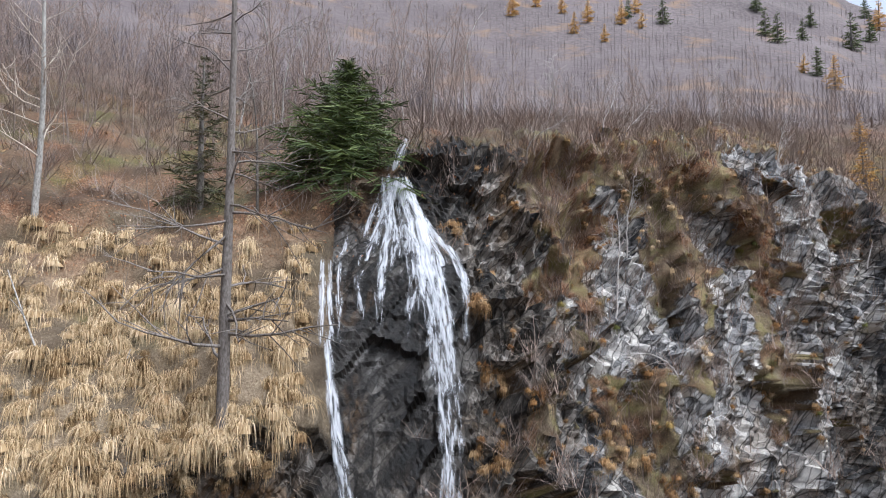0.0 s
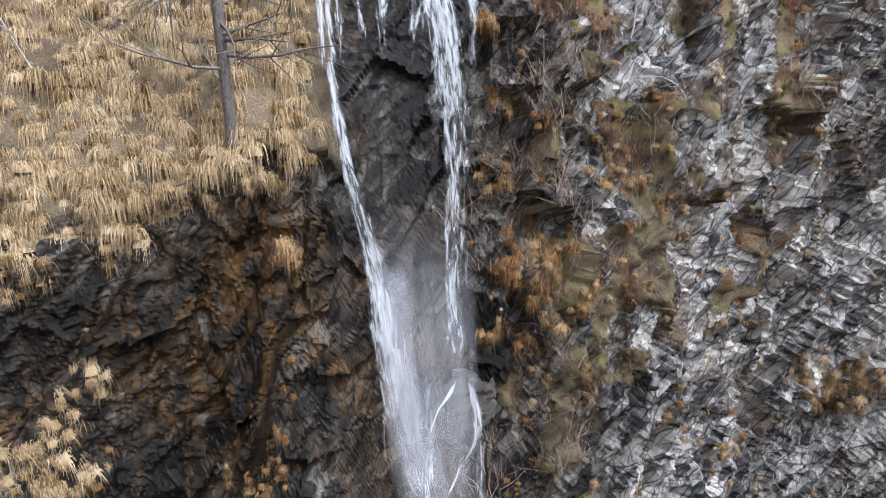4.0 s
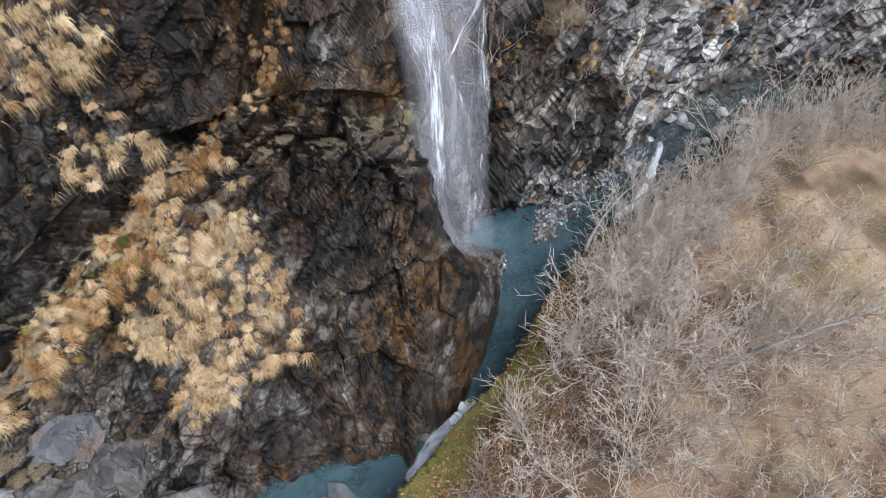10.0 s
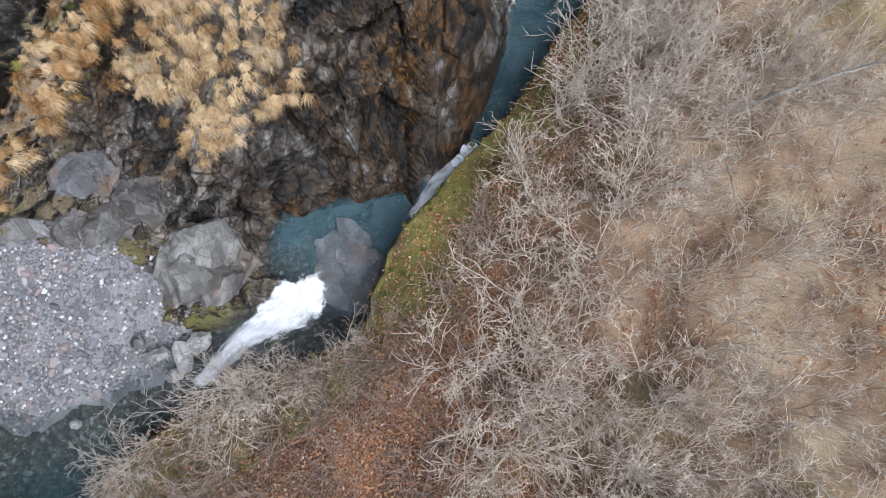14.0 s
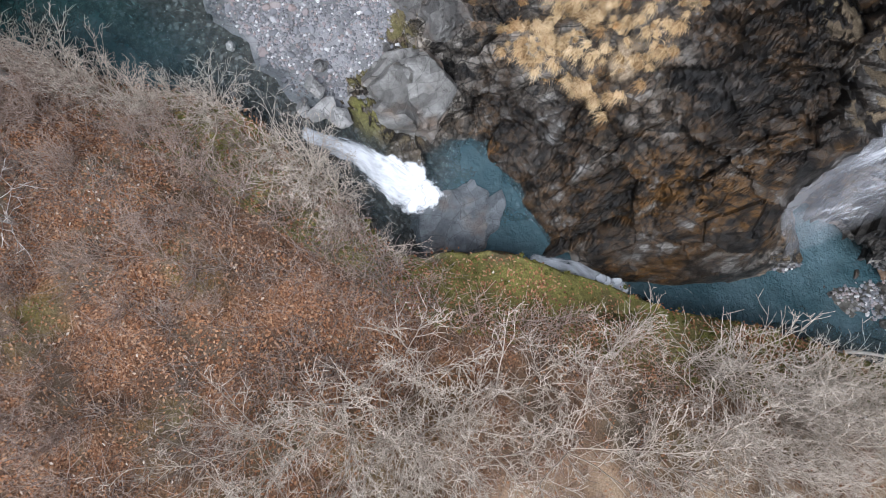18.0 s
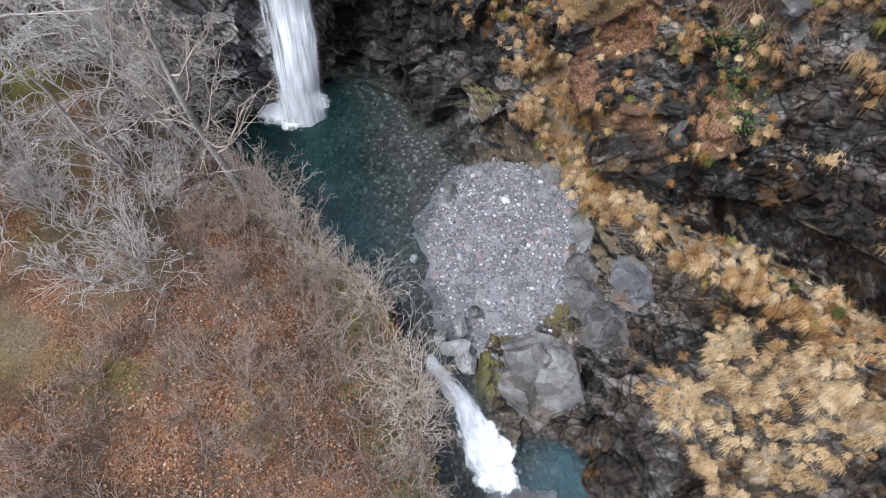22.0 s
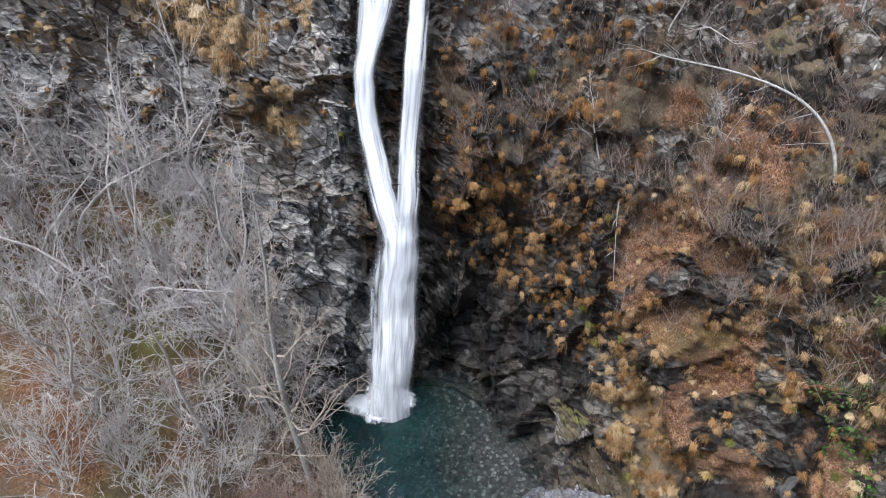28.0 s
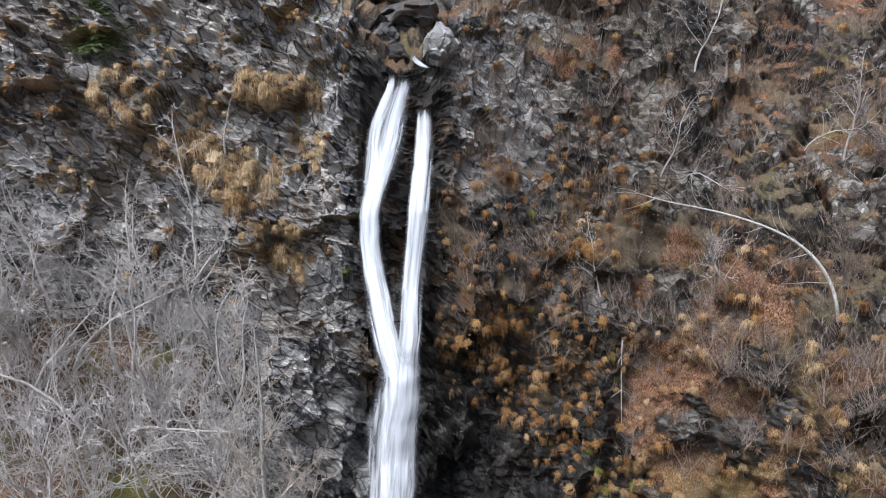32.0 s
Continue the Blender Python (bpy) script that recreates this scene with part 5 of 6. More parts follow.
wall_tufts("golden_tussock", "bright golden tussock alone on the wet wall", ((15.1, 18.5, 9, 1.15, 0.35),), 0.36, 65)
grass_field("ledge_grass", bump01(az_f, -17, -14, -4, -2.5) * bump01(b_f, 6.4, 6.6, 7.8, 8.1) * clump2, 230, 0.6, 0.55, 6, "orange tussocks on rock ledges beside the waterfall", 0.3)
grass_field("crag_grass", bump01(az_f, -60, -50, -14, -9) * bump01(b_f, 6.02, 6.15, 8.2, 8.6) * (0.25 + clump2) * (1.05 - m_rock), 1700, 0.66, 0.45, 7, "straw, olive and brown grass on the ledges of a crag", 0.6)
grass_field("brown_grass", bump01(az_f, 64, 70, 111, 113) * bump01(b_f, 6.15, 6.35, 8.4, 8.8) * (0.15 + clump2), 560, 0.75, 0.62, 8, "rust-brown tussocks on a steep slope beside the waterfall", 0.35, LUSH)
grass_field("gully_wall_grass", green_wall * (0.2 + clump2) * (1.1 - m_rock), 520, 0.75, 0.5, 14, "orange and olive tussocks on the wall above the gully", 0.5, LUSH)
grass_field("rust_grass", bump01(az_f, 93, 98, 111, 113) * bump01(b_f, 6.15, 6.3, 7.3, 7.6) * (0.3 + clump2), 520, 0.8, 0.6, 12, "dense rust-orange tussocks beside the waterfall", 0.2, LUSH)
grass_field("cliff_grass", bump01(az_f, 119.5, 121, 150, 154) * bump01(b_f, 6.1, 6.3, 8.3, 8.6) * (clump + 0.1), 700, 0.7, 0.55, 9, "olive grass tufts on ledges of a grey cliff", 0.4)
grass_field("edge_grass", (b_f < 2.1) * bump01(to_edge, -0.4, 0, 1.8, 3.4) * (az_f > -36) * (az_f < 126), 1100, 0.42, 0.93, 13, "green mossy grass along the edge of the bank", 0.1)
grass_field("bank_grass", bump01(b_f, 0.05, 0.1, 2.0, 2.1) * np.clip(1 - wooded, 0, 1) * (0.15 + clump + 1.5 * bump01(to_edge, -0.5, 0, 1.2, 2.2)) * (np.hypot(GP[:, 0], GP[:, 1]) < 20), 620, 0.36, 0.78, 10, "short olive and straw grass on the stream bank", 0.5)
grass_field("top_grass", bump01(az_f, -50, -46, 56, 62) * bump01(b_f, 7.7, 7.9, 8.25, 8.5) * (0.15 + clump), 260, 0.5, 0.35, 11, "sparse dry tufts between fallen leaves on the slope", 0.4)


# ---- leafless bushes on the bank ----
def bush_mesh(seed, height, stems, limbs, twigs, fine=2):
    st, tw = bare_wood(seed, height, 0.026, limbs, twigs, 0.2, 40, (0, 0), 0.2, 0.08, 0.42, fine, stems, 0.010)
    return tubes(st + tw, 3)


POLES = [tubes(sum(bare_wood(340 + k, 5.4, 0.036, 8, 4, 0.2, 34, (0, 0), 0.15, 0.1, 0.3, 1, 5, 0.017), []), 3) for k in range(3)]
BUSHES = [bush_mesh(300 + k, 1.0 * h, s, 7, 3, 1) for k, (h, s) in enumerate(((3.4, 7), (2.8, 8), (3.8, 6), (2.2, 9), (3.0, 7)))]


def bushes(name, weight, count, size, mat, seed, label, group, lean_out=0.0, shapes=None):
    meshes = []
    for k, (v, f) in enumerate(shapes or BUSHES):
        me = fast_mesh("crown", v, f)
        me.materials.append(mat)
        meshes.append(me)
    i, r = scatter(weight, count, seed)
    for n in i:
        top = empty(name, GP[n], label, "shrub", group)
        s = size * r.uniform(0.55, 1.25)
        top.rotation_euler, top.scale = (r.normal() * 0.12 - GN[n][1] * lean_out, r.normal() * 0.12 + GN[n][0] * lean_out, r.uniform(0, 6.28)), (s, s, s * r.uniform(0.8, 1.1))
        ob = new("crown", meshes[r.integers(0, len(meshes))])
        ob.parent = top


x_f, y_f = GP[:, 0], GP[:, 1]
tangle = np.clip(0.35 + 1.8 * fbm(GP * 0.22 + 3, 3, k=55), 0.0, 1)
open_lawn = np.clip((np.hypot(x_f - 9, y_f - 12.5) - 2.5) / 2, 0, 1)
reach_f = np.hypot(x_f, y_f)
edge_dist = to_edge
bushes("bare_bush", (b_f < 2) * (edge_dist > 2.8) * (x_f > 0.5) * (x_f < 9) * (y_f > -8) * (y_f < 9), 62, 0.95, TWIG, 401, "tall pale leafless bush of slender stems on the bank", "bushes on the bank", 0.0, POLES)
bushes("bare_bush", (b_f < 2) * (edge_dist > 2.8) * (x_f > 7) * (x_f < 17) * (y_f > -8) * (y_f < 13) * open_lawn, 64, 0.9, TWIG, 402, "tall pale leafless bush of slender stems on the bank", "bushes on the bank", 0.0, POLES)
bushes("bare_bush", (b_f < 2) * (edge_dist > 1.0) * ((az_f < -26) & (az_f > -60)) * (reach_f > 12) * (edge_dist > 0.4) * np.where(edge_dist < 3, 3, 0.6), 62, 1.0, TWIG, 409, "pale leafless bush with tangled twigs on the bank", "bushes on the bank")
bushes("waterside_bush", (b_f < 2.2) * bump01(edge_dist, 0.1, 0.4, 2.2, 3.2) * ((az_f < -28) & (az_f > -44)), 40, 1.4, TWIG, 410, "pale leafless bush hanging over the rapids", "bushes over the rapids", 0.3)
bushes("brown_bush", bump01(b_f, 0.2, 0.5, 1.9, 2.05) * ((az_f >= 60) & (az_f < 190)) * (0.5 + tangle) * (reach_f < 20) * (to_edge > 0.6), 44, 0.8, MID_TWIG, 403, "thin brown leafless bush among fallen leaves", "bushes among the leaves")
bushes("brown_bush", ((az_f >= 76) & (az_f < 131)) * bump01(b_f, 1.6, 1.8, 2.05, 2.1), 30, 0.9, TWIG, 404, "thin leafless bush leaning over the pool", "bushes over the pool", 0.5)
bushes("grey_bush", np.clip((az_f - 129) / 3, 0, 1) * (az_f < 156) * bump01(b_f, 1.9, 2.1, 5.8, 6.1), 80, 1.35, ASH_TWIG, 405, "grey leafless thicket bush on a steep slope", "thicket below the cliff")
bushes("slope_bush", bump01(az_f, 58, 64, 104, 112) * bump01(b_f, 6.6, 6.9, 8.8, 9), 70, 0.8, BROWN_TWIG, 406, "thin leafless bush on a steep grassy slope", "bushes on the slope", 0.5)
bushes("crag_bush", bump01(az_f, -50, -46, -5, -2) * bump01(b_f, 6.4, 6.7, 8.4, 8.6) * (clump + 0.2), 38, 0.65, BROWN_TWIG, 407, "small leafless bush clinging to a crag", "bushes on the crag", 0.6)
bushes("slope_bush", bump01(az_f, 12, 14, 60, 66) * bump01(b_f, 7.0, 7.1, 8.3, 8.6), 20, 0.5, BROWN_TWIG, 408, "thin leafless bush among straw tussocks", "bushes on the slope", 0.4)


def brush(seed, lines=20):
    """A knee-high tuft of thin dry stalks, each a bent sliver."""
    r = np.random.default_rng(seed)
    vs, fs = [], []
    for _ in range(lines):
        a, w = r.uniform(0, 6.28), r.uniform(0.006, 0.012)
        p, _ = grow(r, (r.normal() * 0.18, r.normal() * 0.18, -0.05), (math.cos(a) * 0.7, math.sin(a) * 0.7, 0.9), r.uniform(0.4, 1.1), 0.01, 0.5, 0.0, 2, 0.6)
        side = np.array((math.cos(a + 1.2), math.sin(a + 1.2), 0)) * w
        n = len(vs)
        for q, k in zip(p, (1, 0.8, 0.35)):
            vs += [q - side * k, q + side * k]
        fs += [(n, n + 1, n + 3, n + 2), (n + 2, n + 3, n + 5, n + 4)]
    return np.array(vs), np.array(fs)


BRUSH = [brush(330 + k) for k in range(5)]


def undergrowth(name, weight, count, size, seed, label, mat):
    i, r = scatter(weight, count, seed)
    v, f, ids = strewn(BRUSH, GP[i], r.uniform(0, 6.28, count), size * r.uniform(0.6, 1.4, count), r.integers(0, 5, count))
    me = fast_mesh(name, v, f)
    me.materials.append(mat)
    return tagged(new(name, me), label, "undergrowth", kind="stuff")


undergrowth("bank_undergrowth", bump01(b_f, 0.05, 0.1, 2.05, 2.1) * (az_f > 48) * (az_f < 190) * (1.2 + tangle) * (reach_f < 22) * (to_edge > 0.2), 800, 0.9, 421, "thin dry brown stalks covering the bank", BROWN_TWIG)
undergrowth("right_bank_undergrowth", (b_f < 2) * (to_edge > 1.5) * (x_f > -1) * (x_f < 18) * (y_f > -9) * (y_f < 16), 1000, 0.9, 425, "thin russet dry stalks covering the bank", MID_TWIG)
undergrowth("crag_brushwood", bump01(az_f, -48, -45, 2, 3) * bump01(b_f, 6.3, 6.6, 8.5, 8.7) * (1 - m_rock * 0.8), 1100, 1.1, 426, "pale leafless brushwood on the ledges of the crag", MID_TWIG)
undergrowth("slope_undergrowth", bump01(az_f, 58, 64, 110, 113) * bump01(b_f, 6.5, 6.8, 8.6, 8.8), 2600, 1.0, 422, "thin dry stalks on the steep slope", BROWN_TWIG)
undergrowth("crag_undergrowth", bump01(az_f, -48, -45, 2, 3) * bump01(b_f, 6.3, 6.6, 8.5, 8.7) * (1 - m_rock * 0.8), 1500, 0.9, 423, "thin dry stalks on the ledges of the crag", BROWN_TWIG)
undergrowth("hill_undergrowth", bump01(az_f, -44, -40, 42, 48) * bump01(b_f, 7.8, 8.0, 8.8, 9.0), 1500, 1.3, 424, "thin dry stalks on the leafy hillside", BROWN_TWIG)


# ---- trees ----
def bare_tree(name, at, seed, height, radius, label, stem_mat=BARK, twig_mat=TWIG, group="", turn=0.0, **shape):
    st, tw = bare_wood(seed, height, radius, **shape)
    top = empty(name, at, label, "tree", group)
    top.rotation_euler = (0, 0, turn)
    v, f = tubes(st, 7)
    part("trunk", fast_mesh("trunk", v, f), stem_mat, top)
    v, f = tubes(tw, 3)
    part("crown", fast_mesh("crown", v, f), twig_mat, top)
    return top


def conifer(name, at, seed, height, spread, label, mat, stem=BARK, whorls=16, sprays=7, density=1.0, group="", lowest=0.06, tuft=1.0):
    """Trunk, drooping boughs, and on them short flat sprays of needles."""
    r = np.random.default_rng(seed)
    top = empty(name, at, label, "tree", group)
    trunk = grow(r, (0, 0, -0.2), (0, 0, 1), height + 0.2, 0.028 * height + 0.01, 0.02, 0.02, 8, 0.08)
    boughs, vs, fs, n = [], [], [], 0
    for k in range(whorls):
        u = lowest + (0.97 - lowest) * k / (whorls - 1)
        reach = spread * (1 - u) ** 0.75 * r.uniform(0.6, 1.15) + 0.06
        for q in range(max(3, int(sprays * (1 - 0.4 * u)))):
            if r.uniform() > density:
                continue
            a = r.uniform(0, 6.283)
            L = reach * r.uniform(0.65, 1.1)
            b = grow(r, (0, 0, height * u), (math.cos(a), math.sin(a), 0.3 - 0.6 * (1 - u) + 0.25 * r.normal()), L, 0.012 + 0.008 * L, 0.12, 0.05 * u, 5, 0.3)
            boughs.append(b)
            for t in np.arange(0.15, 1.02, 0.075 * tuft / max(L, 0.3)):
                i = min(int(t * 5), 4)
                p = b[0][i] + (b[0][i + 1] - b[0][i]) * (t * 5 - i)
                d = b[0][i + 1] - b[0][i]
                for sgn in (-1, 1):
                    side = np.cross(d, (0, 0, 1)) * sgn
                    side = side / (np.linalg.norm(side) + 1e-9) + d / (np.linalg.norm(d) + 1e-9) * 0.8 + r.normal(size=3) * 0.3 + np.array((0, 0, -0.2))
                    e = p + side * r.uniform(0.10, 0.24) * (0.6 + 0.5 * L) * tuft ** 0.5
                    w = np.cross(side, r.normal(size=3))
                    w = w / (np.linalg.norm(w) + 1e-9) * r.uniform(0.012, 0.03) * tuft
                    vs += [p - w * 0.4, p + w, e + w * 0.3, e - w]
                    fs.append((n, n + 1, n + 2, n + 3))
                    n += 4
    part("trunk", fast_mesh("trunk", *tubes([trunk], 6)), stem, top)
    part("boughs", fast_mesh("boughs", *tubes(boughs, 4)), stem, top, kind="stuff")
    part("foliage", fast_mesh("foliage", np.array(vs), np.array(fs), False), mat, top)
    return top


conifer("spruce", (-4.2, 26.0, 29.9), 501, 5.3, 3.7, "small dense green spruce beside the lip of the waterfall", SPRUCE, whorls=32, sprays=17, tuft=1.25)
conifer("spruce", (-9.7, 24.6, 28.2), 502, 6.6, 1.7, "drab half-dead spruce on the leafy slope", DRAB, whorls=22, sprays=9, density=0.9)
bare_tree("larch", (-6.1, 17.9, 20.9), 511, 18.5, 0.19, "tall leafless larch with bare drooping branches", LARCH_BARK, LARCH_BARK, limbs=46, twigs=6, first=0.12, spread=88, wiggle=0.02, rise=-0.02, limb_len=0.18, fine=2, lean=(-0.012, 0.0), thin=0.011)
bare_tree("aspen", (-14.5, 22.0, 27.1), 512, 13.5, 0.13, "pale-barked leafless tree on the straw slope", PALE_BARK, TWIG, limbs=26, twigs=6, first=0.2, spread=62, wiggle=0.05, limb_len=0.24, fine=3)
bare_tree("sapling", (-7.1, 23.6, 27.4), 513, 8.0, 0.07, "thin leafless sapling on the leafy slope", BARK, BROWN_TWIG, limbs=16, twigs=4, first=0.3, spread=50, limb_len=0.2)

conifer("juniper", (-20.6, -24.6, 24.2), 514, 1.9, 1.7, "bushy dark green conifer rooted in the cliff", SPRUCE, whorls=16, sprays=14, tuft=1.3)
for at_, seed_, tall_ in ((wall_at(131.6, 19.9, 0.2, 5.7), 515, 3.6), (wall_at(127.3, 16.6, 0.2, 5.7), 516, 3.4)):
    bare_tree("sapling", at_, seed_, tall_, 0.05, "thin pale sapling standing on a ledge of the cliff", PALE_BARK, TWIG, limbs=9, twigs=3, first=0.35, spread=55, limb_len=0.2, group="saplings on the cliff")

# ---- woods above the falls ----
def wood_meshes(seed, height, radius, mats, **shape):
    st, tw = bare_wood(seed, height, radius, **shape)
    a, b = fast_mesh("trunk", *tubes(st, 5)), fast_mesh("crown", *tubes(tw, 3))
    a.materials.append(mats[0]), b.materials.append(mats[1])
    return a, b


WOOD = [wood_meshes(600 + k, 7.0 + 0.8 * k, 0.05, (BROWN_TWIG, MID_TWIG), limbs=22, twigs=4, first=0.15, spread=40, wiggle=0.2, limb_len=0.3, fine=1, rise=0.15, thin=0.011) for k in range(5)]
BIRCH = [wood_meshes(620 + k, 10.0, 0.08, (PALE_BARK, BROWN_TWIG), limbs=12, twigs=4, first=0.35, spread=36, wiggle=0.12, limb_len=0.22, fine=1, rise=0.1, thin=0.014) for k in range(2)]
THICKET = [wood_meshes(640 + k, 6.0, 0.06, (ASH_TWIG, ASH_TWIG), limbs=16, twigs=5, first=0.15, spread=52, wiggle=0.34, limb_len=0.36, fine=2, rise=0.04, thin=0.011) for k in range(4)]


def stand(name, kinds, weight, count, size, seed, label, group, tilt=0.06):
    """Separate leafless trees scattered over the ground."""
    i, r = scatter(weight, count, seed)
    for n in i:
        top = empty(name, GP[n], label, "tree", group)
        s = size * r.uniform(0.65, 1.25)
        top.rotation_euler, top.scale = (r.normal() * tilt, r.normal() * tilt, r.uniform(0, 6.28)), (s, s, s)
        a, b = kinds[r.integers(0, len(kinds))]
        for nm, me in (("trunk", a), ("crown", b)):
            ob = new(nm, me)
            ob.parent = top


stand("bare_tree", WOOD, bump01(az_f, -4, -1, 40, 46) * bump01(b_f, 8.12, 8.25, 8.9, 9.0), 150, 0.85, 701, "slender leafless grey-brown tree in a hillside wood", "wood above the falls")
stand("bare_tree", WOOD, bump01(az_f, 14, 18, 46, 50) * bump01(b_f, 8.0, 8.1, 8.5, 8.7), 36, 0.8, 702, "slender leafless grey-brown tree in a hillside wood", "wood above the falls")
stand("small_tree", WOOD, bump01(az_f, -46, -42, -4, -2) * bump01(b_f, 8.1, 8.2, 8.8, 9.0), 150, 0.5, 708, "small leafless tree on the hillside", "wood above the falls", 0.12)
stand("birch", BIRCH, bump01(az_f, -8, -4, 16, 20) * bump01(b_f, 8.15, 8.25, 8.7, 8.8), 13, 0.95, 703, "white-stemmed leafless birch in the wood", "birches", 0.14)
stand("thicket_tree", THICKET, np.clip((az_f - 131) / 3, 0, 1) * (az_f < 154) * bump01(b_f, 2.4, 2.8, 5.8, 6.2), 36, 1.35, 704, "grey leafless small tree in a thicket", "thicket below the cliff", 0.15)
stand("slope_tree", THICKET, bump01(az_f, 60, 66, 96, 104) * bump01(b_f, 7.0, 7.2, 8.6, 8.9), 44, 0.7, 705, "grey leafless small tree on the steep slope", "trees on the slope", 0.25)
stand("slope_tree", THICKET, bump01(az_f, 119, 122, 150, 153) * bump01(b_f, 7.6, 8.0, 8.6, 8.9), 14, 0.6, 706, "grey leafless small tree on the cliff", "trees on the cliff", 0.2)
stand("crag_tree", THICKET, bump01(az_f, -46, -42, -10, -4) * bump01(b_f, 7.2, 7.5, 8.3, 8.4), 18, 0.6, 707, "thin leafless tree on the crag", "trees on the crag", 0.2)


def far_tree(seed):
    """A far leafless tree: a thin stem and a brush of upright twigs, each a sliver."""
    r = np.random.default_rng(seed)
    vs, fs = [], []
    for k in range(26):
        z = 0 if k < 2 else r.uniform(0.6, 5.2)
        a = r.uniform(0, 6.28)
        p = np.array((0, 0, z), float)
        e = np.array((r.normal() * 0.7, r.normal() * 0.7, 4.4)) if k < 2 else p + np.array((math.cos(a) * 0.7, math.sin(a) * 0.7, 1.1)) * r.uniform(0.9, 2.6)
        w = np.array((math.cos(a + 1.6), math.sin(a + 1.6), 0)) * (0.014 if k < 2 else 0.018)
        n = len(vs)
        vs += [p - w, p + w, e + w * 0.4, e - w * 0.4]
        fs.append((n, n + 1, n + 2, n + 3))
    return np.array(vs), np.array(fs)


FAR_TREES = [far_tree(800 + k) for k in range(4)]


def far_wood(name, weight, count, size, seed, label, mat):
    i, r = scatter(weight, count, seed)
    v, f, ids = strewn(FAR_TREES, GP[i], r.uniform(0, 6.28, count), size * r.uniform(0.7, 1.3, count), r.integers(0, 4, count))
    me = fast_mesh(name, v, f)
    me.materials.append(mat)
    return tagged(new(name, me), label, "woods", kind="stuff")


inv = 1 / np.maximum(np.hypot(x_f, y_f), 20) ** 1.25
far_wood("far_woods", bump01(az_f, -50, -44, 42, 48) * np.where(az_f > 1, bump01(b_f, 8.35, 8.6, 9.95, 10), bump01(b_f, 9.0, 9.15, 9.95, 10) + 0.25 * bump01(b_f, 8.6, 8.7, 9, 9.1)) * inv, 11000, 0.6, 711, "leafless brown woods covering the far mountainside", FAR_TWIG)


def conifer_meshes(seed, height, spread, mat, n=14, sprays=6):
    t = conifer("pattern", (0, 0, -900), seed, height, spread, "", mat, whorls=n, sprays=sprays, tuft=4.5)
    out = [(o.name.split(".")[0], o.data) for o in t.children]
    for o in list(t.children) + [t]:
        bpy.data.objects.remove(o)
    return out


FAR_SPRUCE = conifer_meshes(731, 11.0, 2.6, SPRUCE, 16, 8)
FAR_LARCH = conifer_meshes(732, 11.0, 2.6, LARCH, 15, 8)


def far_conifers(name, kind, label, spots):
    """Conifers on the mountain at (x, y, height)."""
    r = np.random.default_rng(741)
    for x, y, tall in spots:
        n = int(np.argmin((GP[:, 0] - x) ** 2 + (GP[:, 1] - y) ** 2 + 1e6 * (b_f < 7.5)))
        top = empty(name, GP[n], label, "tree", "conifers on the mountain")
        s = tall / 11.0
        top.scale, top.rotation_euler = (1.5 * s, 1.5 * s, 1.15 * s), (0, 0, r.uniform(0, 6.28))
        for nm, me in kind:
            ob = tagged(new(nm, me), kind="" if nm == "trunk" else "stuff")
            ob.parent = top


far_conifers("larch", FAR_LARCH, "golden autumn larch on the far mountainside", ((32, 292, 11.9), (47, 318, 9.8), (58, 303, 9.3), (64, 272, 10.2), (78, 269, 10.2), (92, 294, 10.2), (64, 245, 6.7), (55, 260, 8.8), (86, 266, 7.4), (150, 318, 9.4), (116, 196, 5.8), (116, 181, 9.6), (30, 44, 2.0), (27, 37, 1.7), (224, 311, 14.9), (24, 35, 2.4)))
far_conifers("spruce", FAR_SPRUCE, "dark green spruce on the far mountainside", ((100, 277, 11.6), (85, 281, 8.8), (154, 299, 13.3), (138, 260, 11.5), (135, 245, 11.8), (174, 288, 9.9), (150, 253, 8.6), (119, 194, 8.7), (179, 267, 15.6), (202, 288, 12.5), (169, 327, 12.2), (237, 342, 12.3), (158, 349, 10.3)))

# the tree that leans over the upper pool, and the bowed stem on the slope
bare_tree("poolside_tree", (-12.3, -10.05, 4.6), 521, 13.0, 0.17, "leafless forked tree leaning over the pool", PALE_BARK, TWIG, limbs=24, twigs=6, first=0.2, spread=56, lean=(-0.03, 0.0), wiggle=0.15, limb_len=0.34, fine=3, thin=0.016)
bare_tree("bank_tree", (10.6, 8.7, 2.4), 523, 9.0, 0.11, "leaning leafless tree with pale limbs on the bank", PALE_BARK, TWIG, limbs=22, twigs=6, first=0.3, spread=46, lean=(0.75, 0.35), wiggle=0.32, limb_len=0.45, fine=3, thin=0.013)
bare_tree("leaning_shrub", (6.6, 14.4, 0.9), 524, 5.0, 0.08, "crooked leafless shrub leaning over the plunge pool", PALE_BARK, TWIG, limbs=12, twigs=5, first=0.2, spread=52, lean=(0.3, 0.75), wiggle=0.25, limb_len=0.5, fine=2, thin=0.012)
bow = empty("bowed_tree", (0, 0, 0), "pale bare stem bowed over the grassy slope", "tree")
bow_line = np.array([(-22.9, 5.3, 15.6), (-23.2, 5.0, 17.0), (-23.6, 4.0, 18.2), (-24.1, 2.4, 18.7), (-24.5, 0.6, 18.9), (-24.8, -0.8, 18.9), (-25.1, -2.1, 19.1)])
bow_k = np.linspace(0, 6, 31)
bow_fine = np.stack([np.convolve(np.pad(np.interp(bow_k, np.arange(7), bow_line[:, a]), 5, mode="edge"), np.hanning(13)[1:-1] / np.hanning(13).sum(), "valid") for a in range(3)], 1)
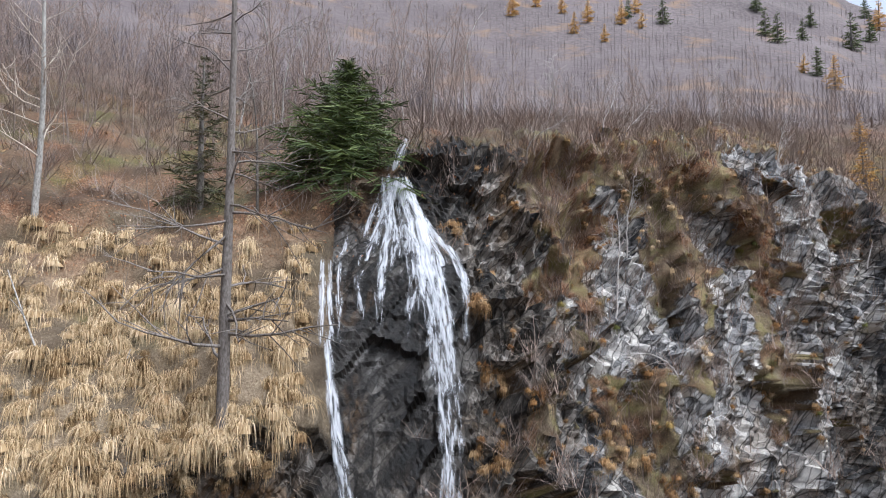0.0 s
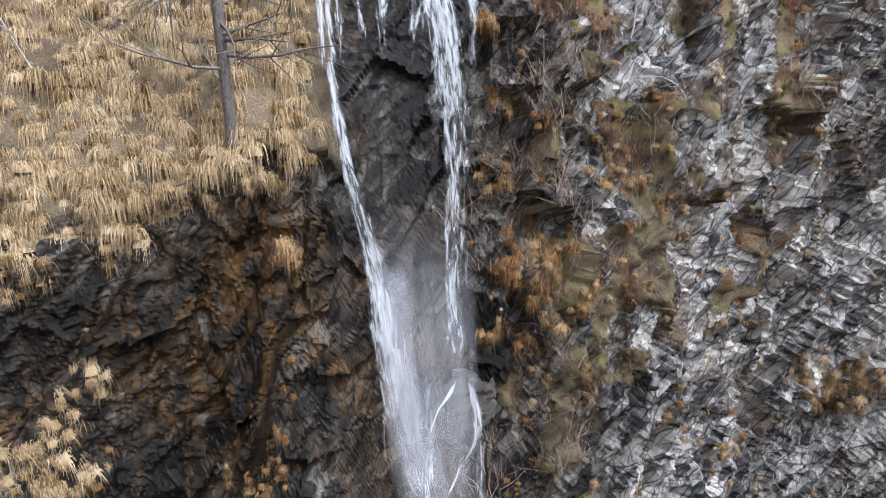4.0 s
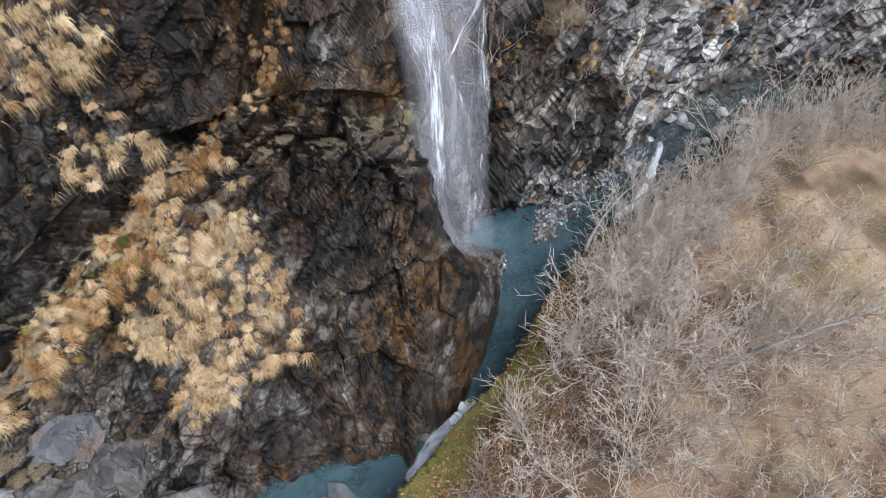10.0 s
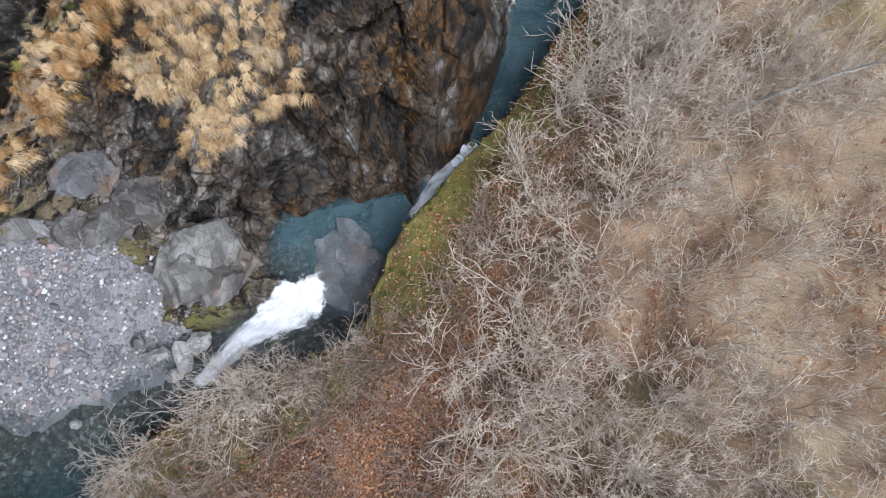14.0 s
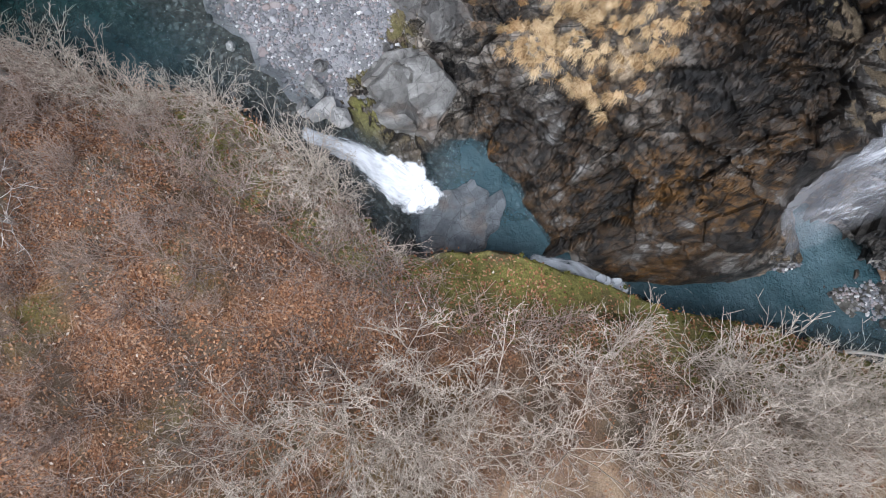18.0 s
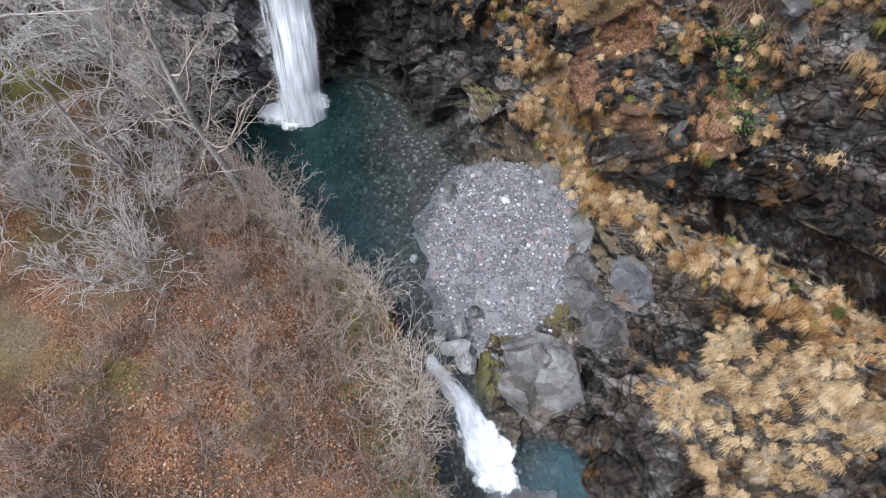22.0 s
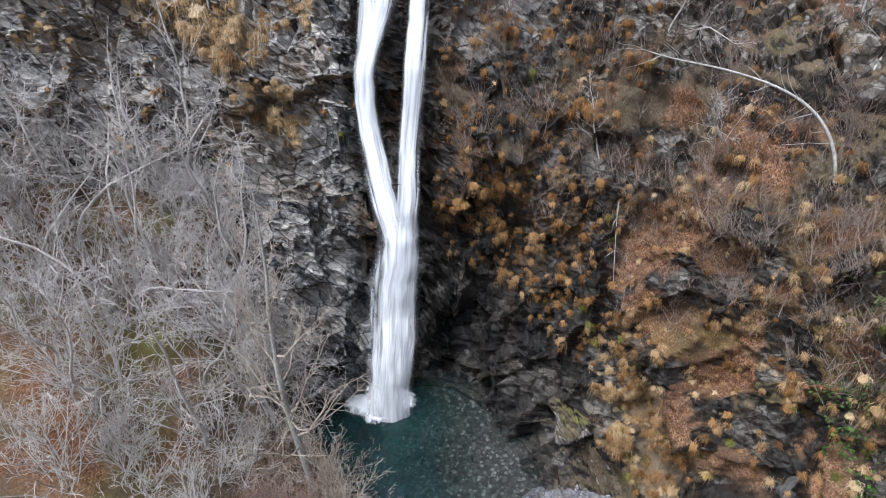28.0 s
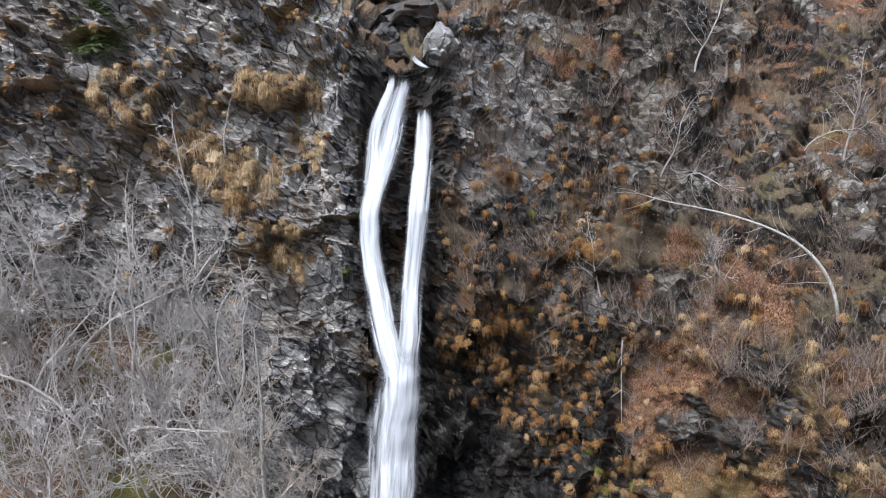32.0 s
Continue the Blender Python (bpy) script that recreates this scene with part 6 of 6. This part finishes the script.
part("trunk", fast_mesh("trunk", *tubes([(bow_fine, np.linspace(0.065, 0.015, 31))], 7)), PALE_BARK, bow)
r_ = np.random.default_rng(522)
bow_twigs = [grow(r_, bow_line[k] * (1 - u) + bow_line[k + 1] * u, (r_.normal() * 0.4, -0.8, r_.normal() * 0.7), r_.uniform(0.5, 1.6), 0.018, 0.3, 0.02, 4, 0.3) for k in range(1, 6) for u in (0.1, 0.35, 0.6, 0.85)]
part("crown", fast_mesh("crown", *tubes(bow_twigs, 3)), PALE_BARK, bow)


def dead_branch(at, points, radius, label, seed):
    """A bare fallen branch with a few side twigs."""
    top = empty("fallen_branch", at, label, "branch")
    r = np.random.default_rng(seed)
    p = np.array(points, float)
    lines = [(p, np.linspace(radius, radius * 0.35, len(p)))]
    for k in range(1, len(p) - 1):
        for _ in range(2):
            lines.append(grow(r, p[k], side_way(r, p[k + 1] - p[k], 50), r.uniform(0.3, 0.8), radius * 0.4, 0.3, 0, 3, 0.3))
    part("wood", fast_mesh("wood", *tubes(lines, 5)), PALE_BARK, top)


dead_branch((-10.7, 18.2, 22.35), [(0, 0, 0), (-0.7, 0.1, 0.05), (-1.1, 0.3, 0.9), (-1.8, 0.6, 2.0), (-2.8, 1.2, 3.4)], 0.05, "grey fallen branch lying on straw tussocks", 531)
dead_branch((-8.9, 18.8, 22.3), [(0, 0, 0), (-0.4, 0, -0.05), (-0.6, 0.1, 0.5), (-0.5, 0.3, 1.1)], 0.04, "pale fallen branch lying on straw tussocks", 532)
dead_branch((-24.2, -1.8, 13.6), [(0, 0, 0), (0.5, 0.1, -1.0), (1.1, 0.3, -2.2), (1.6, 0.5, -3.4)], 0.035, "pale dead branch hanging down a grassy slope", 533)


# dead leaves on the bank and between the trees
def leaf_material():
    m = Mat("fallen_leaf", 0.7, 0.2)
    return m.color(m.ramp(m.island(), (0.0, (0.10, 0.045, 0.025)), (0.35, (0.22, 0.10, 0.045)), (0.7, (0.30, 0.15, 0.075)), (0.97, (0.36, 0.23, 0.14)), (1.0, (0.5, 0.45, 0.38)))).m


def leaves(name, weight, count, seed, label, mat=None, size=1.0, lift=0.09):
    i, r = scatter(weight, count, seed)
    n = GN[i]
    a = np.cross(n, r.normal(size=(count, 3)))
    a /= np.linalg.norm(a, axis=1, keepdims=True)
    b = np.cross(n, a)
    c = GP[i] + a * r.normal(size=(count, 1)) * 0.15 + b * r.normal(size=(count, 1)) * 0.15 + n * r.uniform(0.02, lift, (count, 1))
    n2 = n * r.uniform(-0.6, 0.6, (count, 1))
    s = size * r.uniform(0.035, 0.075, (count, 1))
    v = np.stack([c - a * s, c - b * s * 0.6 + n2 * s, c + a * s, c + b * s * 0.6 + n2 * s], 1).reshape(-1, 3)
    me = fast_mesh(name, v, np.arange(count * 4).reshape(-1, 4), False)
    me.materials.append(mat or leaf_material())
    return tagged(new(name, me), label, "leaves", kind="stuff")


leafy = np.clip(0.15 + 2.2 * fbm(GP * 0.25 + 9, 3, k=57), 0, 1)
leaves("fallen_leaves", bump01(b_f, 0.05, 0.1, 2.0, 2.1) * (0.25 + leafy) * (0.4 + 0.8 * (az_f > 60)) * (az_f > -100) * (reach_f < 24), 40000, 751, "rust-brown fallen leaves on the bank")
leaves("hillside_leaves", bump01(az_f, -46, -44, 56, 60) * bump01(b_f, 7.6, 7.8, 8.5, 8.7) * (0.1 + leafy), 9000, 752, "rust-brown fallen leaves on the hillside")
leaves("slope_leaves", bump01(az_f, 75, 80, 112, 114) * bump01(b_f, 6.4, 6.8, 8.5, 8.8) * leafy, 2500, 753, "rust-brown fallen leaves on the steep slope")

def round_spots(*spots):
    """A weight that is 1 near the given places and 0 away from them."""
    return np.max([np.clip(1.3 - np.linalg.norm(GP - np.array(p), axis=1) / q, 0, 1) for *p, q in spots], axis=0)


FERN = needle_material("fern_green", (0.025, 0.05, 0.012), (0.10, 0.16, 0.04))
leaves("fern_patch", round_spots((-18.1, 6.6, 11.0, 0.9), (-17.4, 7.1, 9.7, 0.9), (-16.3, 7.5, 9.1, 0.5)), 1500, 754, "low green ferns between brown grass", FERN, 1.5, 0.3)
conifer("juniper", (-19.3, 8.3, 14.4), 517, 1.9, 1.8, "bushy green conifer among rocks on the slope", SPRUCE, whorls=15, sprays=13, tuft=1.3)

# ---- stones ----
def stone_material(name, lo, mid, hi, rusty=0.25, wet=0.75):
    m = Mat(name, wet, 0.35)
    at = m.coords()
    n, f = m.noise(2.2, 8, 0.7, at), m.noise(14, 7, 0.72, at)
    bed = m.noise(1.6, 8, 0.7, m.coords((0.5, 1.0, 2.6), (0, 35, 0)))
    n = m.math("ADD", m.math("MULTIPLY", n, 0.5), m.math("MULTIPLY", bed, 0.5))
    split = m.cells(1.3, m.coords((0.8, 1, 1.8), (0, 40, 0)), "DISTANCE_TO_EDGE")
    c = m.ramp(m.math("ADD", m.math("MULTIPLY", n, 0.75), m.math("MULTIPLY", m.random(), 0.3)), (0.38, lo), (0.52, mid), (0.7, hi))
    c = m.mix(m.ramp(m.noise(0.9, 3, 0.5, at), (0.52, 0.0), (0.68, rusty)), c, (0.17, 0.095, 0.045))
    c = m.mix(m.ramp(f, (0.6, 0.0), (0.75, 0.4)), c, hi)
    c = m.mix(m.ramp(split, (0.0, 0.6), (0.02, 0.0)), c, (0.015, 0.013, 0.011))
    face, r_a, _ = m.facets(1.5, m.warped(m.coords((0.6, 1, 1.5), (0, 45, 20)), 1.3, 0.3))
    c = m.mix(m.ramp(r_a, (0.2, 0.55), (0.6, 0.0)), c, lo)
    return m.color(c).bump(m.sum((n, 0.12, 0.5), (f, 0.05, 0.5), (face, 0.8, 0.0)), 0.9, 1.0).m


def pebble_material():
    m = Mat("pebble", 0.8, 0.3)
    pick = m.math("FRACT", m.math("ADD", m.island(), m.random()))
    c = m.ramp(pick, (0.0, (0.085, 0.085, 0.092)), (0.3, (0.14, 0.142, 0.153)), (0.55, (0.205, 0.205, 0.218)), (0.75, (0.225, 0.178, 0.166)), (0.9, (0.28, 0.28, 0.288)), (0.99, (0.5, 0.5, 0.49)))
    return m.color(m.mix(m.ramp(m.noise(30, 3), (0.45, 0.0), (0.7, 0.35)), c, (0.14, 0.135, 0.13))).m


GREY = stone_material("grey_rock", (0.03, 0.028, 0.027), (0.10, 0.096, 0.09), (0.24, 0.235, 0.225))
PALE = stone_material("pale_rock", (0.10, 0.10, 0.098), (0.27, 0.265, 0.255), (0.46, 0.45, 0.43), 0.2)
WET = stone_material("wet_rock", (0.018, 0.016, 0.014), (0.05, 0.046, 0.042), (0.14, 0.135, 0.13), 0.35, 0.35)
PEBBLE = pebble_material()


def boulder(at, size, seed, label, mat=GREY, turn=0.0, tilt=(0, 0), group="", name="boulder", rugged=0.0):
    v, f = stone_shape(seed, 3 if max(size) < 0.7 else 4 if max(size) < 1.5 else 5, (1, 1, 1), 0.2)
    q, _ = blocks(v * (2.2, 2.6, 3.4) + seed, 92)
    v = v * (1 + (0.16 if max(size) < 1.5 else 0.26) * q + 0.05 * fbm(v * 6 + seed, 3, k=91))[:, None]
    if rugged:
        q, _ = blocks(v * (1.4, 1.4, 0.7) + seed + 3, 95)
        v = v * (1 + rugged * np.stack([q, q, 0.4 * q], 1))
    me = fast_mesh(name, v * np.array(size), f)
    me.materials.append(mat)
    me.polygons.foreach_set("use_smooth", np.full(len(me.polygons), False))
    ob = tagged(new(name, me), label, "rock", group)
    ob.location, ob.rotation_euler = at, (tilt[0], tilt[1], turn)
    return ob


# the gravel bar: a low mound with its stones
def bar_z(x, y):
    q = np.hypot((x + 14.1) / 4.2, (y - 0.5) / 3.35)
    return 2.98 - 0.25 * q ** 2 - 0.6 * np.clip(q - 0.9, 0, 1) * 2, q


gravel = empty("gravel_bar", (0, 0, 0), "low bar of grey river gravel beside the pool", "gravel")
gt, gu = np.linspace(0, 2 * math.pi, 73)[:-1], np.linspace(0.0, 1.25, 30)[:, None]
gx, gy = -14.1 + 4.2 * gu * np.cos(gt), 0.5 + 3.35 * gu * np.sin(gt)
wob = 1 + 0.1 * np.sin(gt * 3 + 1) + 0.05 * np.sin(gt * 7) + 0.08 * np.sin(gt * 2 + 2) + 0.035 * np.sin(gt * 11) + 0.025 * np.sin(gt * 19 + 1)
gx, gy = -14.1 + (gx + 14.1) * wob, 0.5 + (gy - 0.5) * wob
gz, _ = bar_z(gx, gy)
part("gravel_bed", grid_mesh("gravel_bed", np.stack([gx, gy, gz - 0.03], 2).reshape(-1, 3), 30, 72, True), stone_material("gravel_bed", (0.07, 0.07, 0.074), (0.15, 0.15, 0.155), (0.24, 0.24, 0.245), 0.1), gravel)


def in_bar(r, n, reach):
    a, q = r.uniform(0, 2 * math.pi, n), np.sqrt(r.uniform(0, 1, n)) * reach
    w = 1 + 0.1 * np.sin(a * 3 + 1) + 0.05 * np.sin(a * 7) + 0.08 * np.sin(a * 2 + 2) + 0.035 * np.sin(a * 11) + 0.025 * np.sin(a * 19 + 1)
    x, y = -14.1 + 4.2 * q * w * np.cos(a), 0.5 + 3.35 * q * w * np.sin(a)
    z, _ = bar_z(x, y)
    return np.stack([x, y, z], 1)


r_ = np.random.default_rng(900)
small = [stone_shape(910 + k, 1, (1, 0.85, 0.6)) for k in range(6)]
n_small = 6000
pos = in_bar(r_, n_small, 1.17)
v, f, ids = strewn(small, pos, r_.uniform(0, 6.28, n_small), r_.uniform(0.06, 0.15, n_small), r_.integers(0, 6, n_small))
part("loose_gravel", fast_mesh("loose_gravel", v, f, False), PEBBLE, gravel, kind="stuff")
stone_meshes = []
for k in range(6):
    v, f = stone_shape(920 + k, 2, (1, 0.8, 0.55))
    me = fast_mesh("stone", v, f, False)
    me.materials.append(PEBBLE)
    stone_meshes.append(me)


dark_meshes = []
for me in stone_meshes:
    me = me.copy()
    me.materials[0] = WET
    dark_meshes.append(me)


def loose(parent, spots, sizes, r, name="stone", meshes=stone_meshes):
    for p, s in zip(spots, sizes):
        ob = new(name, meshes[r.integers(0, 6)])
        ob.parent = parent
        ob.location, ob.scale, ob.rotation_euler = p, (s, s, s), (r.normal() * 0.3, r.normal() * 0.3, r.uniform(0, 6.28))


loose(gravel, in_bar(r_, 290, 1.22) + (0, 0, 0.02), 0.14 + 0.26 * r_.uniform(0, 1, 290) ** 3, r_)

# pale boulders where the bar meets the cascade
for at, size, seed, turn in (((-9.6, -0.9, 2.85), (0.75, 0.55, 0.4), 941, 0.4), ((-10.3, -0.5, 2.9), (0.5, 0.4, 0.35), 942, 1.4), ((-8.7, -1.0, 2.75), (1.0, 0.7, 0.45), 943, 2.0), ((-8.3, -0.5, 2.6), (0.9, 0.6, 0.5), 944, 0.9),
                             ((-9.0, -1.6, 2.7), (0.55, 0.4, 0.3), 945, 0.1), ((-17.2, -1.4, 2.75), (0.7, 0.5, 0.3), 946, 0.6), ((-15.9, -2.5, 2.75), (1.0, 0.6, 0.35), 947, 0.3), ((-12.4, -3.4, 2.4), (0.35, 0.3, 0.25), 948, 0.3)):
    boulder(at, size, seed, "pale boulder at the edge of the gravel bar", PALE, turn, group="pale boulders")
# dark rocks between the bar and the hump, the split slab, the rounded rock above the cascade
boulder((-12.0, 5.25, 3.85), (1.8, 1.4, 0.9), 951, "large flat-topped grey slab, rusty at one end", stone_material("slab_rock", (0.05, 0.05, 0.052), (0.12, 0.12, 0.125), (0.22, 0.22, 0.22), 0.7), 0.5, (0.25, 0.1), name="rock_slab", rugged=0.3)
boulder((-8.7, 2.6, 2.1), (3.6, 3.2, 2.9), 952, "big rounded grey rock above the cascade", stone_material("mossy_rock", (0.04, 0.038, 0.035), (0.12, 0.115, 0.108), (0.28, 0.275, 0.26), 0.5, 0.4), 0.6)
for at, size, seed in (((-11.6, 3.6, 2.5), (2.0, 1.6, 1.4), 953), ((-13.2, 3.4, 2.6), (1.6, 1.2, 1.1), 954), ((-10.6, 4.6, 3.0), (1.9, 1.6, 1.3), 955), ((-14.8, 3.3, 2.7), (1.7, 1.0, 1.0), 956), ((-10.6, 2.2, 2.3), (1.3, 1.1, 0.9), 957), ((-17.4, 1.8, 2.8), (1.6, 1.0, 1.1), 958)):
    boulder(at, size, seed, "dark angular rock at the foot of the wall", GREY, seed * 0.7, group="rocks beside the bar")
boulder((-3.0, 1.9, 0.98), (2.5, 3.2, 0.5), 961, "smooth blue-grey rock shelf washed by the stream", stone_material("washed_rock", (0.06, 0.066, 0.072), (0.13, 0.142, 0.153), (0.22, 0.235, 0.248), 0.35, 0.35), 0.3, name="rock_shelf", rugged=0.4)
boulder((-1.55, 1.8, 1.2), (0.8, 1.0, 0.55), 962, "angular grey rock under the bank", PALE, 1.2)
# boulders at the lip of the second fall
for at, size, seed, label, mat in (((-29.0, -13.9, 25.6), (2.2, 2.6, 1.6), 971, "large dark boulder wedged above the waterfall", WET), ((-27.4, -14.5, 24.6), (1.7, 1.5, 1.4), 972, "grey boulder at the lip of the waterfall", GREY),
                                   ((-26.6, -13.2, 23.9), (1.2, 1.1, 0.9), 973, "grey boulder between the strands of the waterfall", GREY), ((-31.0, -14.8, 27.2), (3.0, 3.2, 1.2), 974, "pale flat boulder above the waterfall", PALE),
                                   ((-27.0, -11.4, 24.2), (1.5, 1.5, 1.8), 975, "pale grey block beside the lip", PALE)):
    boulder(at, size, seed, label, mat, seed * 1.3, group="boulders at the lip")
for at, size, seed in (((-16.9, 6.0, 7.4), (1.0, 0.8, 0.9), 983), ((-18.3, 7.6, 12.3), (1.3, 1.0, 0.9), 978), ((-18.6, 9.0, 12.6), (1.5, 1.2, 1.0), 979), ((-18.0, 9.4, 10.9), (1.2, 0.9, 0.9), 980)):
    boulder(at, size, seed, "grey lichened rock between brown tussocks", GREY, seed * 0.7, group="rocks on the slope")
boulder((-17.9, 8.2, 11.3), (1.1, 0.8, 1.3), 981, "grey upright stone on a mossy slope", GREY, 0.4)
# the dark knob in the middle of the first fall, ledges in its face
boulder((0.6, 18.4, 12.6), (2.0, 1.6, 2.4), 982, "black wet knob of rock under the falling water", WET, 0.3)

for at, size, seed, label, mat in (((4.4, 17.9, 0.3), (0.8, 0.55, 0.6), 984, "rusty brown boulder behind the gravel beach", stone_material("rusty_rock", (0.07, 0.045, 0.03), (0.18, 0.12, 0.08), (0.30, 0.23, 0.17), 0.6)), ((5.9, 18.5, 0.2), (0.6, 0.5, 0.4), 985, "grey boulder behind the gravel beach", PALE),
                                   ((7.0, 18.7, 0.1), (0.65, 0.5, 0.4), 986, "grey boulder behind the gravel beach", PALE), ((8.0, 21.0, 0.0), (0.9, 0.6, 0.5), 987, "grey boulder beside the rapids", PALE), ((10.4, 19.2, -0.1), (0.8, 0.6, 0.5), 988, "grey boulder beside the rapids", PALE),
                                   ((12.6, 20.9, -0.3), (1.0, 0.8, 0.5), 989, "blue-grey boulder in the rapids", PALE), ((13.2, 23.9, -0.4), (0.8, 0.6, 0.5), 990, "blue-grey boulder in the rapids", PALE), ((15.6, 24.6, -0.5), (0.7, 0.5, 0.4), 991, "pale boulder in the stream", PALE), ((18.8, 24.8, -0.5), (0.8, 0.6, 0.5), 992, "pale boulder in the stream", PALE)):
    boulder(at, size, seed, label, mat, seed * 0.9, group="boulders below the fall")

# the stream below the pool runs between grey boulders
r_ = np.random.default_rng(993)
for k in range(46):
    a_ = r_.uniform(-41, -25.5)
    u_ = r_.uniform(0.02, 1.0)
    q_ = float(EDGE(a_)) + 0.4 + u_ * (float(FOOT(a_)) - float(EDGE(a_)) - 0.6)
    big_ = r_.uniform(0.3, 0.75) * (1.5 if r_.uniform() < 0.2 else 1)
    boulder(polar(a_, q_, float(WATER(a_)) + 0.02), (big_, big_ * r_.uniform(0.6, 0.9), big_ * r_.uniform(0.45, 0.7)), 1000 + k, "pale grey boulder in the rapids", PALE, r_.uniform(0, 6.28), group="boulders in the rapids")

# gravel beach and stones beside the first pool
beach = empty("gravel_beach", (0, 0, 0), "dark wet gravel beach beside the plunge pool", "gravel")
i, r = scatter(bump01(az_f, -28, -25, -13, -11) * bump01(b_f, 5.3, 5.5, 6.0, 6.1), 1500, 905)
v, f, ids = strewn(small, GP[i] + (0, 0, 0.02), r.uniform(0, 6.28, 1500), r.uniform(0.08, 0.2, 1500), r.integers(0, 6, 1500))
part("loose_gravel", fast_mesh("loose_gravel", v, f, False), PEBBLE, beach, kind="stuff")
i, r = scatter(bump01(az_f, -44, -40, -14, -12) * bump01(b_f, 5.2, 5.5, 6.0, 6.15), 90, 906)
loose(beach, GP[i] + (0, 0, 0.08), r.uniform(0.2, 0.6, 90), r, "stone", dark_meshes)
i, r = scatter(bump01(az_f, 100, 104, 124, 128) * bump01(b_f, 3.0, 3.1, 3.9, 4.0), 60, 907)
shore = empty("pool_stones", (0, 0, 0), "dark stones under clear pool water", "stones")
loose(shore, GP[i] - (0, 0, 0.1), r.uniform(0.25, 0.6, 60), r, "stone", dark_meshes)
